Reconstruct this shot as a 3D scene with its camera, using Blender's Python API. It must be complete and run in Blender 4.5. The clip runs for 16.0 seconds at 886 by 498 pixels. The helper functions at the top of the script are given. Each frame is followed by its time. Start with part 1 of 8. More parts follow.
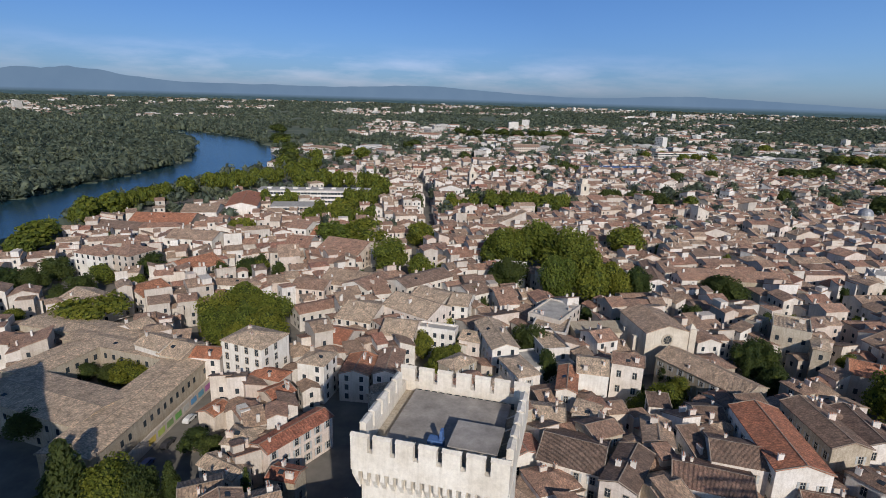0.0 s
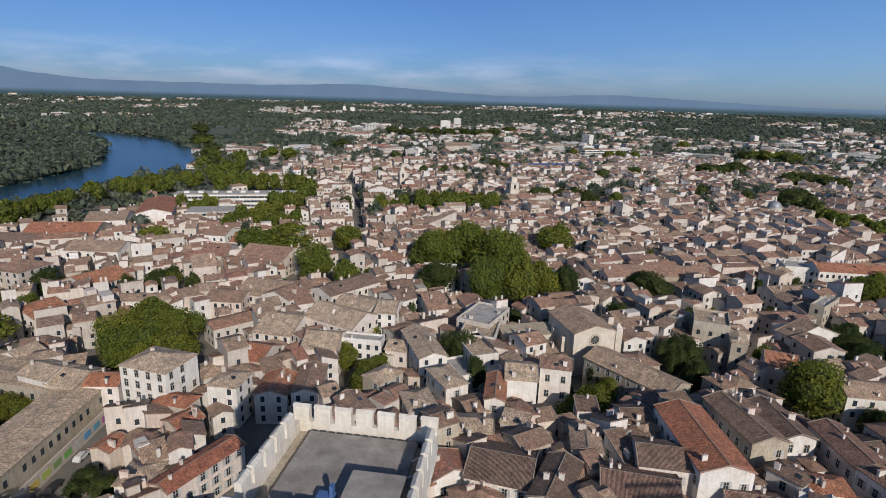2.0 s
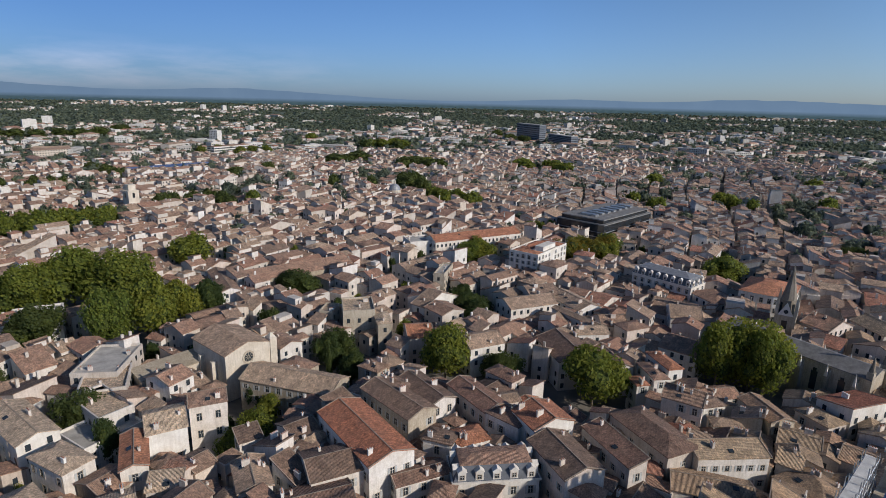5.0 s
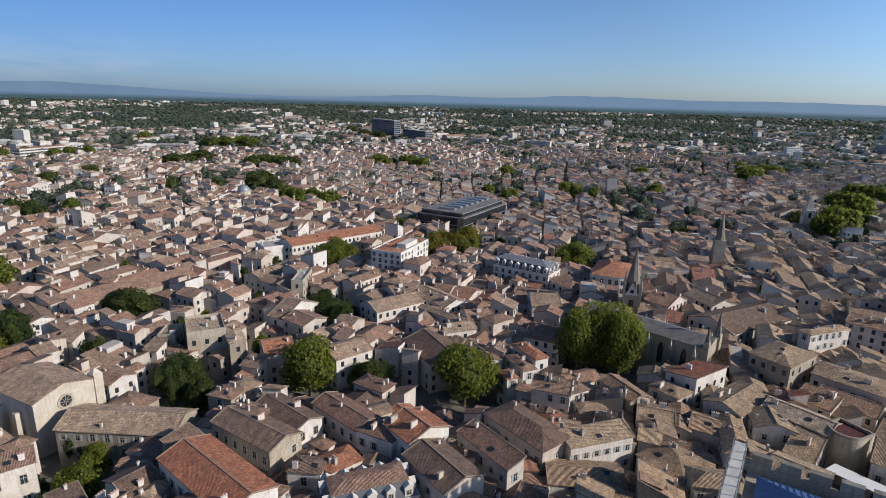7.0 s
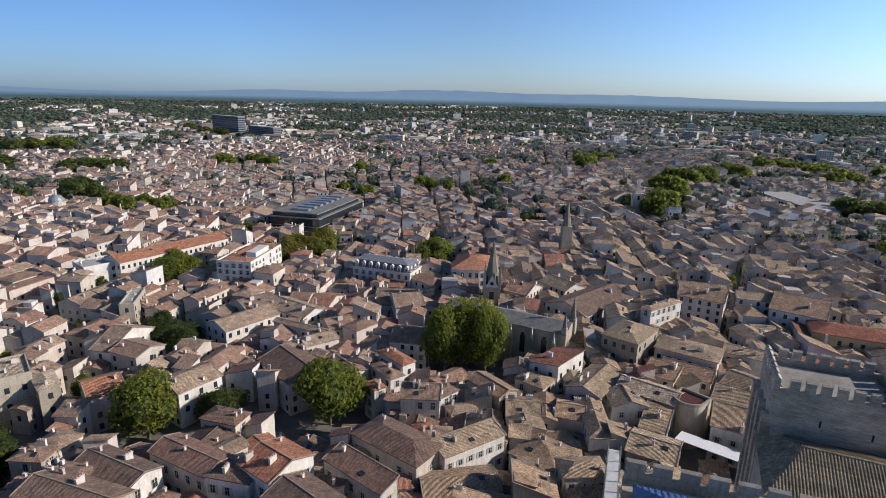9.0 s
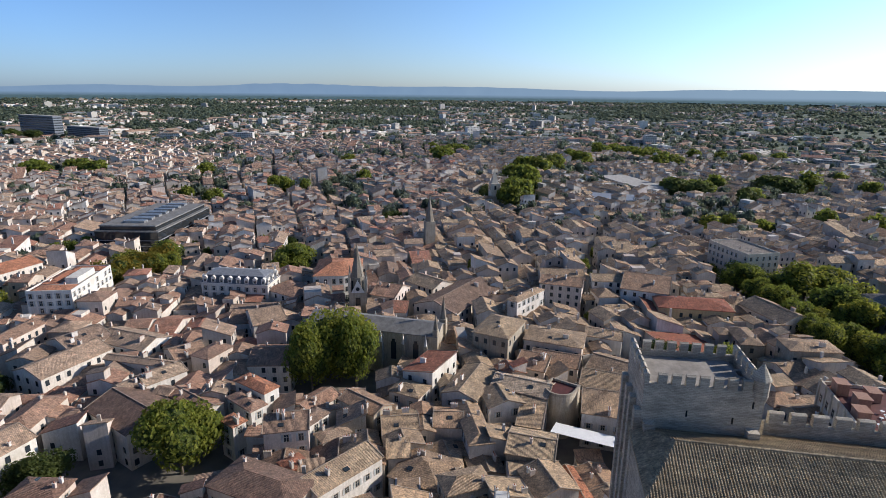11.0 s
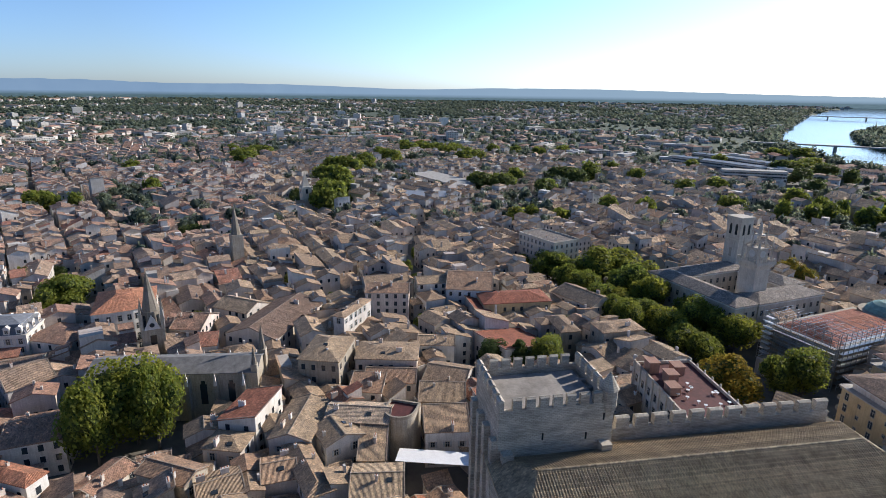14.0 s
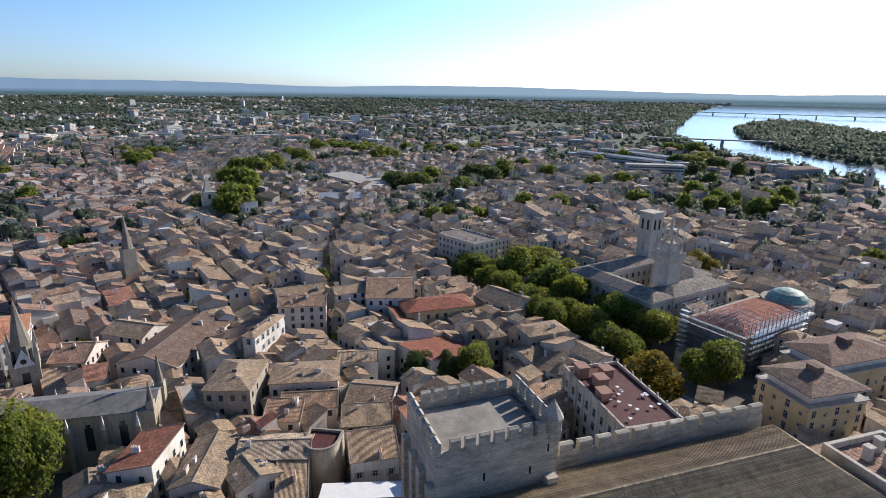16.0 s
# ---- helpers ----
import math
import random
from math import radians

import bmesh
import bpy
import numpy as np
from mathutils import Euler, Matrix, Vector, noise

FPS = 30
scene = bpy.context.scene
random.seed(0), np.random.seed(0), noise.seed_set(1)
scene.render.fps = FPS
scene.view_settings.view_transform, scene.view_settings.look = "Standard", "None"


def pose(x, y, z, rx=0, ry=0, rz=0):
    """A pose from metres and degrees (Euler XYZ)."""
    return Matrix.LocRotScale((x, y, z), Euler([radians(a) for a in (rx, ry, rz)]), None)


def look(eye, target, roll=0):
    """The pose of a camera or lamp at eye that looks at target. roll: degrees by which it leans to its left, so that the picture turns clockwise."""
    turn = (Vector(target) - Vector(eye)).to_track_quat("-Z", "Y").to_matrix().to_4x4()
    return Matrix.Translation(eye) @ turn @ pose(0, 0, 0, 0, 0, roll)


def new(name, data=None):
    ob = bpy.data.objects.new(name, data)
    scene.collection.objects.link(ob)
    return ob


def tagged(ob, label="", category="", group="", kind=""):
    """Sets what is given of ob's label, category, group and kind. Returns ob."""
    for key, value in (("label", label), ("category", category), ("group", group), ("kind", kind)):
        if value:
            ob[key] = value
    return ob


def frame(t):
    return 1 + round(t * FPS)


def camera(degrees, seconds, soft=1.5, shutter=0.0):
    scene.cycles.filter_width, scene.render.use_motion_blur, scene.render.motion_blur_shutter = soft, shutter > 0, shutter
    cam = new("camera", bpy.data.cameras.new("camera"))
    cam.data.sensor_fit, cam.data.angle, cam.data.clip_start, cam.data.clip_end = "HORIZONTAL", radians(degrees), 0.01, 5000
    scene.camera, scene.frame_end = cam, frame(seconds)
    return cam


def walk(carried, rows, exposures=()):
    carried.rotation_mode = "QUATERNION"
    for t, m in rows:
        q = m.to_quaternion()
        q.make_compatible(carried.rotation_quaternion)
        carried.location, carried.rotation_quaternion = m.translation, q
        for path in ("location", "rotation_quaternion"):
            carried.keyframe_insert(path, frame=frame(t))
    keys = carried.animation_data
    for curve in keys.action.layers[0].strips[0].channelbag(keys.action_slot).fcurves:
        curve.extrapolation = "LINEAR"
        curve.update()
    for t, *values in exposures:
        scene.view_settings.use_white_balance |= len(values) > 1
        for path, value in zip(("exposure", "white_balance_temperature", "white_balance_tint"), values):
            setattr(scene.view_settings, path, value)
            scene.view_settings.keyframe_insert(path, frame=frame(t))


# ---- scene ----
EXPOSURES = [(0, -0.42), (1.5, -0.44), (3.5, -0.56), (5, -0.46), (7.5, -0.24), (9, -0.14), (12.5, 0.12), (16, 0.18)]
cam = camera(76.77, 16.0, soft=0.6)
walk(cam, [
    (0, look((0.01, 0.01, 85.00), (-0.32, 96.51, 58.80), 1.69)),
    (0.5, look((0.99, 1.96, 85.13), (1.92, 98.45, 58.88), 1.71)),
    (1, look((2.08, 3.85, 85.20), (3.64, 100.33, 58.97), 1.76)),
    (1.5, look((3.28, 5.62, 85.29), (8.40, 102.00, 59.10), 1.67)),
    (2, look((4.53, 7.38, 85.38), (15.38, 103.29, 59.23), 1.69)),
    (2.5, look((5.85, 9.01, 85.49), (23.78, 103.90, 59.52), 1.72)),
    (3, look((7.30, 10.41, 85.72), (32.97, 103.52, 59.78), 1.70)),
    (3.5, look((8.72, 11.62, 85.99), (45.02, 101.16, 60.21), 1.63)),
    (4, look((9.86, 12.79, 86.27), (57.77, 96.77, 60.72), 1.65)),
    (4.5, look((10.93, 14.07, 86.63), (67.60, 92.38, 61.00), 1.55)),
    (5, look((12.17, 15.46, 86.88), (77.16, 87.01, 61.22), 1.47)),
    (5.2, look((12.81, 16.05, 86.86), (80.48, 85.11, 61.35), 1.50)),
    (7.3, look((20.79, 22.23, 86.08), (103.27, 72.48, 60.16), 1.54)),
    (7.5, look((21.56, 22.70, 86.07), (105.21, 70.92, 60.05), 1.56)),
    (8, look((23.59, 23.47, 86.12), (110.19, 66.18, 60.11), 1.63)),
    (8.5, look((25.80, 24.05, 86.18), (115.06, 60.90, 60.20), 1.52)),
    (9, look((28.20, 24.49, 86.41), (119.67, 55.32, 60.28), 1.24)),
    (9.5, look((30.65, 24.87, 86.81), (123.86, 49.75, 60.48), 1.09)),
    (10, look((33.08, 25.14, 87.30), (127.58, 44.21, 60.73), 0.76)),
    (10.2, look((34.05, 25.23, 87.40), (128.95, 41.97, 60.68), 0.67)),
    (12.3, look((44.49, 26.45, 87.15), (140.65, 20.18, 60.44), 0.88)),
    (12.5, look((45.41, 26.53, 87.18), (141.43, 18.35, 60.47), 0.94)),
    (13, look((47.55, 26.60, 87.45), (142.91, 12.91, 60.65), 0.86)),
    (13.5, look((49.75, 26.57, 87.68), (144.15, 7.53, 60.74), 0.82)),
    (14, look((52.00, 26.38, 87.81), (145.05, 1.62, 60.82), 0.74)),
    (14.5, look((54.26, 25.93, 87.99), (146.14, -2.84, 60.96), 0.71)),
    (15, look((56.64, 25.30, 88.15), (147.17, -7.27, 60.87), 0.61)),
    (15.5, look((59.18, 24.72, 88.20), (148.18, -11.81, 60.92), 0.59)),
    (16, look((61.76, 24.24, 88.25), (149.84, -14.49, 61.02), 0.81)),
], exposures=EXPOSURES)

# ---------------------------------------------------------------- light
SUN_AZ, SUN_EL = radians(-75.0), radians(26.0)
world = bpy.data.worlds.new("world")
scene.world = world
world.use_nodes = True
wt = world.node_tree
wt.nodes.clear()
sky = wt.nodes.new("ShaderNodeTexSky")
sky.sky_type = "NISHITA"
sky.sun_disc = False
sky.sun_elevation = SUN_EL
sky.sun_rotation = math.pi / 2 - SUN_AZ
sky.altitude = 100
sky.air_density = 1.0
sky.dust_density = 0.6
sky.ozone_density = 3.0
bg = wt.nodes.new("ShaderNodeBackground")
bg.inputs["Strength"].default_value = 0.045
wo = wt.nodes.new("ShaderNodeOutputWorld")
# summer haze: the sky turns paler blue towards the horizon, with a low bank of cloud
way = wt.nodes.new("ShaderNodeTexCoord").outputs["Generated"]
sep = wt.nodes.new("ShaderNodeSeparateXYZ")
wt.links.new(way, sep.inputs[0])
tint = wt.nodes.new("ShaderNodeValToRGB")
te = tint.color_ramp.elements
te.new(0.5)
for el_, (p_, c_) in zip(te, ((0.0, (1.0, 1.46, 2.6, 1)), (0.16, (0.95, 1.42, 2.30, 1)), (0.5, (0.40, 0.62, 0.95, 1)))):
    el_.position, el_.color = p_, c_
wt.links.new(sep.outputs[2], tint.inputs[0])
# the glow of the haze round the sun
dot = wt.nodes.new("ShaderNodeVectorMath")
dot.operation = "DOT_PRODUCT"
dot.inputs[1].default_value = (math.cos(SUN_AZ) * math.cos(SUN_EL), math.sin(SUN_AZ) * math.cos(SUN_EL), math.sin(SUN_EL))
wt.links.new(way, dot.inputs[0])
glow = wt.nodes.new("ShaderNodeValToRGB")
ge = glow.color_ramp.elements
ge.new(0.4), ge.new(0.5)
for el_, (p_, c_) in zip(ge, ((0.12, (1.05, 1.06, 1.08, 1)), (0.34, (1.9, 1.74, 1.58, 1)), (0.52, (2.3, 1.88, 1.52, 1)), (0.92, (3.6, 3.0, 2.4, 1)))):
    el_.position, el_.color = p_, c_
half = wt.nodes.new("ShaderNodeMath")
half.operation = "MULTIPLY_ADD"
half.inputs[1].default_value = half.inputs[2].default_value = 0.5
wt.links.new(dot.outputs["Value"], half.inputs[0])
wt.links.new(half.outputs[0], glow.inputs[0])
blue = wt.nodes.new("ShaderNodeMix")
blue.data_type, blue.blend_type = "RGBA", "MULTIPLY"
blue.inputs[0].default_value = 1.0
warm = wt.nodes.new("ShaderNodeMix")
warm.data_type, warm.blend_type = "RGBA", "MULTIPLY"
warm.inputs[0].default_value = 1.0
wt.links.new(tint.outputs[0], warm.inputs[6])
wt.links.new(glow.outputs[0], warm.inputs[7])
wt.links.new(sky.outputs[0], blue.inputs[6])
wt.links.new(warm.outputs[2], blue.inputs[7])
flat = wt.nodes.new("ShaderNodeMapping")
flat.inputs["Scale"].default_value = (1.0, 1.0, 5.0)
wt.links.new(way, flat.inputs["Vector"])
puff = wt.nodes.new("ShaderNodeTexNoise")
puff.inputs["Scale"].default_value, puff.inputs["Detail"].default_value, puff.inputs["Roughness"].default_value = 7.0, 7.0, 0.55
wt.links.new(flat.outputs[0], puff.inputs["Vector"])
bank_ = wt.nodes.new("ShaderNodeValToRGB")
be = bank_.color_ramp.elements
be.new(0.5), be.new(0.6)
for el_, (p_, v_) in zip(be, ((0.005, 0.35), (0.035, 1.0), (0.055, 0.8), (0.085, 0.0))):
    el_.position, el_.color = p_, (v_, v_, v_, 1)
wt.links.new(sep.outputs[2], bank_.inputs[0])
north = wt.nodes.new("ShaderNodeVectorMath")
north.operation = "DOT_PRODUCT"
north.inputs[1].default_value = (-0.14, 0.99, 0)
wt.links.new(way, north.inputs[0])
where = wt.nodes.new("ShaderNodeValToRGB")
where.color_ramp.elements[0].position, where.color_ramp.elements[1].position = 0.72, 0.97
wt.links.new(north.outputs["Value"], where.inputs[0])
thick = wt.nodes.new("ShaderNodeValToRGB")
thick.color_ramp.elements[0].position, thick.color_ramp.elements[1].position = 0.42, 0.72
wt.links.new(puff.outputs[0], thick.inputs[0])
m1, m2 = wt.nodes.new("ShaderNodeMath"), wt.nodes.new("ShaderNodeMath")
m1.operation = m2.operation = "MULTIPLY"
wt.links.new(bank_.outputs[0], m1.inputs[0])
wt.links.new(where.outputs[0], m1.inputs[1])
wt.links.new(m1.outputs[0], m2.inputs[0])
wt.links.new(thick.outputs[0], m2.inputs[1])
cloud = wt.nodes.new("ShaderNodeMix")
cloud.data_type, cloud.blend_type = "RGBA", "MULTIPLY"
cloud.inputs[7].default_value = (1.95, 1.38, 1.22, 1)
wt.links.new(m2.outputs[0], cloud.inputs[0])
wt.links.new(blue.outputs[2], cloud.inputs[6])
wt.links.new(cloud.outputs[2], bg.inputs[0])
wt.links.new(bg.outputs[0], wo.inputs[0])

sun_data = bpy.data.lights.new("sun", "SUN")
sun_data.energy = 5.0
sun_data.angle = radians(0.53)
sun_data.color = (1.0, 0.91, 0.81)
sun = new("sun", sun_data)
sun_dir = Vector((math.cos(SUN_AZ) * math.cos(SUN_EL), math.sin(SUN_AZ) * math.cos(SUN_EL), math.sin(SUN_EL)))
sun.matrix_world = look(sun_dir * 500, (0, 0, 0))


# ---------------------------------------------------------------- materials
def nodes_of(name, rough=0.85, metal=0.0):
    m = bpy.data.materials.new(name)
    m.use_nodes = True
    t = m.node_tree
    b = t.nodes["Principled BSDF"]
    b.inputs["Roughness"].default_value = rough
    b.inputs["Metallic"].default_value = metal
    return m, t, b


def add(t, kind, **props):
    n = t.nodes.new(kind)
    for k, v in props.items():
        if k in n.inputs:
            n.inputs[k].default_value = v
    return n


def ramp(t, fac, stops):
    r = t.nodes.new("ShaderNodeValToRGB")
    e = r.color_ramp.elements
    while len(e) < len(stops):
        e.new(0.5)
    for el, (p, c) in zip(e, stops):
        el.position = p
        el.color = (*c, 1)
    t.links.new(fac, r.inputs[0])
    return r.outputs[0]


def mix(t, fac, a, b, how="MIX"):
    m = t.nodes.new("ShaderNodeMix")
    m.data_type, m.blend_type = "RGBA", how
    for sock, v in ((m.inputs[0], fac), (m.inputs[6], a), (m.inputs[7], b)):
        if hasattr(v, "is_linked"):
            t.links.new(v, sock)
        elif isinstance(v, (int, float)):
            sock.default_value = v
        else:
            sock.default_value = (*v, 1)
    return m.outputs[2]


def math_node(t, op, a, b=0.0):
    m = t.nodes.new("ShaderNodeMath")
    m.operation = op
    for sock, v in ((m.inputs[0], a), (m.inputs[1], b)):
        if hasattr(v, "is_linked"):
            t.links.new(v, sock)
        else:
            sock.default_value = v
    return m.outputs[0]


def noise_of(t, coord, scale, detail=4, rough=0.6):
    n = add(t, "ShaderNodeTexNoise", Scale=scale, Detail=detail, Roughness=rough)
    t.links.new(coord, n.inputs["Vector"])
    return n.outputs[0]


def chance(t, by):
    if by == "island":
        return t.nodes.new("ShaderNodeNewGeometry").outputs["Random Per Island"]
    return t.nodes.new("ShaderNodeObjectInfo").outputs["Random"]


def place_of(t):
    """World position, so that grain has its real size."""
    return t.nodes.new("ShaderNodeNewGeometry").outputs["Position"]


def bump_into(t, b, height, strength, distance):
    n = add(t, "ShaderNodeBump", Strength=strength, Distance=distance)
    t.links.new(height, n.inputs["Height"])
    t.links.new(n.outputs[0], b.inputs["Normal"])


def plaster(name, tones, by="object", grain=0.5):
    """Render or limestone wall: one tone a building, with streaks, stains and grain."""
    m, t, b = nodes_of(name, 0.9)
    pos = place_of(t)
    tone = ramp(t, chance(t, by), [(i / max(1, len(tones) - 1), c) for i, c in enumerate(tones)])
    big = noise_of(t, pos, 0.23, 5, 0.65)
    fine = noise_of(t, pos, 2.7, 6, 0.7)
    stretch = add(t, "ShaderNodeMapping", Scale=(1.3, 1.3, 0.12))
    t.links.new(pos, stretch.inputs["Vector"])
    streak = noise_of(t, stretch.outputs[0], 1.4, 3, 0.6)
    c = mix(t, ramp(t, big, [(0.35, (0, 0, 0)), (0.75, (1, 1, 1))]), tone, (0.74, 0.70, 0.65), "MULTIPLY")
    c = mix(t, math_node(t, "MULTIPLY", ramp(t, streak, [(0.45, (0, 0, 0)), (0.8, (1, 1, 1))]), 0.55 * grain + 0.25), c, (0.55, 0.52, 0.48), "MULTIPLY")
    c = mix(t, grain, c, ramp(t, fine, [(0.3, (0.6, 0.59, 0.58)), (0.7, (1.18, 1.18, 1.18))]), "MULTIPLY")
    t.links.new(c, b.inputs["Base Color"])
    bump_into(t, b, fine, 0.45, 0.07)
    return m


def tiles(name, tones, by="object", pitch=0.24, lichen_part=0.55):
    """Roman canal tiles: channels down the slope, courses across it, each tile with its own tone, lichen in patches."""
    m, t, b = nodes_of(name, 0.9)
    uv = t.nodes.new("ShaderNodeUVMap").outputs[0]
    pos = place_of(t)
    sep = t.nodes.new("ShaderNodeSeparateXYZ")
    t.links.new(uv, sep.inputs[0])
    u, v = sep.outputs[0], sep.outputs[1]
    wave = math_node(t, "SINE", math_node(t, "MULTIPLY", u, 2 * math.pi / pitch))
    row = math_node(t, "FRACT", math_node(t, "DIVIDE", v, 0.38))
    comb = t.nodes.new("ShaderNodeCombineXYZ")
    t.links.new(math_node(t, "FLOOR", math_node(t, "DIVIDE", u, pitch)), comb.inputs[0])
    t.links.new(math_node(t, "FLOOR", math_node(t, "DIVIDE", v, 0.38)), comb.inputs[1])
    white = t.nodes.new("ShaderNodeTexWhiteNoise")
    t.links.new(comb.outputs[0], white.inputs["Vector"])
    tone = ramp(t, chance(t, by), [(i / max(1, len(tones) - 1), c) for i, c in enumerate(tones)])
    each = ramp(t, white.outputs[0], [(0.0, (0.40, 0.39, 0.38)), (0.5, (0.92, 0.90, 0.88)), (1.0, (1.7, 1.58, 1.45))])
    c = mix(t, 0.6, tone, each, "MULTIPLY")
    lichen = ramp(t, noise_of(t, pos, 0.33, 6, 0.7), [(0.42, (0, 0, 0)), (0.68, (1, 1, 1))])
    c = mix(t, math_node(t, "MULTIPLY", lichen, lichen_part), c, (0.24, 0.185, 0.145))
    patch = ramp(t, noise_of(t, pos, 0.5, 6, 0.7), [(0.36, (0.58, 0.57, 0.56)), (0.55, (1.0, 1.0, 1.0)), (0.72, (1.28, 1.26, 1.2))])
    c = mix(t, 0.8, c, patch, "MULTIPLY")
    # rows that weathered differently, running down the slope
    run = t.nodes.new("ShaderNodeCombineXYZ")
    t.links.new(math_node(t, "MULTIPLY", u, 3.6), run.inputs[0])
    t.links.new(math_node(t, "MULTIPLY", v, 0.55), run.inputs[1])
    t.links.new(math_node(t, "MULTIPLY", chance(t, by), 40.0), run.inputs[2])
    rows = ramp(t, noise_of(t, run.outputs[0], 1.0, 4, 0.75), [(0.32, (0.45, 0.44, 0.43)), (0.5, (0.95, 0.95, 0.95)), (0.68, (1.5, 1.46, 1.4))])
    c = mix(t, 0.4, c, rows, "MULTIPLY")
    t.links.new(c, b.inputs["Base Color"])
    hgt = math_node(t, "ADD", math_node(t, "MULTIPLY", wave, 0.5), math_node(t, "MULTIPLY", row, 0.35))
    bump_into(t, b, hgt, 0.9, 0.09)
    return m


def plain(name, colour, rough=0.6, metal=0.0, spread=0.18, scale=0.8, bump=0.15):
    m, t, b = nodes_of(name, rough, metal)
    pos = place_of(t)
    lo, hi = [max(0.0, c * (1 - spread)) for c in colour], [min(1.0, c * (1 + spread)) for c in colour]
    n1, n2 = noise_of(t, pos, scale, 5, 0.65), noise_of(t, pos, scale * 9, 3, 0.6)
    c = ramp(t, n1, [(0.3, lo), (0.7, hi)])
    c = mix(t, 0.4, c, ramp(t, n2, [(0.3, (0.75, 0.75, 0.75)), (0.7, (1.15, 1.15, 1.15))]), "MULTIPLY")
    t.links.new(c, b.inputs["Base Color"])
    if bump:
        bump_into(t, b, n2, bump, 0.03)
    return m


def foliage(name, tones, by="object", scale=0.7):
    m, t, b = nodes_of(name, 0.65)
    pos = place_of(t)
    tone = ramp(t, chance(t, by), [(i / max(1, len(tones) - 1), c) for i, c in enumerate(tones)])
    n1 = noise_of(t, pos, scale, 4, 0.7)
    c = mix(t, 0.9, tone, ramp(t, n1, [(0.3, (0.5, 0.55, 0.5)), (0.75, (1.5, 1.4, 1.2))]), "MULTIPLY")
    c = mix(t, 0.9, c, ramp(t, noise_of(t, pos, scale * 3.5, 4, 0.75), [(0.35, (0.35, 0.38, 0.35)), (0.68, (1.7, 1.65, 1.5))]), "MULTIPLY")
    t.links.new(c, b.inputs["Base Color"])
    b.inputs["Specular IOR Level"].default_value = 0.25
    bump_into(t, b, noise_of(t, pos, scale * 4, 4, 0.75), 0.9, 0.5)
    tr = t.nodes.new("ShaderNodeBsdfTranslucent")
    t.links.new(c, tr.inputs[0])
    ms = t.nodes.new("ShaderNodeMixShader")
    ms.inputs[0].default_value = 0.3
    t.links.new(b.outputs[0], ms.inputs[1])
    t.links.new(tr.outputs[0], ms.inputs[2])
    t.links.new(ms.outputs[0], t.nodes["Material Output"].inputs[0])
    return m


def leaves(name, tones):
    """Leaf clumps that let some light through."""
    m, t, b = nodes_of(name, 0.6)
    r = t.nodes.new("ShaderNodeNewGeometry").outputs["Random Per Island"]
    tone = ramp(t, r, [(i / max(1, len(tones) - 1), c) for i, c in enumerate(tones)])
    who = t.nodes.new("ShaderNodeObjectInfo").outputs["Random"]
    tone = mix(t, 0.8, tone, ramp(t, who, [(0, (0.75, 0.85, 0.8)), (1, (1.3, 1.15, 0.9))]), "MULTIPLY")
    t.links.new(tone, b.inputs["Base Color"])
    b.inputs["Specular IOR Level"].default_value = 0.2
    tr = t.nodes.new("ShaderNodeBsdfTranslucent")
    t.links.new(tone, tr.inputs[0])
    ms = t.nodes.new("ShaderNodeMixShader")
    ms.inputs[0].default_value = 0.62
    t.links.new(b.outputs[0], ms.inputs[1])
    t.links.new(tr.outputs[0], ms.inputs[2])
    t.links.new(ms.outputs[0], t.nodes["Material Output"].inputs[0])
    return m


def treetops(name):
    """Woods seen from afar: each crown with its own green, blued by painted haze, each clump of leaves lighter or
    darker.
    """
    m, t, b = nodes_of(name, 0.6)
    pos = place_of(t)
    flat_ = add(t, "ShaderNodeMapping", Scale=(1.0, 1.0, 0.25))
    t.links.new(pos, flat_.inputs["Vector"])
    kind = noise_of(t, flat_.outputs[0], 0.055, 3, 0.7)
    # blue-grey in these greens paints in the haze of distance
    tone = ramp(t, kind, [(0.30, (0.10, 0.13, 0.115)), (0.43, (0.165, 0.20, 0.14)), (0.52, (0.125, 0.16, 0.135)), (0.60, (0.21, 0.24, 0.15)), (0.70, (0.23, 0.25, 0.22))])
    c = mix(t, 0.9, tone, ramp(t, chance(t, "island"), [(0, (0.45, 0.48, 0.45)), (1, (1.5, 1.45, 1.35))]), "MULTIPLY")
    t.links.new(c, b.inputs["Base Color"])
    b.inputs["Specular IOR Level"].default_value = 0.2
    tr = t.nodes.new("ShaderNodeBsdfTranslucent")
    t.links.new(c, tr.inputs[0])
    ms = t.nodes.new("ShaderNodeMixShader")
    ms.inputs[0].default_value = 0.55
    t.links.new(b.outputs[0], ms.inputs[1])
    t.links.new(tr.outputs[0], ms.inputs[2])
    t.links.new(ms.outputs[0], t.nodes["Material Output"].inputs[0])
    return m


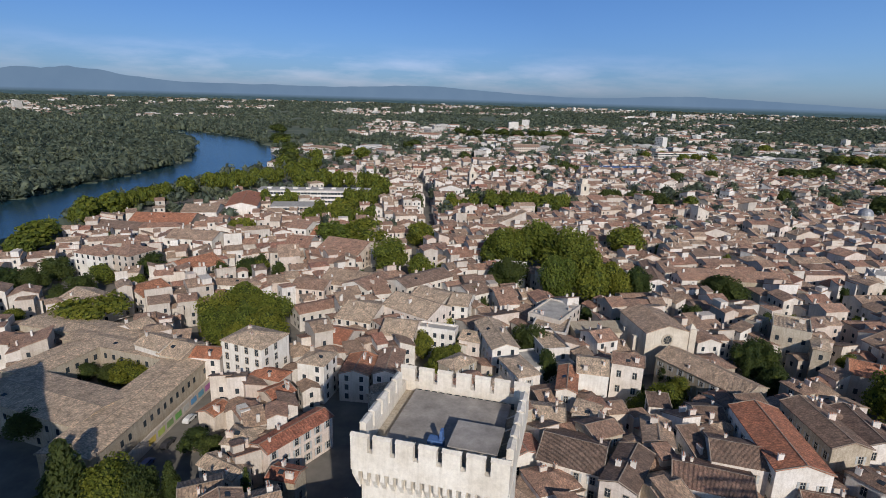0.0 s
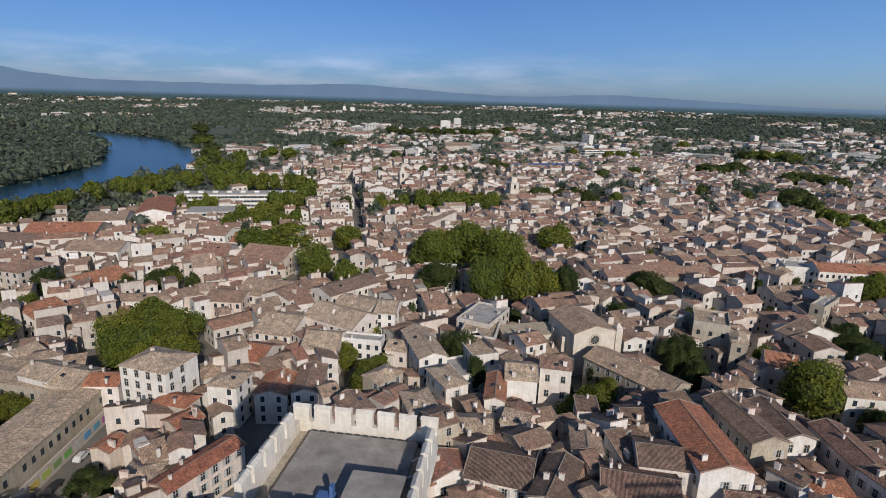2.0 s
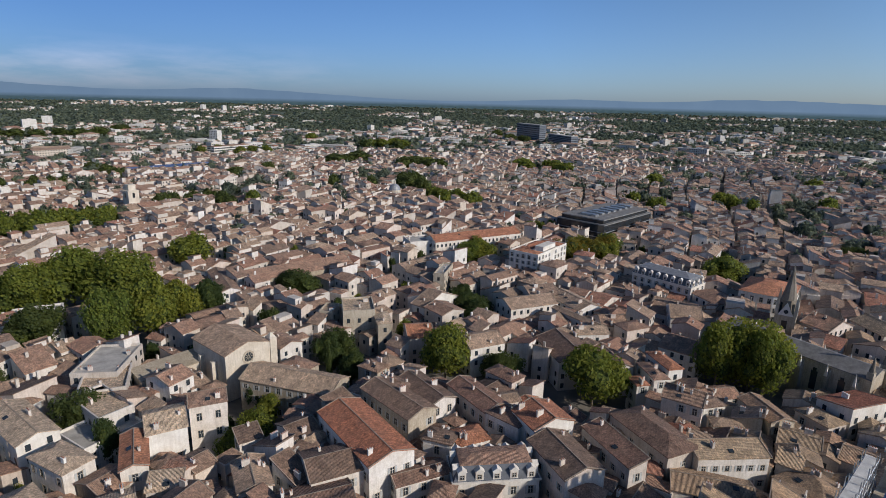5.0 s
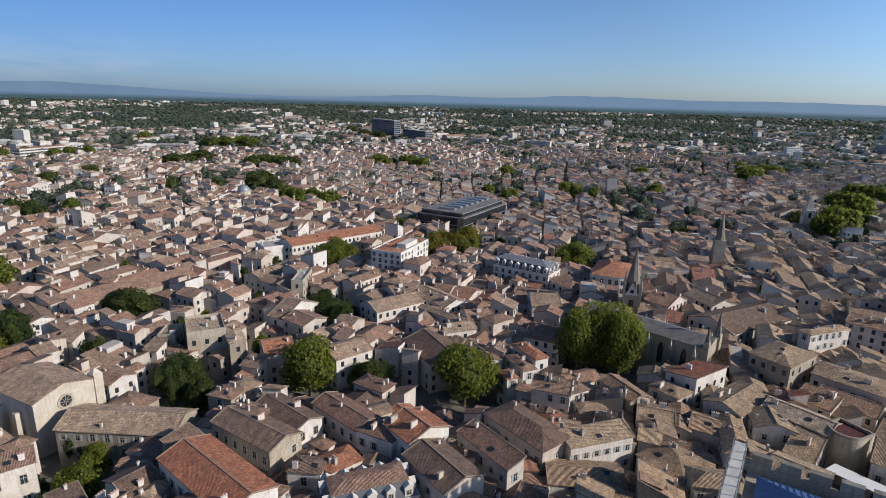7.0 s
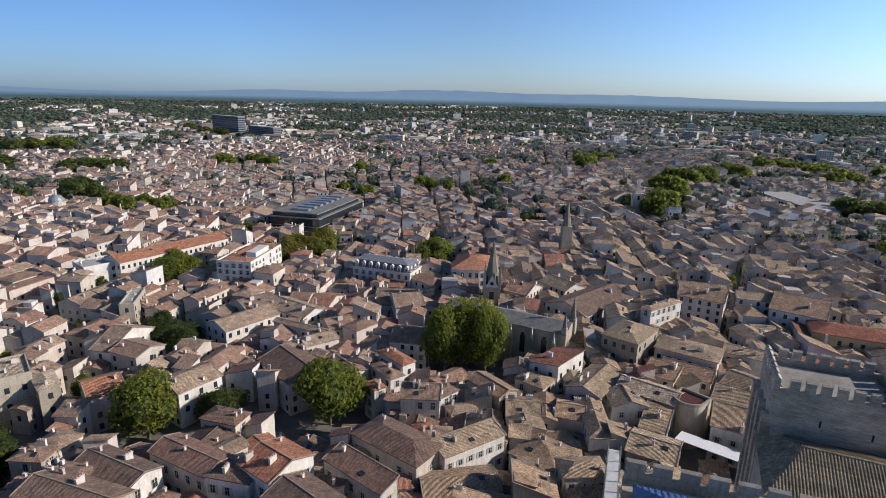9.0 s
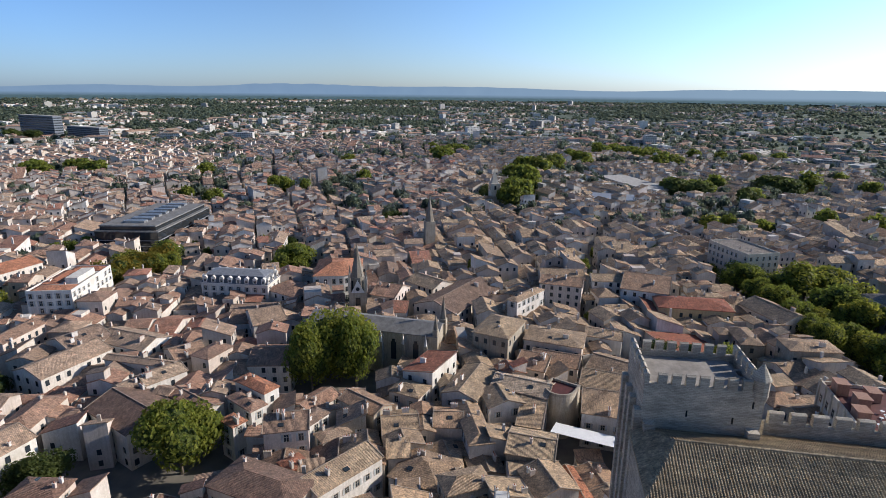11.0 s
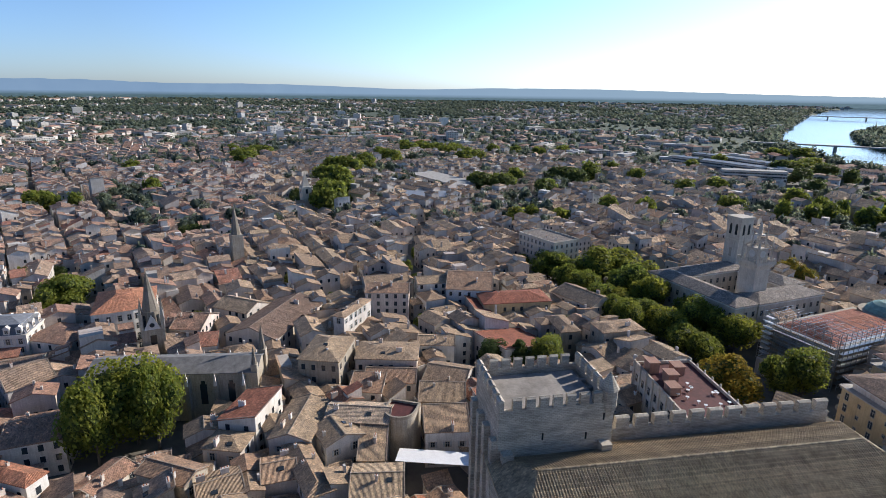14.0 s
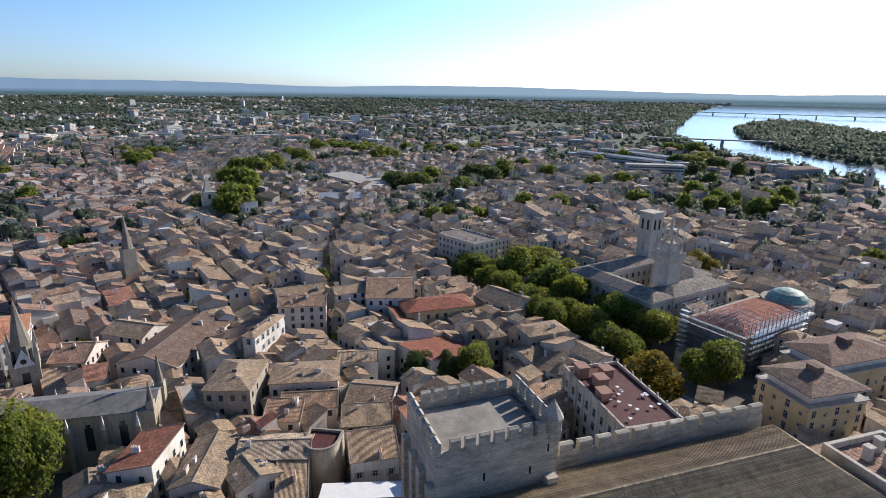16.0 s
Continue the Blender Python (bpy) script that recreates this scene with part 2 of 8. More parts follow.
def ashlar(name, light, dark):
    """Coursed stone: blocks of uneven tone in level courses, with sunk joints and weather streaks."""
    m, t, b = nodes_of(name, 0.92)
    pos = place_of(t)
    sep_ = t.nodes.new("ShaderNodeSeparateXYZ")
    t.links.new(pos, sep_.inputs[0])
    comb = t.nodes.new("ShaderNodeCombineXYZ")
    t.links.new(math_node(t, "ADD", sep_.outputs[0], sep_.outputs[1]), comb.inputs[0])
    t.links.new(sep_.outputs[2], comb.inputs[1])
    br = add(t, "ShaderNodeTexBrick", Scale=1.0)
    br.inputs["Brick Width"].default_value = 0.62
    br.inputs["Row Height"].default_value = 0.27
    br.inputs["Mortar Size"].default_value = 0.016
    br.inputs["Color1"].default_value = (*light, 1)
    br.inputs["Color2"].default_value = (*dark, 1)
    br.inputs["Mortar"].default_value = (*[v * 0.55 for v in dark], 1)
    t.links.new(comb.outputs[0], br.inputs["Vector"])
    low = add(t, "ShaderNodeMapping", Scale=(0.25, 0.25, 1.4))
    t.links.new(pos, low.inputs["Vector"])
    course = noise_of(t, low.outputs[0], 0.9, 5, 0.7)
    big = noise_of(t, pos, 0.16, 5, 0.65)
    c = mix(t, 0.9, br.outputs[0], ramp(t, course, [(0.3, (0.55, 0.54, 0.53)), (0.7, (1.25, 1.24, 1.2))]), "MULTIPLY")
    c = mix(t, 0.8, c, ramp(t, big, [(0.3, (0.62, 0.6, 0.58)), (0.7, (1.15, 1.15, 1.15))]), "MULTIPLY")
    t.links.new(c, b.inputs["Base Color"])
    bump_into(t, b, br.outputs["Fac"], 0.5, 0.04)
    return m


CREAM = [(0.78, 0.72, 0.64), (0.83, 0.80, 0.76), (0.56, 0.50, 0.44), (0.86, 0.85, 0.83), (0.72, 0.63, 0.54), (0.82, 0.79, 0.76), (0.76, 0.65, 0.58), (0.62, 0.58, 0.53)]
STONE = [(0.46, 0.40, 0.31), (0.55, 0.49, 0.40), (0.42, 0.37, 0.30)]
TILE = [(0.40, 0.27, 0.195), (0.50, 0.30, 0.215), (0.28, 0.195, 0.15), (0.57, 0.41, 0.30), (0.43, 0.31, 0.225), (0.45, 0.20, 0.14), (0.37, 0.26, 0.19), (0.56, 0.42, 0.305), (0.32, 0.205, 0.155), (0.47, 0.285, 0.205)]
RED = [(0.47, 0.19, 0.11), (0.52, 0.24, 0.14), (0.42, 0.16, 0.10)]
M_WALL, M_WALLS = plaster("plaster", CREAM), plaster("plaster_many", [tuple(0.90 * v for v in c) for c in CREAM], "island")
M_WHITE = plaster("white_plaster", [(0.78, 0.75, 0.70), (0.82, 0.80, 0.76)], grain=0.3)
M_ASHLAR = ashlar("coursed_stone", (0.62, 0.56, 0.47), (0.50, 0.45, 0.38))
M_STONE = plaster("limestone", STONE, grain=0.8)
M_TOWER = plaster("pale_ashlar", [(0.66, 0.60, 0.51), (0.68, 0.62, 0.53)], grain=0.55)
M_KEEP = plaster("white_keep_stone", [(0.80, 0.75, 0.67), (0.78, 0.73, 0.65)], grain=0.35)
M_SPIRE = plaster("dark_spire_stone", [(0.27, 0.24, 0.20), (0.31, 0.275, 0.23)], grain=0.8)
M_TILE, M_TILES = tiles("canal_tiles", TILE), tiles("canal_tiles_many", TILE + [(0.44, 0.25, 0.18), (0.38, 0.28, 0.21)], "island")
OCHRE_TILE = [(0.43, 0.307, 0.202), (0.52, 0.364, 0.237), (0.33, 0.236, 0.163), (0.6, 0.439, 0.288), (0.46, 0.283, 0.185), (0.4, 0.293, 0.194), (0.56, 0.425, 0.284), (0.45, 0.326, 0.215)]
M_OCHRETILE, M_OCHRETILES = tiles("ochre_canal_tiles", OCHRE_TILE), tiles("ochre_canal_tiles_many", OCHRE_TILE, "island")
M_RED = tiles("red_tiles", RED, lichen_part=0.15)
M_PALETILE = tiles("pale_canal_tiles", [(0.65, 0.51, 0.375), (0.58, 0.455, 0.34)], lichen_part=0.3)
M_BROWN = tiles("dark_brown_tiles", [(0.24, 0.15, 0.115), (0.30, 0.17, 0.125), (0.20, 0.138, 0.108), (0.31, 0.205, 0.15)], lichen_part=0.3)
M_SLATE = plain("slate", (0.10, 0.11, 0.13), 0.55)
M_GLASS = plain("window_glass", (0.035, 0.045, 0.055), 0.12, bump=0)
M_FRAME = plain("window_frame", (0.62, 0.60, 0.56), 0.6, bump=0)
M_SHUT = plain("shutter_paint", (0.42, 0.44, 0.44), 0.7, spread=0.35, bump=0)
M_METAL = plain("grey_metal", (0.40, 0.41, 0.42), 0.4, 0.7)
M_CONC = plain("concrete", (0.42, 0.40, 0.37), 0.9, spread=0.25, scale=0.4)
M_NAVE = plain("grey_roof_stone", (0.20, 0.195, 0.19), 0.85, spread=0.35, scale=0.5)
M_LEAD = plain("lead_sheet", (0.30, 0.31, 0.33), 0.5, 0.3, spread=0.25)
M_STREET = plain("street", (0.17, 0.16, 0.15), 0.9, spread=0.3, scale=0.15)
M_BARK = plain("bark", (0.16, 0.13, 0.10), 0.95, spread=0.4, scale=1.5)
M_LEAF = leaves("plane_leaves", [(0.165, 0.205, 0.042), (0.24, 0.275, 0.056), (0.31, 0.325, 0.07), (0.125, 0.165, 0.038)])
M_LEAFY = leaves("yellowing_leaves", [(0.24, 0.20, 0.04), (0.28, 0.22, 0.045), (0.16, 0.17, 0.035)])
M_NEEDLE = leaves("conifer_needles", [(0.07, 0.105, 0.038), (0.105, 0.14, 0.05), (0.08, 0.115, 0.055)])
# crown cores: the shade inside a tree is put into a darker green
M_CORE = foliage("shade_painted_foliage", [(0.085, 0.115, 0.03), (0.105, 0.135, 0.036)])
M_HAZED_WOODS = treetops("woodland")


# ---------------------------------------------------------------- mesh helpers
class Solid:
    """Collects faces with material slots and a map in metres, and becomes one mesh."""

    def __init__(self):
        self.v, self.f, self.m, self.uv = [], [], [], []

    def face(self, pts, mat=0, uv=None):
        n = len(self.v)
        self.v.extend(pts)
        self.f.append(tuple(range(n, n + len(pts))))
        self.m.append(mat)
        self.uv.append(uv or [(p[0], p[1]) for p in pts])

    def shared(self, pts, faces, mat=0):
        """Faces over shared corners, so that they make one island."""
        n = len(self.v)
        self.v.extend(pts)
        for f in faces:
            self.f.append(tuple(n + i for i in f))
            self.m.append(mat)
            a, b = Vector(pts[f[0]]), Vector(pts[f[1]])
            e = (b - a).normalized() if (b - a).length > 1e-9 else Vector((1, 0, 0))
            nor = (Vector(pts[f[1]]) - a).cross(Vector(pts[f[2]]) - a)
            g = nor.cross(e).normalized() if nor.length > 1e-9 else Vector((0, 1, 0))
            self.uv.append([((Vector(pts[i]) - a).dot(e), (Vector(pts[i]) - a).dot(g)) for i in f])

    def box(self, x0, y0, z0, x1, y1, z1, mat=0):
        p = [(x0, y0, z0), (x1, y0, z0), (x1, y1, z0), (x0, y1, z0), (x0, y0, z1), (x1, y0, z1), (x1, y1, z1), (x0, y1, z1)]
        self.shared(p, [(0, 3, 2, 1), (4, 5, 6, 7), (0, 1, 5, 4), (1, 2, 6, 5), (2, 3, 7, 6), (3, 0, 4, 7)], mat)

    def extrude(self, outline, z0, z1, mat=0, top=None):
        """An upright prism over an outline, counter-clockwise."""
        n = len(outline)
        p = [(x, y, z0) for x, y in outline] + [(x, y, z1) for x, y in outline]
        f = [(i, (i + 1) % n, n + (i + 1) % n, n + i) for i in range(n)]
        self.shared(p, f + [tuple(range(n, 2 * n)), tuple(reversed(range(n)))], mat)

    def taper(self, cx, cy, z0, z1, r0, r1, n=8, mat=0, turn=0.0):
        p = []
        for r, z in ((r0, z0), (max(r1, 0.005), z1)):
            p += [(cx + r * math.cos(turn + 2 * math.pi * i / n), cy + r * math.sin(turn + 2 * math.pi * i / n), z) for i in range(n)]
        f = [(i, (i + 1) % n, n + (i + 1) % n, n + i) for i in range(n)]
        self.shared(p, f + [tuple(range(n, 2 * n)), tuple(reversed(range(n)))], mat)

    def beam(self, a, b, r, mat=0, n=4):
        a, b = Vector(a), Vector(b)
        z = (b - a).normalized()
        x = z.orthogonal().normalized()
        y = z.cross(x)
        p = [tuple(q + r * (math.cos(2 * math.pi * (i + .5) / n) * x + math.sin(2 * math.pi * (i + .5) / n) * y)) for q in (a, b) for i in range(n)]
        f = [(i, (i + 1) % n, n + (i + 1) % n, n + i) for i in range(n)]
        self.shared(p, f + [tuple(range(n, 2 * n)), tuple(reversed(range(n)))], mat)

    def moved(self, m):
        self.v = [tuple(m @ Vector(p)) for p in self.v]
        return self

    def mesh(self, name, mats, smooth=False):
        me = bpy.data.meshes.new(name)
        me.from_pydata(self.v, [], self.f)
        for m in mats:
            me.materials.append(m)
        me.polygons.foreach_set("material_index", self.m)
        layer = me.uv_layers.new(name="UVMap")
        layer.data.foreach_set("uv", np.array([c for face in self.uv for p in face for c in p], dtype=np.float32))
        if smooth:
            me.polygons.foreach_set("use_smooth", [True] * len(self.f))
        me.update()
        return me


def part(name, solid, mats, parent=None, label="", m=None, smooth=False):
    """One mesh object under a thing or a part. solid: a Solid or a mesh that is shared."""
    me = solid.mesh(name, mats if isinstance(mats, (list, tuple)) else [mats], smooth) if isinstance(solid, Solid) else solid
    ob = new(name, me)
    ob.parent = parent
    if m is not None:
        ob.matrix_basis = m
    return tagged(ob, label)


def thing(name, m, label, category, group="", kind=""):
    ob = new(name)
    ob.empty_display_size = 0.5
    ob.matrix_basis = m
    return tagged(ob, label, category, group, kind)


def smooth_step(a, b, x):
    k = min(1.0, max(0.0, (x - a) / (b - a)))
    return k * k * (3 - 2 * k)


def polyline_gap(px, py, line):
    best = 1e9
    for (x0, y0), (x1, y1) in zip(line, line[1:]):
        dx, dy = x1 - x0, y1 - y0
        k = min(1.0, max(0.0, ((px - x0) * dx + (py - y0) * dy) / (dx * dx + dy * dy)))
        best = min(best, math.hypot(px - x0 - k * dx, py - y0 - k * dy))
    return best

# ---------------------------------------------------------------- ground, river, horizon
def land(x, y):
    """Height of the plain, which climbs gently towards the far hills."""
    return 74.0 * smooth_step(1300, 5600, math.hypot(x, y))


NEAR_BANK = [(-258, 150), (-256, 302), (-250, 330), (-263, 392), (-246, 492), (-240, 572), (-222, 640), (-215, 707), (-273, 885), (-384, 1090), (-560, 1240), (-900, 1350), (-1500, 1300)]
FAR_BANK = [(-420, 150), (-350, 330), (-334, 399), (-334, 472), (-324, 567), (-322, 691), (-360, 800), (-430, 941), (-560, 1110), (-880, 1230), (-1500, 1180)]
NORTH_WATER = NEAR_BANK + FAR_BANK[::-1]
S_NEAR = [(180, -560), (398, -615), (459, -633), (547, -670), (640, -700), (760, -760), (888, -848), (1020, -950), (1250, -1200), (1560, -1560), (1800, -1850), (2150, -2350), (2400, -2900), (2900, -3700)]
S_FAR = [(100, -900), (420, -1250), (700, -1750), (1050, -2400), (1500, -3000), (2000, -3700)]
SOUTH_WATER = S_NEAR + S_FAR[::-1]
ISLE = [(1130, -1275), (1250, -1480), (1330, -1700), (1230, -1720), (1000, -1560), (800, -1400), (520, -1130), (380, -860), (430, -790), (520, -800), (640, -850), (800, -950), (980, -1110)]


def inside(x, y, ring):
    hit, j = False, len(ring) - 1
    for i in range(len(ring)):
        (xi, yi), (xj, yj) = ring[i], ring[j]
        if (yi > y) != (yj > y) and x < (xj - xi) * (y - yi) / (yj - yi) + xi:
            hit = not hit
        j = i
    return hit


def is_water(x, y):
    if y > 100:
        return x < 0 and inside(x, y, NORTH_WATER)
    return y < -500 and inside(x, y, SOUTH_WATER) and not inside(x, y, ISLE)


def make_ground():
    rings, spokes = 230, 420
    radii = [6.0 * (4950 / 6.0) ** (i / (rings - 1)) for i in range(rings)]
    pts, faces = [(0, 0, 0)], []
    for r in radii:
        for s in range(spokes):
            a = 2 * math.pi * s / spokes
            x, y = r * math.cos(a), r * math.sin(a)
            z = land(x, y) - (4.0 if is_water(x, y) else 0.0)
            pts.append((x, y, z))
    for s in range(spokes):
        faces.append((0, 1 + s, 1 + (s + 1) % spokes))
    for i in range(rings - 1):
        for s in range(spokes):
            a, b = 1 + i * spokes + s, 1 + i * spokes + (s + 1) % spokes
            faces.append((a, a + spokes, b + spokes, b))
    me = bpy.data.meshes.new("ground")
    me.from_pydata(pts, [], faces)
    m, t, b = nodes_of("ground_cover", 0.95)
    pos = place_of(t)
    far = t.nodes.new("ShaderNodeVectorMath")
    far.operation = "LENGTH"
    t.links.new(pos, far.inputs[0])
    town = ramp(t, noise_of(t, pos, 0.12, 5, 0.6), [(0.3, (0.10, 0.095, 0.085)), (0.7, (0.22, 0.20, 0.17))])
    green = ramp(t, noise_of(t, pos, 0.012, 8, 0.7), [(0.3, (0.06, 0.085, 0.055)), (0.5, (0.09, 0.115, 0.075)), (0.62, (0.14, 0.155, 0.10)), (0.75, (0.22, 0.21, 0.15))])
    k = math_node(t, "MULTIPLY", math_node(t, "SUBTRACT", far.outputs["Value"], 780.0), 1 / 250.0)
    k = ramp(t, k, [(0.0, (0, 0, 0)), (1.0, (1, 1, 1))])
    # the far bank is all green
    at = t.nodes.new("ShaderNodeSeparateXYZ")
    t.links.new(pos, at.inputs[0])
    bank = math_node(t, "MULTIPLY", math_node(t, "LESS_THAN", at.outputs[0], -225.0), math_node(t, "GREATER_THAN", at.outputs[1], 150.0))
    k = math_node(t, "MAXIMUM", k, bank)
    t.links.new(mix(t, k, town, green), b.inputs["Base Color"])
    me.materials.append(m)
    tagged(new("ground", me), "paved town ground passing into green plain", "ground", kind="structure")

    m, t, b = nodes_of("river_water", 0.2)
    b.inputs["Base Color"].default_value = (0.014, 0.05, 0.075, 1)
    pos = place_of(t)
    stretch = add(t, "ShaderNodeMapping", Scale=(1.0, 0.35, 1.0))
    t.links.new(pos, stretch.inputs["Vector"])
    n1 = noise_of(t, stretch.outputs[0], 0.35, 5, 0.6)
    bump_into(t, b, n1, 0.35, 0.8)
    calm, t, b = nodes_of("calm_river_water", 0.16)
    b.inputs["Base Color"].default_value = (0.03, 0.06, 0.075, 1)
    bump_into(t, b, noise_of(t, place_of(t), 0.25, 5, 0.6), 0.12, 0.8)
    for ring, name, m in ((NORTH_WATER, "wide blue river along the town", m), (SOUTH_WATER, "wide river shining under low sun", calm)):
        s = Solid()
        x0, x1 = min(p[0] for p in ring) - 30, max(p[0] for p in ring) + 30
        y0, y1 = min(p[1] for p in ring) - 30, max(p[1] for p in ring) + 30
        # cells of the water sheet that the bed needs
        step = 40
        for i in range(int((x1 - x0) / step) + 1):
            for j in range(int((y1 - y0) / step) + 1):
                cx, cy = x0 + i * step, y0 + j * step
                if any(is_water(cx + dx, cy + dy) for dx in (-25, 20, 65) for dy in (-25, 20, 65)):
                    c = [(cx, cy), (cx + step, cy), (cx + step, cy + step), (cx, cy + step)]
                    s.face([(x, y, land(x, y) - 1.6) for x, y in c])
        ob = new("water", s.mesh("water", [m]))
        tagged(ob, name, "river", kind="structure")


make_ground()


HILL_RING = 3500.0


def make_hills():
    """Low blue hills on the horizon, far beyond the plain; they glow, haze painted into their colour."""
    m = bpy.data.materials.new("painted_haze_hills")
    m.use_nodes = True
    t = m.node_tree
    t.nodes.clear()
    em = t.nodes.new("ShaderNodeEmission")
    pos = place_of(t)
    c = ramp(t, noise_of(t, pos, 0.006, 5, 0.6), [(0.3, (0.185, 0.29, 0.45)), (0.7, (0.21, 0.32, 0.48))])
    # the last of the plain below them: woods, fields and sheds in colours already faded by painted haze
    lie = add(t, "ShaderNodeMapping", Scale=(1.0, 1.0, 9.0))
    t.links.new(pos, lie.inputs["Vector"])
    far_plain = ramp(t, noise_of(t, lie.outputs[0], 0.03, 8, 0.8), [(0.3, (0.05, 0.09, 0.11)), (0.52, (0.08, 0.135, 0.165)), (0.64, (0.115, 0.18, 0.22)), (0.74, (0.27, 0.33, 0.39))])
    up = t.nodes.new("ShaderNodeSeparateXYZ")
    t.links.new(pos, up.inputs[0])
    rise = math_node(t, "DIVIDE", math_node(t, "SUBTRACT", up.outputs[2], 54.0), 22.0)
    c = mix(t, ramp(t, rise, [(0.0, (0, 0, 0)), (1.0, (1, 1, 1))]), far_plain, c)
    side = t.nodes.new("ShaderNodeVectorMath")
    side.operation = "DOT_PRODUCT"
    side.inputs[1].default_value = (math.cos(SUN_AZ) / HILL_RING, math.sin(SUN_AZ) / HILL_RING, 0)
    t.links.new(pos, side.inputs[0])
    # sunward part painted paler, as haze would make it
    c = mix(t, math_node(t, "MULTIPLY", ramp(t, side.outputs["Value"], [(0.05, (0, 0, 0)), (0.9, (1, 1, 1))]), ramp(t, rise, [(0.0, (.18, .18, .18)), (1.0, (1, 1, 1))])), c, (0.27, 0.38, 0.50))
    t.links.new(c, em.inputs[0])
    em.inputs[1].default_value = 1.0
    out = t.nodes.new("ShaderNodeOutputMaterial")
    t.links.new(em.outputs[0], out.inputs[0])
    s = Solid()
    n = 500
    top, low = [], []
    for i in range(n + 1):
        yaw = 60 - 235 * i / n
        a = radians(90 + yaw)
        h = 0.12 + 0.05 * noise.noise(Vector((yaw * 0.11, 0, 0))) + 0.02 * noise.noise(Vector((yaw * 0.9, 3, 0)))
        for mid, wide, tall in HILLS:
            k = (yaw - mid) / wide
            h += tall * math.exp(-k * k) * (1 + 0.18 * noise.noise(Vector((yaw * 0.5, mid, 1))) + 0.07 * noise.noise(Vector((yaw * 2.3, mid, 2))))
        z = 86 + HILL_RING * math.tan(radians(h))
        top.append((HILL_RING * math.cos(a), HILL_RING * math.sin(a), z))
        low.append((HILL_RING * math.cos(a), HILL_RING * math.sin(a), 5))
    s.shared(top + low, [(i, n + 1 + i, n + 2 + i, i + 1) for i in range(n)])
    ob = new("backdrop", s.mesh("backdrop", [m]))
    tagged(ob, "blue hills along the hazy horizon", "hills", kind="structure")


HILLS = [(mid_, 6, tall_) for mid_, tall_ in ((42, .29), (34, 1.3), (26, .34), (18, .42), (10, .40), (2, .72), (-6, .3), (-14, .03), (-22, .5), (-30, .15), (-38, -.1), (-46, -.1), (-54, .28),
                                            (-62, .1), (-70, .55), (-78, .25), (-86, .37), (-94, .26), (-102, .05), (-110, .30), (-118, .28), (-126, .15), (-134, .05), (-142, -.1), (-150, .1))]
make_hills()


# ---------------------------------------------------------------- trees
def crown_mesh(seed, kind, fine=1.0, level=2):
    """Crown of unit radius on lobes: leaf clumps outside, cores within, inner shade painted as darker green."""
    rnd = random.Random(seed)
    s = Solid()
    lobes = []
    if kind == "cone":
        for i in range(9):
            z = i / 9
            lobes.append((rnd.uniform(-.05, .05), rnd.uniform(-.05, .05), 0.1 + 2.0 * z, 0.62 * (1 - z) + 0.08))
    elif kind == "column":
        for i in range(8):
            z = i / 8
            lobes.append((rnd.uniform(-.04, .04), rnd.uniform(-.04, .04), 0.1 + 3.6 * z, 0.42 * (1 - z ** 3) + 0.1))
    elif kind == "flat":
        for i in range(12):
            a, r = rnd.uniform(0, 6.28), 0.75 * math.sqrt(rnd.random())
            lobes.append((r * math.cos(a), r * math.sin(a), rnd.uniform(0.25, 0.4), rnd.uniform(0.26, 0.36)))
    else:
        for i in range(13):
            a, r = rnd.uniform(0, 6.28), 0.62 * math.sqrt(rnd.random())
            z = rnd.uniform(0.15, 1.05)
            r *= 1.0 - 0.45 * max(0, z - 0.45)
            lobes.append((r * math.cos(a), r * math.sin(a), z, rnd.uniform(0.30, 0.46)))
    core = bmesh.new()
    bmesh.ops.create_icosphere(core, subdivisions=level, radius=1)
    base_v = [v.co.copy() for v in core.verts]
    base_f = [tuple(v.index for v in f.verts) for f in core.faces]
    core.free()
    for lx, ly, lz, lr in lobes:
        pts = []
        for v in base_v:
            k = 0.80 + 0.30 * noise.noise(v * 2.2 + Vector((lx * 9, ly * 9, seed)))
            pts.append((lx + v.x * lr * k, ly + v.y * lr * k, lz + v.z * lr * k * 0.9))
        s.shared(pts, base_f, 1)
        for _ in range(int((900 * lr * lr + 70) * fine)):
            d = Vector((rnd.gauss(0, 1), rnd.gauss(0, 1), rnd.gauss(0.25, 1))).normalized()
            q = Vector((lx, ly, lz)) + d * lr * rnd.uniform(0.80, 1.14)
            e = (d + Vector((rnd.uniform(-1, 1), rnd.uniform(-1, 1), rnd.uniform(-1, 1))) * 0.8).normalized()
            u = e.orthogonal().normalized()
            w = e.cross(u)
            g = rnd.uniform(0.035, 0.075) / math.sqrt(fine)
            s.face([tuple(q + u * g), tuple(q + w * g * 0.8 + e * g * .3), tuple(q - u * g), tuple(q - w * g * 0.8 + e * g * .3)], 0)
    return s


CROWNS = {}
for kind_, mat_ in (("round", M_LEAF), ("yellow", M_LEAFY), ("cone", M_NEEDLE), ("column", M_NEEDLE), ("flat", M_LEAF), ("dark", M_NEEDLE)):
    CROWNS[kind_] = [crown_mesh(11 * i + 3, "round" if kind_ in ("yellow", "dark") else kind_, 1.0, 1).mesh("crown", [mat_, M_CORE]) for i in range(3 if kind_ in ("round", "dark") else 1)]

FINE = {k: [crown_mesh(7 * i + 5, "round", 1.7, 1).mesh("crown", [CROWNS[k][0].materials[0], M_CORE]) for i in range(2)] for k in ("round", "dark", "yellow")}
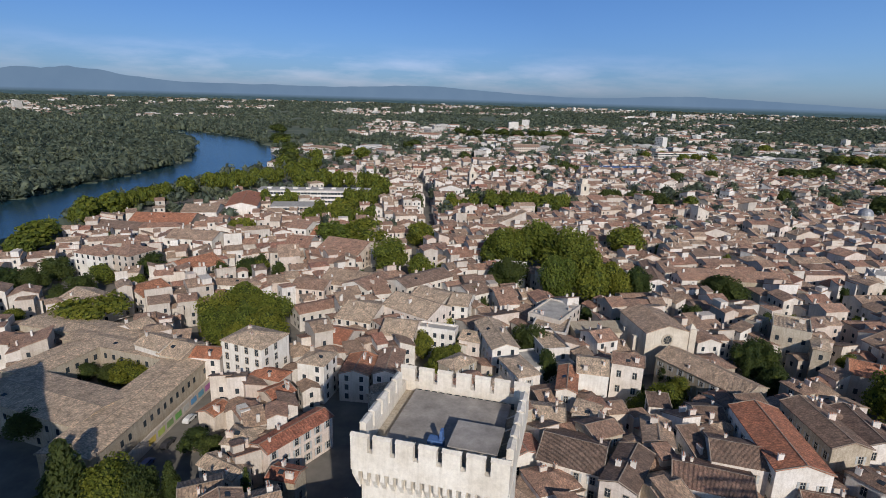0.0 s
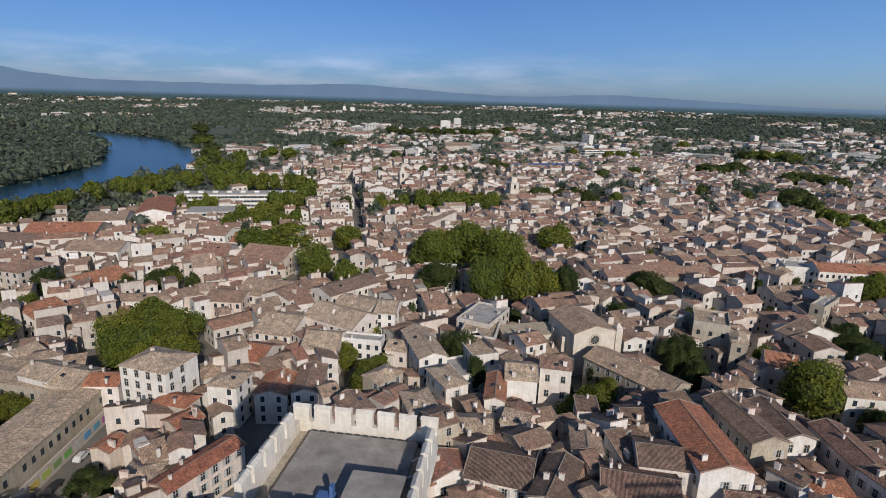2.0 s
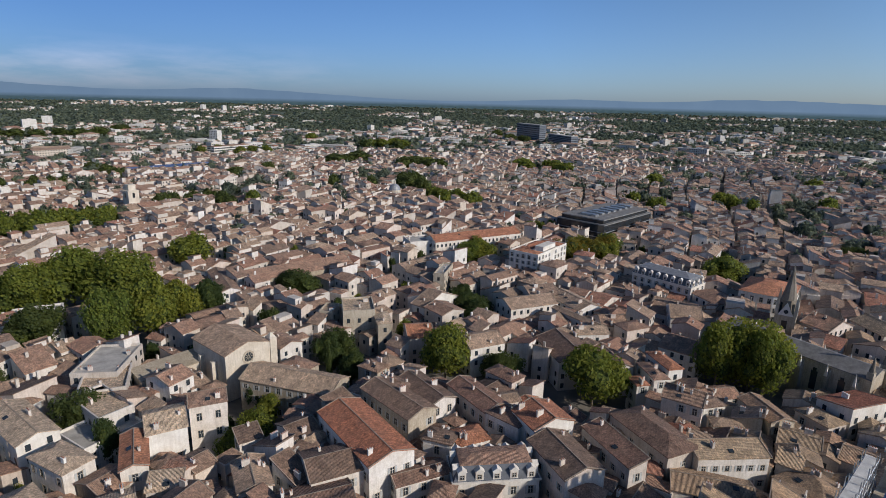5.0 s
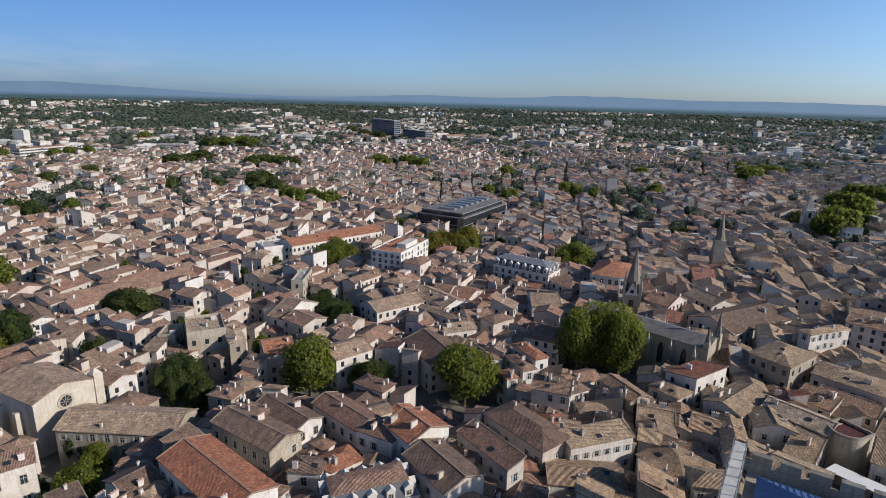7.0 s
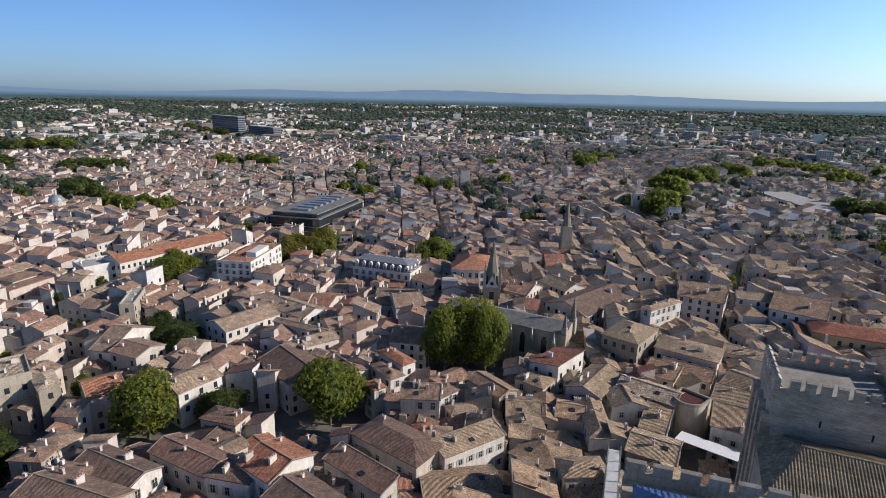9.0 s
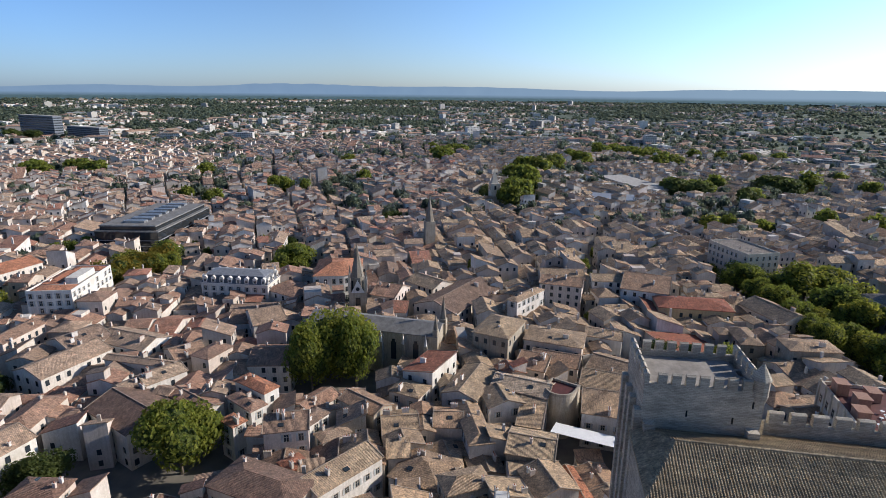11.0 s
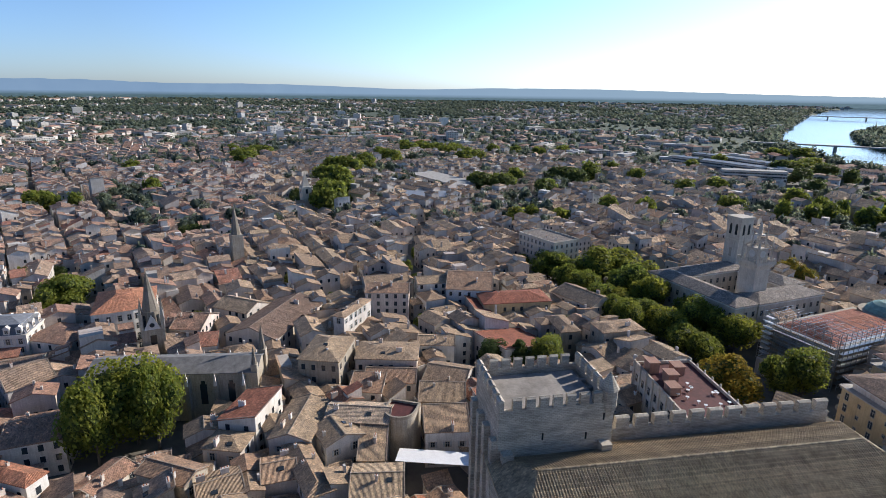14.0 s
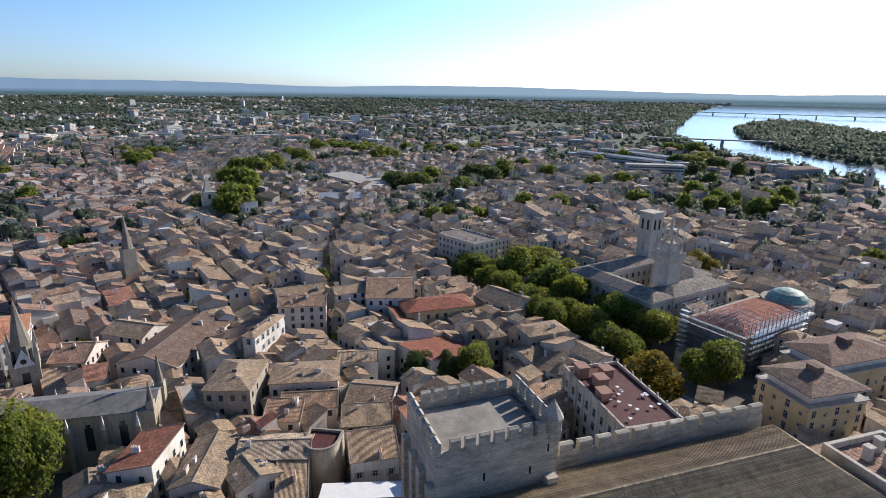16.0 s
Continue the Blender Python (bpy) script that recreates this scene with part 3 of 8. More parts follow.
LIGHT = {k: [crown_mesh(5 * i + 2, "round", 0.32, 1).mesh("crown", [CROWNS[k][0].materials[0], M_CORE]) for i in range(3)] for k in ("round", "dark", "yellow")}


def trunk_mesh(seed):
    rnd = random.Random(seed)
    s = Solid()
    s.taper(0, 0, 0, 0.55, 0.075, 0.05, 7)
    s.taper(0, 0, 0.54, 0.95, 0.05, 0.02, 6)
    for i in range(5):
        a = 1.3 * i + rnd.random()
        s.beam((0, 0, 0.45 + 0.05 * i), (0.4 * math.cos(a), 0.4 * math.sin(a), 0.75 + 0.1 * i), 0.024, n=5)
    return s.mesh("trunk", [M_BARK])


TRUNK = trunk_mesh(2)
TREE_WORDS = {"round": ("leafy green plane tree among the roofs", "tree"), "yellow": ("plane tree with yellowing leaves beside the street", "tree"),
              "cone": ("dark green conifer in a garden", "conifer"), "column": ("slim dark cypress beside a garden wall", "cypress"),
              "flat": ("flat-topped umbrella pine in a garden", "pine"), "dark": ("dark evergreen tree in a courtyard", "tree")}
tree_rnd = random.Random(5)
GREEN_SPOTS = []
FAR_TREES = []


def tree(x, y, r, h, kind="round", base=0.0):
    """A tree of crown radius r and height h that stands at x, y."""
    if math.hypot(x - 40, y - 20) > 400 and kind in LIGHT:
        GREEN_SPOTS.append((x, y, r))
        FAR_TREES.append((x, y, 1.12 * r, 1.32 * h, kind))
        return None
    if 150 < x < 330 and -150 < y < -55:
        r *= 1.22
    elif 20 < x < 120 and 205 < y < 300:
        r, h = 1.12 * r, 1.4 * h
    elif 60 < x < 260 and 40 < y < 145 and kind == "round":
        r, h = 1.1 * r, 1.3 * h
    label, cat = TREE_WORDS[kind]
    ob = thing("tree", pose(x, y, base, 0, 0, tree_rnd.uniform(0, 360)), label, cat, "town trees")
    top = {"round": 1.45, "yellow": 1.45, "dark": 1.45, "cone": 2.25, "column": 3.95, "flat": 0.72}[kind]
    foot = h * (0.22 if kind not in ("flat",) else 0.55)
    if kind in ("cone", "column"):
        foot = 0.6
    k = (h - foot) / top
    away = math.hypot(x - 40, y - 20)
    pool = LIGHT if away > 330 else FINE if r > 5.5 and away < 260 else CROWNS
    c = part("crown", tree_rnd.choice(pool.get(kind, CROWNS[kind])), None, ob)
    c.matrix_basis = Matrix.Translation((0, 0, foot)) @ Matrix.Diagonal((r, r, k, 1))
    tk = part("trunk", TRUNK, None, ob)
    tk.matrix_basis = Matrix.Diagonal((min(r, 4.5) * 1.2, min(r, 4.5) * 1.2, foot + 0.5 * k, 1))
    GREEN_SPOTS.append((x, y, r))
    return ob


# ---------------------------------------------------------------- houses
def roof_solid(s, w, d, h, kind, pitch, over, mat, thick=0.22):
    """Roof over a w x d plan whose eaves stand at h; the ridge runs along x. Returns its rise."""
    tanp = math.tan(radians(pitch))
    X, Y = w / 2 + over, d / 2 + over
    if kind == "hip":
        run = min(X, Y)
        rise = run * tanp
        rx = max(0.05, X - Y) if X > Y else 0.05
        ry = max(0.05, Y - X) if Y > X else 0.05
        z0 = h - over * tanp
        b = [(-X, -Y, z0), (X, -Y, z0), (X, Y, z0), (-X, Y, z0)]
        lo = [(x, y, z - thick) for x, y, z in b]
        if X >= Y:
            r = [(-rx, 0, z0 + rise), (rx, 0, z0 + rise)]
            f = [(0, 1, 5, 4), (1, 2, 5), (2, 3, 4, 5), (3, 0, 4)]
        else:
            r = [(0, -ry, z0 + rise), (0, ry, z0 + rise)]
            f = [(0, 1, 4), (1, 2, 5, 4), (2, 3, 5), (3, 0, 4, 5)]
        s.shared(b + r + lo, f + [(6, 7, 1, 0), (7, 8, 2, 1), (8, 9, 3, 2), (9, 6, 0, 3), (9, 8, 7, 6)], mat)
        return rise - over * tanp
    if kind == "shed":
        prof = [(-Y, h - over * tanp), (Y, h + (d + over) * tanp)]
        rise = d * tanp
    else:
        prof = [(-Y, h - over * tanp), (0, h + d / 2 * tanp), (Y, h - over * tanp)]
        rise = d / 2 * tanp
    n = len(prof)
    pts = []
    for x in (-X, X):
        pts += [(x, y, z) for y, z in prof] + [(x, y, z - thick) for y, z in reversed(prof)]
    k = 2 * n
    f = [(i, k + i, k + i + 1, i + 1)[::-1] for i in range(k - 1)] + [(k - 1, 2 * k - 1, k, 0)[::-1]]
    f += [tuple(range(k)), tuple(reversed(range(k, 2 * k)))]
    s.shared(pts, f, mat)
    return rise


def wall_solid(s, w, d, h, kind, rise, mat, sink=0.6):
    x, y = w / 2, d / 2
    b = [(-x, -y, -sink), (x, -y, -sink), (x, y, -sink), (-x, y, -sink)]
    if kind == "gable":
        p = b + [(-x, -y, h), (x, -y, h), (x, y, h), (-x, y, h), (-x, 0, h + rise), (x, 0, h + rise)]
        f = [(0, 1, 5, 4), (2, 3, 7, 6), (1, 2, 6, 9, 5), (3, 0, 4, 8, 7), (4, 5, 9, 8), (6, 7, 8, 9)]
    elif kind == "shed":
        p = b + [(-x, -y, h), (x, -y, h), (x, y, h + rise), (-x, y, h + rise)]
        f = [(0, 1, 5, 4), (2, 3, 7, 6), (1, 2, 6, 5), (3, 0, 4, 7), (4, 5, 6, 7)]
    else:
        p = b + [(-x, -y, h), (x, -y, h), (x, y, h), (-x, y, h)]
        f = [(0, 1, 5, 4), (2, 3, 7, 6), (1, 2, 6, 5), (3, 0, 4, 7), (4, 5, 6, 7)]
    s.shared(p, f + [(3, 2, 1, 0)], mat)


def window_mesh(w, h, shut):
    """Window in a wall that faces -y, one skin: shutters folded open, surround, and glass set back in it."""
    s = Solid()
    leaf = w * 0.52 if shut else 0.0
    xs = [-w / 2 - .12 - leaf, -w / 2 - .12, -w / 2, -.03, .03, w / 2, w / 2 + .12, w / 2 + .12 + leaf]
    if not shut:
        xs = xs[1:-1]
    zs = [-.14, 0, h * .64, h * .64 + .06, h, h + .12]
    n, k = len(xs), len(zs)
    front = [(x, -.07, z) for z in zs for x in xs]
    back = [(x, .0, z) for z in zs for x in xs]
    faces, mats = [], []
    first = 2 if shut else 1
    for j in range(k - 1):
        for i in range(n - 1):
            mid = first <= i < n - 1 - first and 0 < j < k - 2
            bar = mid and (i == (n - 1) // 2 or j == 2)
            a_ = j * n + i
            if mid and not bar:
                continue
            faces.append((a_, a_ + 1, a_ + n + 1, a_ + n))
            mats.append(2 if bar else 3 if shut and (i == 0 or i == n - 2) else 0)
    rim = [i for i in range(n)] + [j * n + n - 1 for j in range(1, k)] + [(k - 1) * n + i for i in range(n - 2, -1, -1)] + [j * n for j in range(k - 2, 0, -1)]
    for p, q in zip(rim, rim[1:] + rim[:1]):
        faces.append((q, p, n * k + p, n * k + q))
        mats.append(0)
    s.shared(front + back, faces)
    s.m = mats
    base = len(s.v)
    s.v += [(-w / 2, -.02, 0), (w / 2, -.02, 0), (w / 2, -.02, h), (-w / 2, -.02, h)]
    corner = [1 * n + first, 1 * n + n - 1 - first, 4 * n + n - 1 - first, 4 * n + first]
    s.f.append((base, base + 1, base + 2, base + 3))
    s.m.append(1)
    s.uv.append([(0, 0)] * 4)
    for i in range(4):
        s.f.append((corner[i], corner[(i + 1) % 4], base + (i + 1) % 4, base + i))
        s.m.append(0)
        s.uv.append([(0, 0)] * 4)
    return s.mesh("window", [M_STONE, M_GLASS, M_FRAME, M_SHUT])


WINDOWS = [window_mesh(1.0, 1.75, True), window_mesh(1.1, 1.9, False), window_mesh(0.9, 1.3, True), window_mesh(0.8, 0.9, False)]


def chimney_mesh(w, d, h):
    s = Solid()
    s.box(-w / 2, -d / 2, -1.2, w / 2, d / 2, h)
    s.box(-w / 2 - .08, -d / 2 - .08, h, w / 2 + .08, d / 2 + .08, h + .12)
    n = max(1, int(w / 0.45))
    for i in range(n):
        s.taper(-w / 2 + w * (i + .5) / n, 0, h + .12, h + .45, .13, .10, 6, 1)
    return s.mesh("chimney", [M_WALL, M_RED])


CHIMNEYS = [chimney_mesh(0.6, 0.5, 1.1), chimney_mesh(1.1, 0.5, 1.2), chimney_mesh(1.7, 0.55, 1.3), chimney_mesh(0.5, 0.5, 0.8)]
PLOTS = []          # x, y, half-width, half-depth, cos, sin, eaves height
PLOT_CELLS = {}


def claim(x, y, w, d, rot, h):
    c, s = math.cos(radians(rot)), math.sin(radians(rot))
    p = (x, y, w / 2, d / 2, c, s, h)
    PLOTS.append(p)
    r = math.hypot(w, d) / 2
    for i in range(int((x - r) // 25), int((x + r) // 25) + 1):
        for j in range(int((y - r) // 25), int((y + r) // 25) + 1):
            PLOT_CELLS.setdefault((i, j), []).append(p)


def covered(x, y, grow=0.0, over=-1.0, but=None):
    """Whether a built plot higher than over takes up the place."""
    for p in PLOT_CELLS.get((int(x // 25), int(y // 25)), ()):
        px, py, hw, hd, c, s, h = p
        if p is but or h < over:
            continue
        dx, dy = x - px, y - py
        if abs(dx * c + dy * s) < hw + grow and abs(-dx * s + dy * c) < hd + grow:
            return True
    return False


house_rnd = random.Random(21)
M_VERGE = plain("mortar_verge", (0.32, 0.26, 0.205), 0.9, spread=0.35, scale=0.9)
WALL_WORDS = {"plaster": "cream plaster", "white_plaster": "white plaster", "limestone": "grey limestone"}
ROOF_WORDS = {"ochre_canal_tiles": "weathered ochre tile roof", "canal_tiles": "weathered brown tile roof", "pale_canal_tiles": "pale weathered tile roof", "red_tiles": "bright red tile roof", "dark_brown_tiles": "old dark brown tile roof", "slate": "dark slate roof", "concrete": "flat pale roof", "lead_sheet": "grey sheet roof"}
NEAR_HOUSES = []


def house(x, y, w, d, h, rot, roof="gable", wall=None, cover=None, pitch=None, label="", category="house", base=0.0, floors=None, chimneys=None, gaps=True, group="town houses"):
    """A town house of its own: walls, roof, chimneys now; its windows once all plots are known."""
    wall, cover = wall or M_WALL, cover or M_TILE
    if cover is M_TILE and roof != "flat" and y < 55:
        # tile roofs south of y = 55 take a paler, more ochre palette
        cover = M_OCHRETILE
    pitch = pitch if pitch is not None else house_rnd.uniform(16, 22)
    label = label or f"{WALL_WORDS.get(wall.name, 'plaster')} town house with {ROOF_WORDS.get(cover.name, 'tile roof')}"
    ob = thing("house", pose(x, y, base, 0, 0, rot), label, category, group)
    rs, ws = Solid(), Solid()
    if roof == "flat":
        rise = 0.0
        t = 0.35
        ws_h = h
        rs.box(-w / 2 + t, -d / 2 + t, h - 0.2, w / 2 - t, d / 2 - t, h + 0.05)
        for a in ((-w / 2, -d / 2, w / 2, -d / 2 + t), (-w / 2, d / 2 - t, w / 2, d / 2), (-w / 2, -d / 2 + t, -w / 2 + t, d / 2 - t), (w / 2 - t, -d / 2 + t, w / 2, d / 2 - t)):
            ws.box(a[0], a[1], h - 0.3, a[2], a[3], h + 0.7)
        wall_solid(ws, w, d, h - 0.3, "flat", 0, 0)
    else:
        rise = roof_solid(rs, w, d, h, roof, pitch, 0.35, 0)
        wall_solid(ws, w, d, h - 0.02, "gable" if roof == "gable" else roof, rise - 0.2 if roof != "hip" else 0, 0)
    part("wall", ws, [wall], ob)
    part("roof", rs, [cover if roof != "flat" else (cover if cover is not M_TILE else M_CONC)], ob)
    if roof in ("gable", "shed"):
        # mortared verges and ridge, a hand higher than the tiles
        tanp = math.tan(radians(pitch))
        edge, X, Y = Solid(), w / 2 + .26, d / 2 + .36
        prof = [(-Y, h - .35 * tanp), (Y, h + (d + .35) * tanp)] if roof == "shed" else [(-Y, h - .35 * tanp), (0, h + d / 2 * tanp), (Y, h - .35 * tanp)]
        g, m_ = .10, len(prof)
        pts, faces = [], []
        for x_ in (-X, X):
            for y_, z_ in prof:
                pts += [(x_ - g, y_, z_ - .02), (x_ + g, y_, z_ - .02), (x_ + g, y_, z_ + .12), (x_ - g, y_, z_ + .12)]
        for side in (0, 1):
            for i in range(m_ - 1):
                p = 4 * (side * m_ + i)
                faces += [(p + k, p + (k + 1) % 4, p + 4 + (k + 1) % 4, p + 4 + k) for k in range(4)]
        top = 4 * (1 if roof == "gable" else m_ - 1)
        far_ = 4 * m_ + top
        n_ = len(pts)
        for q in (top + 2, top + 1, far_ + 3, far_ + 0):
            x_, y_, z_ = pts[q]
            pts += [(x_, y_ - .13, z_ - .03), (x_, y_ + .13, z_ - .03)]
        faces += [(top + 2, far_ + 3, n_ + 4, n_), (far_ + 3, top + 2, n_ + 1, n_ + 5)]
        edge.shared(pts, faces)
        part("roof_edge", edge, [M_VERGE], ob)
    if house_rnd.random() < 0.34 and min(w, d) > 6 and group == "town houses" and floors is None:
        # a storey or a lean-to that was built on later
        up = house_rnd.random() < 0.5
        ww, wd, wh = w * house_rnd.uniform(.35, .55), d * house_rnd.uniform(.4, .6), h + (house_rnd.uniform(1.8, 2.8) if up else -house_rnd.uniform(1.5, 3))
        mx = pose(house_rnd.choice((-1, 1)) * (w - ww) / 2 * (.9 if up else 1.25), house_rnd.choice((-1, 1)) * (d - wd) / 2 * (.9 if up else 1.35), 0, 0, 0, house_rnd.choice((0, 180)))
        q1, q2 = Solid(), Solid()
        up_rise = roof_solid(q1, ww, wd, wh, "shed", 14, .3, 0)
        wall_solid(q2, ww, wd, wh - .02, "shed", up_rise - .2, 0)
        part("added_wall", q2, [wall], ob, m=mx)
        part("added_roof", q1, [cover], ob, m=mx)
    if roof != "flat" and house_rnd.random() < 0.3:
        sx, sy = house_rnd.uniform(-.3, .3) * w, -house_rnd.uniform(.12, .3) * d
        tanp = math.tan(radians(pitch))
        zz = h + ((d / 2 + sy) * tanp if roof != "hip" else max(.1, min(d / 2 + sy, w / 2 - abs(sx))) * tanp)
        sk = Solid()
        sk.box(-.6, -.5, -.1, .6, .5, .16)
        part("skylight", sk, [M_GLASS], ob, m=pose(sx, sy, zz, pitch, 0, 0))
    n = house_rnd.choice((1, 1, 2, 3)) if chimneys is None else chimneys
    for _ in range(n):
        cx, cy = house_rnd.uniform(-.4, .4) * w, house_rnd.choice((-1, 1)) * house_rnd.uniform(.1, .42) * d
        z = h + (rise * (1 - abs(cy) / (d / 2)) if roof == "gable" else rise * (cy / d + .5) if roof == "shed" else rise * 0.4)
        part("chimney", house_rnd.choice(CHIMNEYS), None, ob, m=pose(cx, cy, z, 0, 0, house_rnd.choice((0, 90))))
    claim(x, y, w, d, rot, base + h)
    NEAR_HOUSES.append((ob, x, y, w, d, h, rot, base, floors, PLOTS[-1], gaps))
    return ob


def open_windows():
    """Sets windows into all walls of the houses that no neighbour covers."""
    rnd = random.Random(8)
    for ob, x, y, w, d, h, rot, base, floors, own, gaps in NEAR_HOUSES:
        if not gaps:
            continue
        kinds = rnd.choice(((0,), (0, 0, 2), (1,), (2,), (0, 2)))
        far = math.hypot(x - 40, y - 20) > 140 and h < 16
        joined = Solid()
        c, s = math.cos(radians(rot)), math.sin(radians(rot))
        storey = rnd.uniform(2.9, 3.3)
        count = floors or max(1, int((h - 0.6) / storey))
        storey = (h - 0.4) / count
        for turn, length, off in ((0, w, d / 2), (90, d, w / 2), (180, w, d / 2), (270, d, w / 2)):
            step = rnd.uniform(2.5, 3.4)
            n = int((length - 0.8) / step)
            for i in range(n):
                a = (i - (n - 1) / 2) * length / max(1, n)
                lx, ly = [(a, -off), (off, a), (-a, off), (-off, -a)][turn // 90]
                wx, wy = x + lx * c - ly * s, y + lx * s + ly * c
                nx, ny = [(0, -1), (1, 0), (0, 1), (-1, 0)][turn // 90]
                ox, oy = wx + (nx * c - ny * s) * 0.9, wy + (nx * s + ny * c) * 0.9
                for k in range(count):
                    z = 0.9 + k * storey
                    if rnd.random() < 0.14 or z + 1.9 > h - 0.1 or covered(ox, oy, 0, base + z + 0.8, own):
                        continue
                    m = pose(lx, ly, z, 0, 0, turn)
                    if far:
                        joined.face([tuple(m @ Vector(q)) for q in ((-.55, -.05, 0), (.55, -.05, 0), (.55, -.05, 1.65), (-.55, -.05, 1.65))])
                    else:
                        part("window", WINDOWS[rnd.choice(kinds)], None, ob, m=m)
        if joined.f:
            tagged(part("windows", joined, [M_GLASS], ob), kind="stuff")

# trees where they stand in gardens, squares and along the river
tree(-1.0, 191.8, 7.0, 9.2)
tree(3.2, 175.4, 5.2, 8.0)
tree(0.5, 155.3, 7.2, 10.3)
tree(-88.8, 361.6, 7.5, 13.8)
tree(-75.5, 359.7, 7.4, 13.8)
tree(-88.7, 388.7, 6.7, 13.8)
tree(-76.6, 396.9, 6.8, 13.8)
tree(-69.1, 402.3, 6.9, 13.8)
tree(-62.8, 419.4, 7.1, 13.8)
tree(-56.0, 435.3, 6.9, 13.8)
tree(-57.3, 362.2, 8.2, 13.8)
tree(-50.8, 370.4, 6.3, 13.8)
tree(-63.3, 352.6, 6.1, 13.8)
tree(-205.1, 477.9, 6.4, 13.8)
tree(-195.9, 479.7, 6.4, 13.8)
tree(-188.4, 487.7, 6.4, 13.8)
tree(-181.1, 495.9, 6.5, 13.8)
tree(-173.6, 504.3, 6.6, 13.8)
tree(-167.6, 520.1, 6.7, 13.8)
tree(-159.5, 529.4, 6.8, 13.8)
tree(-132.6, 505.4, 7.0, 13.8)
tree(-122.5, 507.4, 6.4, 13.8)
tree(-111.8, 509.5, 6.4, 13.8)
tree(-100.8, 508.1, 6.4, 13.8)
tree(-90.0, 510.2, 6.4, 13.8)
tree(-79.0, 508.8, 6.3, 13.8)
tree(-67.2, 504.2, 6.8, 13.8)
tree(-56.6, 483.3, 6.5, 13.8)
tree(-115.6, 400.3, 4.7, 14.9)
tree(-130.1, 398.1, 5.2, 14.9)
tree(-120.0, 318.7, 8.8, 14.9)
tree(-14.8, 319.7, 8.7, 14.9)
tree(4.3, 405.1, 8.2, 14.9)
tree(-90.4, 244.6, 6.0, 11.5, "dark")
tree(-100.6, 240.4, 4.2, 11.5, "dark")
tree(-86.6, 252.8, 4.9, 11.5, "dark")
tree(-75.7, 242.5, 3.8, 11.5, "dark")
tree(-22.2, 421.6, 4.7, 11.5, "dark")
tree(-188.5, 645.5, 11.2, 13.8)
tree(-160.9, 584.6, 9.5, 13.8)
tree(-154.7, 610.5, 9.8, 13.8)
tree(-147.3, 622.7, 10.0, 13.8)
tree(-234.1, 356.1, 9.6, 12.6)
tree(-231.0, 377.7, 7.5, 12.6)
tree(-223.7, 378.8, 4.9, 12.6)
tree(-222.8, 387.3, 5.0, 12.6)
tree(-223.4, 402.8, 5.2, 12.6)
tree(-218.6, 408.2, 5.2, 12.6)
tree(-217.9, 428.1, 5.4, 12.6)
tree(-215.9, 459.0, 9.1, 12.6)
tree(-229.4, 306.2, 10.4, 12.6)
tree(-207.8, 488.8, 7.1, 12.6)
tree(-198.6, 497.4, 7.2, 12.6)
tree(-190.2, 509.6, 7.3, 12.6)
tree(-181.4, 522.4, 7.4, 12.6)
tree(-173.9, 539.5, 7.6, 12.6)
tree(-292.0, 988.1, 22.9, 14.9, "dark")
tree(-221.7, 783.7, 15.4, 14.9, "dark")
tree(-182.1, 652.4, 12.1, 14.9, "dark")
tree(-375.2, 1253.8, 21.8, 14.9, "dark")
tree(5.6, 417.3, 7.5, 12.6)
tree(21.3, 419.7, 7.1, 12.6)
tree(35.1, 421.8, 7.1, 12.6)
tree(46.0, 428.1, 7.2, 12.6)
tree(56.6, 425.0, 7.2, 12.6)
tree(68.8, 431.6, 7.3, 12.6)
tree(80.5, 433.3, 7.4, 12.6)
tree(89.1, 429.9, 6.9, 12.6)
tree(49.6, 609.4, 6.1, 12.6, "dark")
tree(71.6, 614.2, 6.9, 12.6, "dark")
tree(83.7, 607.5, 6.8, 12.6, "dark")
tree(91.2, 595.5, 6.0, 12.6, "dark")
tree(23.2, 753.9, 8.4, 12.6, "dark")
tree(-59.1, 957.8, 16.0, 12.6, "dark")
tree(141.0, 670.8, 9.1, 12.6, "dark")
tree(133.8, 709.8, 9.6, 12.6, "dark")
tree(145.9, 640.4, 8.0, 12.6, "dark")
tree(132.6, 464.5, 5.9, 12.6, "dark")
tree(141.0, 465.8, 6.0, 12.6, "dark")
tree(155.3, 462.7, 6.5, 12.6, "dark")
tree(168.3, 464.7, 7.2, 12.6, "dark")
tree(168.3, 432.2, 9.3, 12.6, "dark")
tree(239.7, 591.5, 10.6, 12.6, "dark")
tree(28.3, 1331.9, 20.7, 14.9, "dark")
tree(60.4, 1283.5, 20.0, 14.9, "dark")
tree(96.1, 1321.8, 20.6, 14.9, "dark")
tree(129.6, 1316.7, 20.6, 14.9, "dark")
tree(159.0, 1289.6, 20.2, 14.9, "dark")
tree(194.7, 1306.1, 20.5, 14.9, "dark")
tree(227.6, 1301.2, 20.5, 14.9, "dark")
tree(268.9, 1340.6, 21.2, 14.9, "dark")
tree(322.3, 1432.2, 22.8, 14.9, "dark")
tree(195.4, 440.9, 7.5, 12.6)
tree(402.8, 646.3, 17.8, 13.8, "dark")
tree(428.7, 661.5, 18.4, 13.8, "dark")
tree(457.5, 682.9, 13.7, 13.8, "dark")
tree(395.7, 654.5, 12.7, 13.8, "dark")
tree(457.6, 584.1, 14.8, 13.8, "dark")
tree(473.0, 586.9, 13.4, 13.8, "dark")
tree(347.4, 438.0, 11.8, 13.8, "dark")
tree(369.0, 452.9, 12.4, 13.8, "dark")
tree(285.9, 613.0, 8.3, 13.8, "dark")
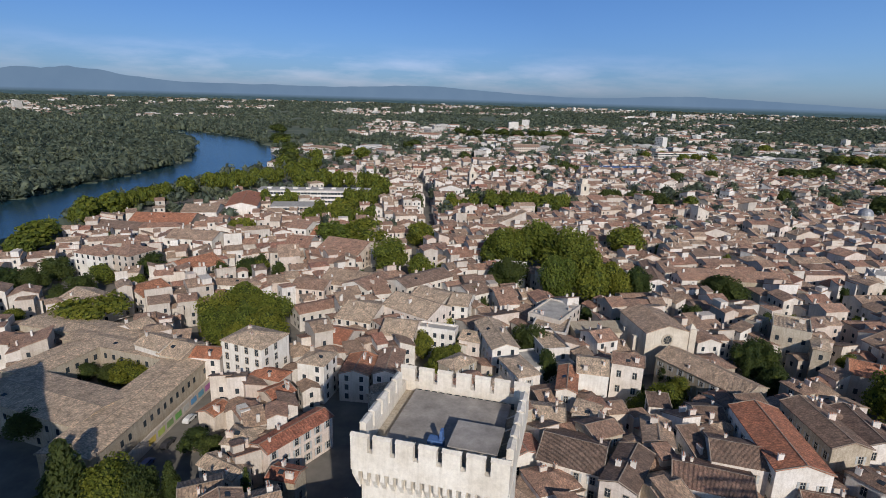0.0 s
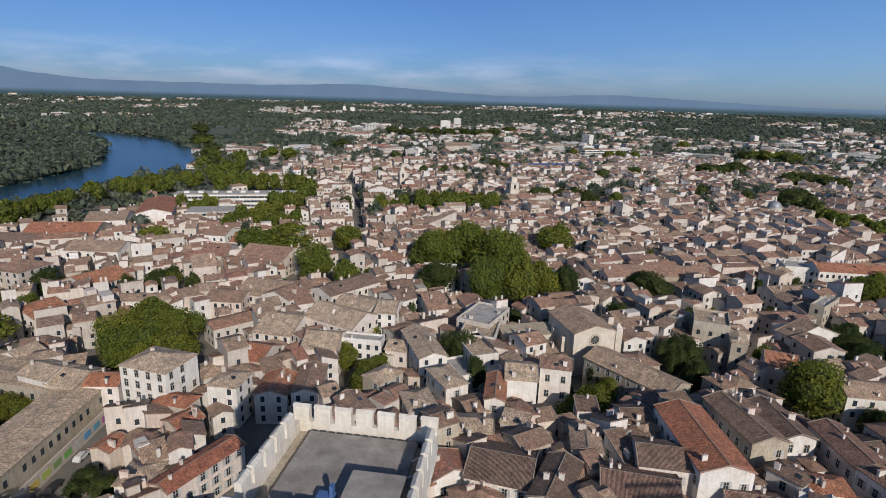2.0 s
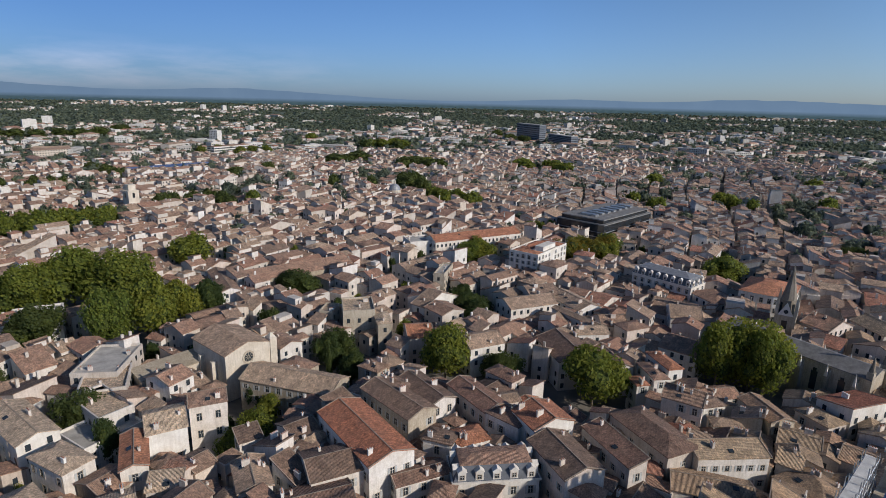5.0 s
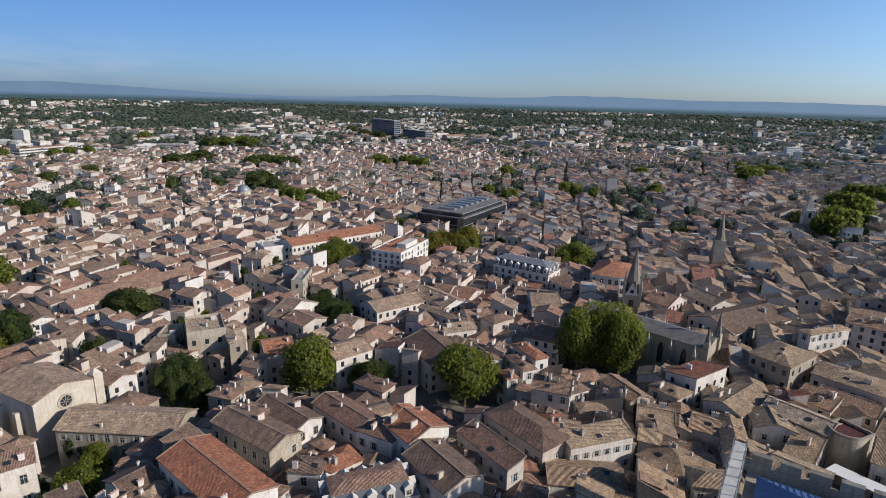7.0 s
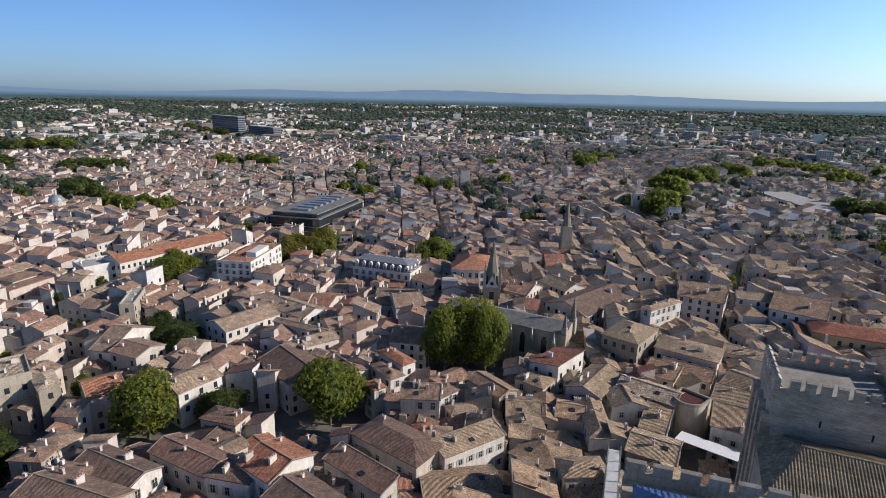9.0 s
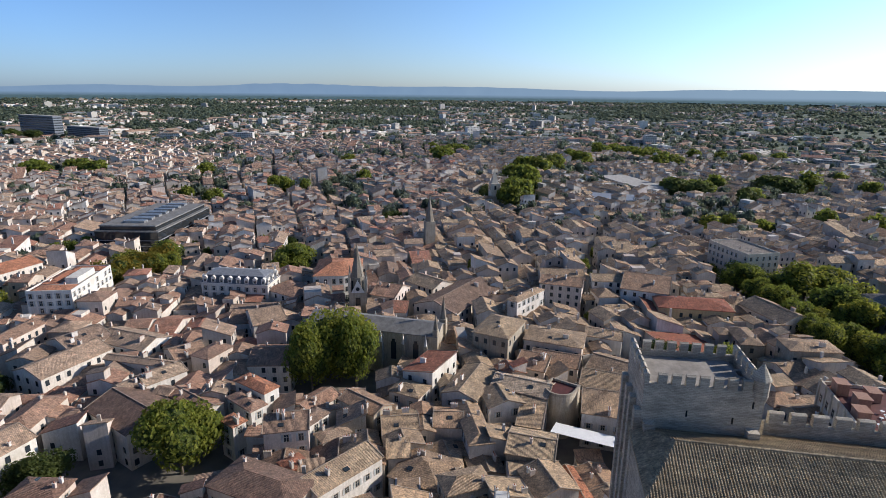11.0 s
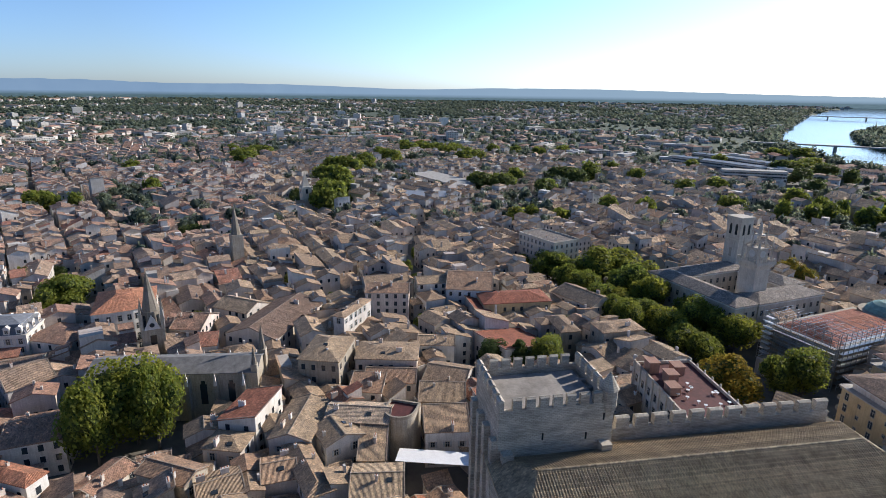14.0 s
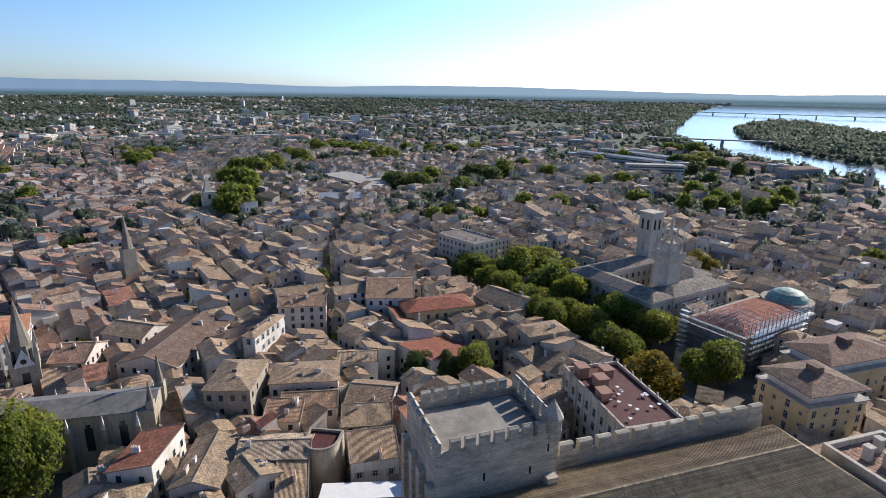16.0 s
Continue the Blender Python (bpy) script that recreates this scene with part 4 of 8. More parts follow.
tree(289.9, 480.0, 6.9, 13.8, "dark")
tree(318.0, 455.3, 6.8, 13.8, "dark")
tree(218.5, 345.1, 5.0, 13.8, "dark")
tree(649.1, 862.3, 18.0, 13.8)
tree(643.9, 830.9, 17.5, 13.8)
tree(616.9, 854.0, 16.4, 13.8)
tree(602.3, 865.8, 12.9, 13.8)
tree(583.3, 1052.8, 14.7, 13.8)
tree(339.4, 811.3, 9.8, 13.8)
tree(359.7, 816.7, 9.9, 13.8)
tree(375.5, 805.9, 9.9, 13.8)
tree(295.8, 846.7, 9.0, 13.8)
tree(320.9, 845.6, 9.0, 13.8)
tree(-79.6, 185.0, 8.7, 16.1)
tree(-75.5, 200.3, 10.0, 16.1)
tree(-62.0, 191.5, 8.7, 16.1)
tree(-64.6, 174.2, 7.5, 16.1)
tree(-135.8, 247.5, 9.0, 11.5, "dark")
tree(-97.8, 149.4, 4.3, 6.3, "dark")
tree(-95.3, 153.6, 4.6, 6.3, "dark")
tree(-105.5, 150.4, 4.2, 6.3, "dark")
tree(-59.3, 117.8, 4.4, 6.3, "dark")
tree(-54.5, 115.9, 3.7, 6.3, "dark")
tree(-81.2, 103.4, 6.2, 13.8, "cone")
tree(-61.7, 301.2, 13.0, 18.4)
tree(-45.4, 306.5, 16.5, 18.4)
tree(-26.7, 261.4, 10.8, 18.4)
tree(-10.9, 241.8, 7.6, 18.4)
tree(100.9, 297.4, 11.0, 14.9)
tree(71.1, 172.8, 5.3, 9.8, "dark")
tree(56.2, 149.0, 4.6, 9.8, "dark")
tree(70.2, 155.7, 4.1, 9.8, "dark")
tree(55.7, 137.4, 4.8, 8.6)
tree(61.8, 138.5, 4.7, 8.6)
tree(14.9, 148.7, 2.6, 6.9)
tree(88.5, 140.5, 2.2, 6.9)
tree(28.9, 238.1, 9.6, 13.8, "dark")
tree(12.2, 210.7, 6.2, 13.8, "dark")
tree(29.1, 170.3, 7.3, 13.8, "dark")
tree(32.0, 154.6, 4.0, 13.8, "dark")
tree(4.6, 167.3, 3.3, 8.0)
tree(123.4, 135.2, 9.3, 14.4)
tree(135.6, 121.5, 8.4, 12.1, "dark")
tree(145.8, 95.3, 10.9, 16.1)
tree(224.5, 224.1, 10.4, 13.8)
tree(162.2, 160.4, 7.8, 12.6, "dark")
tree(170.7, 177.0, 7.1, 12.6, "dark")
tree(103.3, 166.6, 6.8, 12.6, "dark")
tree(94.6, 201.0, 5.2, 12.6, "dark")
tree(172.2, -109.9, 5.7, 14.9)
tree(170.9, -118.4, 7.0, 16.1)
tree(184.5, 75.8, 8.8, 20.0)
tree(188.3, 63.4, 7.7, 20.0)
tree(287.1, 118.1, 11.4, 18.4)
tree(557.1, 469.4, 14.7, 14.9)
tree(594.0, 452.4, 15.1, 14.9)
tree(573.0, 418.3, 14.3, 14.9)
tree(447.5, 572.5, 13.9, 13.8, "dark")
tree(466.1, 568.7, 14.8, 13.8, "dark")
tree(463.9, 542.6, 14.4, 13.8, "dark")
tree(476.9, 538.9, 12.2, 13.8, "dark")
tree(353.7, 449.1, 12.0, 14.9, "dark")
tree(344.8, 412.1, 10.7, 14.9, "dark")
tree(325.0, 373.1, 10.3, 12.6)
tree(323.2, 357.0, 9.5, 12.6)
tree(333.9, 354.4, 9.6, 12.6)
tree(333.0, 336.1, 9.8, 12.6)
tree(215.7, 218.2, 8.7, 14.9)
tree(223.7, 214.9, 8.8, 14.9)
tree(256.7, 190.8, 8.5, 16.1, "yellow")
tree(265.2, 187.6, 9.9, 16.1, "yellow")
tree(275.1, 184.8, 9.1, 16.1, "yellow")
tree(286.3, 180.3, 8.3, 16.1, "yellow")
tree(299.1, 247.6, 5.2, 11.5)
tree(305.9, 243.5, 4.8, 11.5)
tree(314.4, 239.9, 4.9, 11.5)
tree(594.3, 316.4, 11.4, 12.6)
tree(456.6, 262.1, 8.8, 12.6)
tree(446.6, 235.4, 7.9, 12.6)
tree(517.4, 214.8, 9.4, 12.6)
tree(509.8, 199.0, 8.6, 12.6)
tree(1108.9, 1022.5, 18.0, 13.8, "dark")
tree(1013.9, 895.4, 17.6, 13.8, "dark")
tree(989.0, 835.0, 16.8, 13.8, "dark")
tree(585.5, 856.0, 14.5, 13.8, "dark")
tree(613.7, 865.6, 14.9, 13.8, "dark")
tree(616.5, 808.6, 14.2, 13.8, "dark")
tree(438.1, 649.8, 15.0, 13.8, "dark")
tree(878.8, 107.0, 12.4, 13.8)
tree(782.4, 84.6, 14.4, 13.8)
tree(842.9, 61.6, 11.8, 13.8)
tree(694.7, 190.4, 12.3, 13.8)
tree(561.0, 142.8, 9.2, 13.8)
tree(666.0, -32.4, 16.5, 17.2)
tree(689.5, -49.3, 14.9, 17.2)
tree(594.5, -10.3, 12.7, 17.2)
tree(485.9, -2.5, 12.4, 17.2)
tree(521.4, -13.1, 11.1, 17.2)
tree(480.7, 21.9, 7.7, 12.6, "dark")
tree(757.8, -84.6, 15.7, 14.9)
tree(746.4, -94.7, 14.6, 14.9)
tree(849.0, -136.4, 16.8, 14.9)
tree(883.9, -160.8, 17.6, 14.9)
tree(847.5, -170.6, 16.9, 14.9)
tree(806.6, -175.7, 16.2, 14.9)
tree(836.1, -196.8, 15.0, 14.9)
tree(735.7, -182.0, 15.6, 14.9)
tree(745.2, -200.5, 15.1, 14.9)
tree(532.9, -139.1, 13.7, 14.9, "dark")
tree(522.7, -153.0, 13.0, 14.9, "dark")
tree(564.3, -231.0, 14.5, 14.9, "dark")
tree(539.2, -233.1, 13.4, 14.9, "dark")
tree(488.6, -178.4, 10.6, 14.9, "dark")
tree(415.0, -195.6, 9.4, 13.8)
tree(400.3, -217.7, 8.9, 13.8)
tree(396.3, -146.5, 8.1, 13.8)
tree(409.0, -133.6, 8.2, 13.8)
tree(472.0, -307.0, 13.6, 13.8)
tree(480.5, -344.9, 11.9, 13.8)
tree(398.3, -290.7, 12.5, 13.8)
tree(367.9, -308.4, 8.2, 13.8)
tree(357.7, -324.2, 8.3, 13.8)
tree(357.6, -337.4, 8.4, 13.8)
tree(338.1, -348.0, 9.4, 13.8)
tree(335.7, -367.0, 10.2, 13.8)
tree(580.0, -534.8, 19.6, 13.8)
tree(409.1, -361.5, 11.1, 13.8)
tree(608.5, -316.3, 8.7, 13.8)
tree(549.1, -307.1, 8.6, 13.8)
tree(224.7, -291.0, 8.1, 13.8)
tree(289.2, -89.7, 7.1, 14.9)
tree(271.5, -90.6, 6.7, 14.9)
tree(258.0, -91.6, 6.4, 14.9)
tree(242.4, -90.2, 6.1, 14.9)
tree(230.6, -90.1, 5.8, 14.9)
tree(221.7, -91.0, 5.7, 14.9)
tree(274.9, -111.3, 11.1, 19.5)
tree(251.2, -110.9, 10.3, 19.5)
tree(238.0, -111.0, 7.8, 19.5)
tree(215.3, -114.6, 6.6, 16.1)
tree(209.1, -118.3, 6.6, 16.1)
tree(254.0, -197.1, 6.7, 14.9, "yellow")
tree(244.0, -194.7, 6.2, 14.9, "yellow")
tree(-77.3, 178.2, 8.8, 14.9)
tree(-71.8, 187.5, 10.0, 16.1)
tree(-59.1, 173.0, 8.8, 16.1)
tree(-67.0, 168.7, 6.6, 13.8)
tree(29.1, 270.3, 11.3, 18.4)
tree(45.7, 277.9, 14.5, 20.7)
tree(60.1, 263.5, 14.9, 20.7)
tree(61.2, 232.3, 11.7, 18.4)
tree(47.5, 223.8, 8.0, 16.1)
tree(73.1, 234.2, 8.6, 13.8)
tree(85.4, 233.7, 6.9, 12.6, "dark")
tree(-14.1, 313.4, 10.4, 16.1)
tree(-71.7, 368.1, 11.1, 16.1)
tree(-55.1, 468.8, 10.6, 16.1)
tree(-122.4, 183.3, 13.0, 12.6, "flat")
tree(-90.3, 249.8, 8.6, 10.3)
tree(-216.4, 284.0, 15.4, 17.2)
tree(-229.6, 347.2, 10.3, 14.9)
tree(-227.4, 370.8, 9.8, 13.8)
tree(-213.2, 453.4, 9.6, 13.8)
tree(-231.7, 404.0, 7.3, 10.3)
tree(-227.3, 419.6, 7.5, 10.3)
tree(-223.4, 436.1, 7.7, 10.3)
tree(-231.1, 390.3, 7.2, 10.3)
tree(-174.2, 238.6, 8.8, 11.5, "dark")
tree(-150.2, 217.1, 7.3, 11.5, "dark")
tree(-172.7, 222.4, 6.5, 11.5, "dark")
tree(-183.8, 221.3, 8.6, 11.5, "dark")
tree(-180.4, 290.5, 2.7, 11.5, "column")
tree(-93.1, 149.7, 7.3, 6.9)
tree(-74.7, 95.2, 8.6, 19.5, "cone")
tree(-67.9, 97.7, 7.1, 11.5)
tree(-61.8, 97.2, 6.2, 10.3, "dark")
tree(-56.2, 100.1, 3.9, 11.5, "cone")
tree(-39.8, 99.0, 2.1, 11.5, "column")
tree(-42.9, 184.6, 3.2, 8.0)
tree(-6.1, 171.3, 4.6, 10.3)
tree(0.6, 161.9, 5.6, 9.2)
tree(-99.3, 120.1, 7.8, 10.3, "dark")
tree(-2.7, 581.5, 5.8, 11.5)
tree(34.1, 275.5, 7.4, 16.1)
tree(120.5, 227.3, 10.2, 14.9, "dark")
tree(98.0, 164.7, 6.4, 13.8, "dark")
tree(98.0, 151.4, 4.9, 10.3, "dark")
tree(68.9, 147.2, 4.1, 9.2)
tree(24.3, 147.4, 2.8, 6.9)
tree(100.5, 153.9, 4.5, 10.3, "dark")
tree(121.8, 234.0, 10.2, 13.8, "dark")
tree(93.9, 157.1, 1.8, 14.9, "column")
tree(166.2, 166.7, 9.7, 12.6, "dark")
tree(232.1, 228.3, 9.8, 13.8)
tree(280.5, 178.3, 10.0, 14.9)
tree(299.1, 120.2, 11.9, 14.9)
tree(175.3, 460.6, 9.6, 11.5, "dark")
tree(84.4, 414.5, 8.3, 11.5)
tree(74.1, 422.4, 8.4, 11.5)
tree(61.4, 413.0, 8.2, 11.5)
tree(51.7, 420.5, 8.3, 11.5)
tree(324.1, 365.5, 10.6, 12.6)
tree(242.7, 599.7, 9.8, 11.5)
tree(583.4, 431.2, 15.8, 13.8)
tree(570.8, 489.3, 11.5, 13.8)
tree(482.0, 565.3, 12.9, 13.8)
tree(302.2, 188.8, 8.6, 13.8)
tree(283.2, 196.5, 9.0, 13.8)
tree(244.9, 2.4, 3.5, 8.0)
tree(566.5, -11.3, 15.6, 18.4)
tree(473.5, -1.7, 12.9, 18.4)
tree(749.8, 82.9, 14.5, 16.1)
tree(585.3, 496.9, 16.2, 13.8)
tree(521.2, 208.9, 8.2, 11.5)
tree(510.7, 183.8, 7.9, 11.5)
tree(294.7, -92.1, 9.1, 13.8)
tree(285.2, -98.8, 8.9, 13.8)
tree(283.8, -122.0, 11.7, 17.2)
tree(261.0, -119.5, 10.9, 17.2)
tree(249.1, -118.7, 7.7, 14.9)
tree(240.4, -98.7, 7.2, 13.8)
tree(226.7, -99.9, 7.4, 13.8)
tree(214.4, -101.1, 7.1, 13.8)
tree(201.6, -99.7, 6.8, 13.8)
tree(193.7, -101.3, 6.2, 13.8)
tree(223.3, -120.1, 7.7, 14.9)
tree(200.5, -119.9, 8.4, 16.1)
tree(175.5, -95.1, 8.5, 14.9, "yellow")
tree(206.1, -31.5, 5.8, 12.6, "dark")
tree(203.3, -39.7, 8.1, 13.8, "cone")
tree(201.7, -48.5, 7.5, 13.8)
tree(506.7, 3.1, 12.1, 17.2)
tree(670.4, -18.0, 15.0, 17.2)
tree(462.9, 7.6, 10.0, 17.2)
tree(805.5, 89.8, 16.7, 14.9)
tree(406.9, -220.4, 8.6, 11.5)
tree(376.5, -316.5, 7.3, 10.3)
tree(364.9, -333.4, 8.5, 9.2)
tree(360.3, -346.0, 7.5, 9.2)
tree(349.6, -363.3, 7.6, 9.2)
tree(347.3, -382.3, 9.0, 9.2)
tree(547.1, -135.2, 10.3, 13.8)
tree(538.9, -159.7, 12.7, 13.8)
tree(497.7, -183.2, 10.9, 13.8)
tree(553.8, -237.6, 21.3, 14.9, "dark")
tree(399.2, -118.0, 10.0, 14.9)
tree(400.4, -150.4, 9.5, 12.6)
tree(192.0, 69.0, 11.0, 18.5)
tree(499.5, 27.0, 7.9, 11.5, "dark")
tree(411.8, 90.6, 8.1, 9.2, "dark")
tree(-187.9, 505.1, 7.3, 13.8)
tree(-178.2, 514.7, 7.3, 13.8)
tree(-144.0, 533.9, 8.1, 13.8)
tree(-129.4, 529.2, 8.6, 13.8)
tree(-114.9, 524.6, 8.4, 13.8)
tree(-100.1, 516.5, 8.3, 13.8)
tree(-73.6, 514.7, 8.2, 13.8)
tree(-123.1, 399.9, 6.6, 11.5)
tree(-115.7, 410.3, 6.7, 11.5)
tree(-72.9, 419.3, 7.7, 13.8)
tree(-87.5, 346.8, 5.7, 11.5)
tree(36.1, 442.0, 7.0, 12.6)
tree(44.8, 438.4, 7.0, 12.6)
tree(53.4, 434.8, 6.9, 12.6)
tree(61.8, 431.3, 6.9, 12.6)
tree(86.3, 421.1, 6.8, 12.6)
tree(4.4, 421.8, 6.2, 12.6)
tree(13.0, 418.5, 6.2, 12.6)
tree(-269.5, 921.8, 15.0, 13.8)
tree(-195.1, 713.8, 11.6, 13.8)
tree(-168.3, 721.8, 11.6, 13.8)
tree(-140.5, 768.6, 12.2, 13.8)
tree(-116.1, 760.3, 12.0, 13.8)
tree(-206.8, 258.8, 9.1, 13.8)
tree(-149.5, 205.4, 5.9, 10.3, "dark")
tree(-151.6, 234.8, 6.5, 10.3)
tree(-129.2, 223.3, 4.8, 9.2)
tree(-129.6, 211.2, 4.1, 8.0)
tree(-122.5, 253.4, 3.9, 9.2, "dark")
tree(-152.9, 183.4, 5.6, 9.2)
tree(656.9, -496.3, 14.1, 13.8)
tree(613.9, -424.6, 11.1, 13.8)
tree(512.7, -473.8, 15.0, 14.9, "dark")
tree(449.1, -427.6, 12.0, 13.8, "dark")
tree(594.1, -570.9, 17.8, 14.9)
tree(547.0, -547.2, 13.4, 13.8, "dark")
tree(500.6, -528.7, 11.1, 13.8, "dark")
tree(584.0, -522.0, 13.5, 13.8, "dark")
tree(707.6, -682.9, 17.1, 13.8)
tree(717.7, -646.9, 16.7, 13.8)
tree(886.9, -136.0, 13.1, 14.9)
tree(813.0, -190.7, 12.2, 14.9)
tree(773.1, -198.3, 11.7, 14.9)
tree(827.4, -253.4, 10.9, 13.8)
tree(803.6, -278.8, 10.7, 13.8)
tree(780.4, -303.4, 10.6, 13.8)
tree(800.8, -349.0, 11.1, 13.8)
tree(793.0, -81.8, 11.6, 14.9)
tree(859.4, 75.1, 12.5, 13.8)
tree(570.3, -266.3, 15.5, 17.0)
tree(557.8, -179.8, 9.9, 14.9)
tree(380.9, -357.3, 7.1, 13.3)
tree(365.5, -358.0, 7.0, 13.2)
tree(371.0, -400.3, 7.5, 13.5)
tree(361.8, -411.4, 8.7, 14.2)
tree(600.3, 2.3, 12.1, 16.3)


# ---------------------------------------------------------------- palace
def merlon_mesh(w, d, h):
    s = Solid()
    s.box(-w / 2, -d / 2, 0, w / 2, d / 2, h - 0.18)
    s.shared([(-w / 2 - .06, -d / 2 - .06, h - .18), (w / 2 + .06, -d / 2 - .06, h - .18), (w / 2 + .06, d / 2 + .06, h - .18), (-w / 2 - .06, d / 2 + .06, h - .18),
              (-w / 2 - .06, 0, h + .05), (w / 2 + .06, 0, h + .05)], [(0, 1, 5, 4), (2, 3, 4, 5), (1, 2, 5), (3, 0, 4), (3, 2, 1, 0)])
    return s


def corbel_mesh(w, out, h):
    """Bracket under a parapet that faces -y: deep at the top, running out below."""
    s = Solid()
    p = [(-w / 2, 0, 0), (w / 2, 0, 0), (w / 2, 0, h), (-w / 2, 0, h), (-w / 2, -out, h), (w / 2, -out, h), (-w / 2, -out, h * .62), (w / 2, -out, h * .62)]
    s.shared(p, [(0, 6, 7, 1), (6, 4, 5, 7), (4, 3, 2, 5), (0, 3, 4, 6), (1, 7, 5, 2), (0, 1, 2, 3)])
    return s


def crenellated(parent, w, d, z, top, wall, counts, thick=0.7, gap=0.6, sides=(0, 1, 2, 3)):
    """Parapet walls round a w x d plan, standing on z, with merlons up to top."""
    low = z + (top - z) * 0.45
    for turn, length, off in ((0, w, d / 2), (1, d, w / 2), (2, w, d / 2), (3, d, w / 2)):
        if turn not in sides:
            continue
        s = Solid()
        inner = 0 if turn % 2 == 0 else thick
        s.box(-length / 2 + inner, -off, z, length / 2 - inner, -off + thick, low)
        part("parapet", s, [wall], parent, m=pose(0, 0, 0, 0, 0, 90 * turn))
        n = counts[turn % 2]
        pitch = (length + gap) / n
        me = merlon_mesh(pitch - gap, thick, top - low).mesh("merlon", [wall])
        for i in range(n):
            a = -length / 2 + (pitch - gap) / 2 + i * pitch
            if turn % 2 and (i in (0, n - 1)):
                continue
            c, s_ = round(math.cos(turn * math.pi / 2)), round(math.sin(turn * math.pi / 2))
            x, y = a, -off + thick / 2
            part("merlon", me, None, parent, m=pose(x * c - y * s_, x * s_ + y * c, low, 0, 0, 90 * turn))


def north_tower():
    t = thing("tower", pose(0.9, 53.0, 0, 0, 0, -14.5), "square pale stone castle tower with battlements and flat deck", "castle tower")
    w = 15.6
    s = Solid()
    s.box(-w / 2 + .8, -w / 2 + .8, -1, w / 2 - .8, w / 2 - .8, 50.2)
    part("shaft", s, [M_KEEP], t)
    s = Solid()
    s.box(-w / 2, -w / 2, 49.4, w / 2, w / 2, 50.1)
    part("ledge", s, [M_KEEP], t)
    me = corbel_mesh(0.42, 0.8, 2.2).mesh("corbel", [M_KEEP])
    for turn in range(4):
        for i in range(17):
            a = (i - 8) * 0.9
            m = pose(0, 0, 0, 0, 0, 90 * turn) @ pose(a, -w / 2 + .8, 47.2)
            part("corbel", me, None, t, m=m)
    s = Solid()
    s.box(-w / 2 + .75, -w / 2 + .75, 50.1, w / 2 - .75, w / 2 - .75, 50.32)
    part("walkway", s, [M_STONE], t)
    s = Solid()
    s.box(-w / 2 + 2.2, -w / 2 + 1.3, 50.3, w / 2 - 1.9, w / 2 - 1.5, 51.0)
    part("deck", s, [M_DECK], t, "worn grey concrete deck")
    for i in range(13):
        s = Solid()
        s.box(-w / 2 + 2.3 + i * .93, w / 2 - 1.48, 50.4, -w / 2 + 2.9 + i * .93, w / 2 - 1.2, 50.95)
        part("drain_slot", s, [M_GLASS], t)
    crenellated(t, w, w, 50.1, 53.4, M_KEEP, (7, 7), 0.7, 0.55)
    hut = Solid()
    hut.box(1.6, -5.6, 51.0, 6.0, -1.4, 52.5)
    hut_ = part("roof_hut", hut, [M_STONE], t)
    s = Solid()
    s.box(1.4, -5.9, 52.5, 6.3, -1.2, 52.68)
    part("hut_roof", s, [M_DECK], hut_, "flat grey concrete roof")
    s = Solid()
    s.box(-2.6, -5.7, 51.0, 5.9, -5.2, 52.0)
    s.box(-2.6, -5.2, 51.0, -2.1, -4.4, 51.7)
    part("low_wall", s, [M_STONE], t, "broken low stone wall")
    s = Solid()
    s.box(-1.0, -4.4, 51.0, 0.6, -3.4, 51.9)
    s.box(0.2, -4.2, 51.0, 0.5, -3.6, 53.0)
    part("hatch", s, [M_BLUE], t, "blue-grey hatch")
    for i in range(4):
        s = Solid()
        s.beam((w / 2 - 1.9, -4.5 + 2.6 * i, 50.95), (w / 2 - .72, -5.3 + 2.6 * i, 52.2), 0.09)
        part("stay", s, [M_FRAME], t)
    claim(0.9, 53.0, 17, 17, -14.5, 53)


M_SUBURB_BLOCK = plaster("pale_block_render", [(0.70, 0.67, 0.61), (0.74, 0.72, 0.68)], grain=0.3)
M_GREYBLUE = plaster("grey_blue_cladding", [(0.22, 0.25, 0.30), (0.25, 0.28, 0.33)], grain=0.2)
M_DECK = plain("worn_concrete", (0.31, 0.285, 0.26), 0.95, spread=0.35, scale=0.35)
M_BLUE = plain("blue_sheet", (0.08, 0.16, 0.36), 0.5, spread=0.2)
M_OCHRE = plaster("ochre_render", [(0.66, 0.50, 0.28), (0.62, 0.47, 0.28)], grain=0.35)
M_PINK = plaster("pink_render", [(0.46, 0.27, 0.20), (0.42, 0.25, 0.19)])
M_PLAINRED = tiles("new_red_tiles", [(0.34, 0.115, 0.07), (0.38, 0.14, 0.085)], lichen_part=0.1)
M_GREYTILE = tiles("grey_tiles", [(0.25, 0.22, 0.20), (0.28, 0.25, 0.225)], lichen_part=0.2)
M_TUBE = plain("bright_tube", (0.62, 0.64, 0.66), 0.4, 0.3, bump=0)
M_DARKRED = plain("dark_red_boards", (0.10, 0.028, 0.026), 0.8, spread=0.3)
M_DARK = plain("dark_glass", (0.025, 0.03, 0.035), 0.15, bump=0)
M_COPPER = plain("green_copper", (0.20, 0.34, 0.30), 0.6, spread=0.3)
M_SHEET = plain("white_sheet", (0.78, 0.79, 0.80), 0.6, spread=0.08)
M_OLDTILE = tiles("old_chapel_tiles", [(0.45, 0.365, 0.24), (0.42, 0.34, 0.225)], lichen_part=0.35)
north_tower()


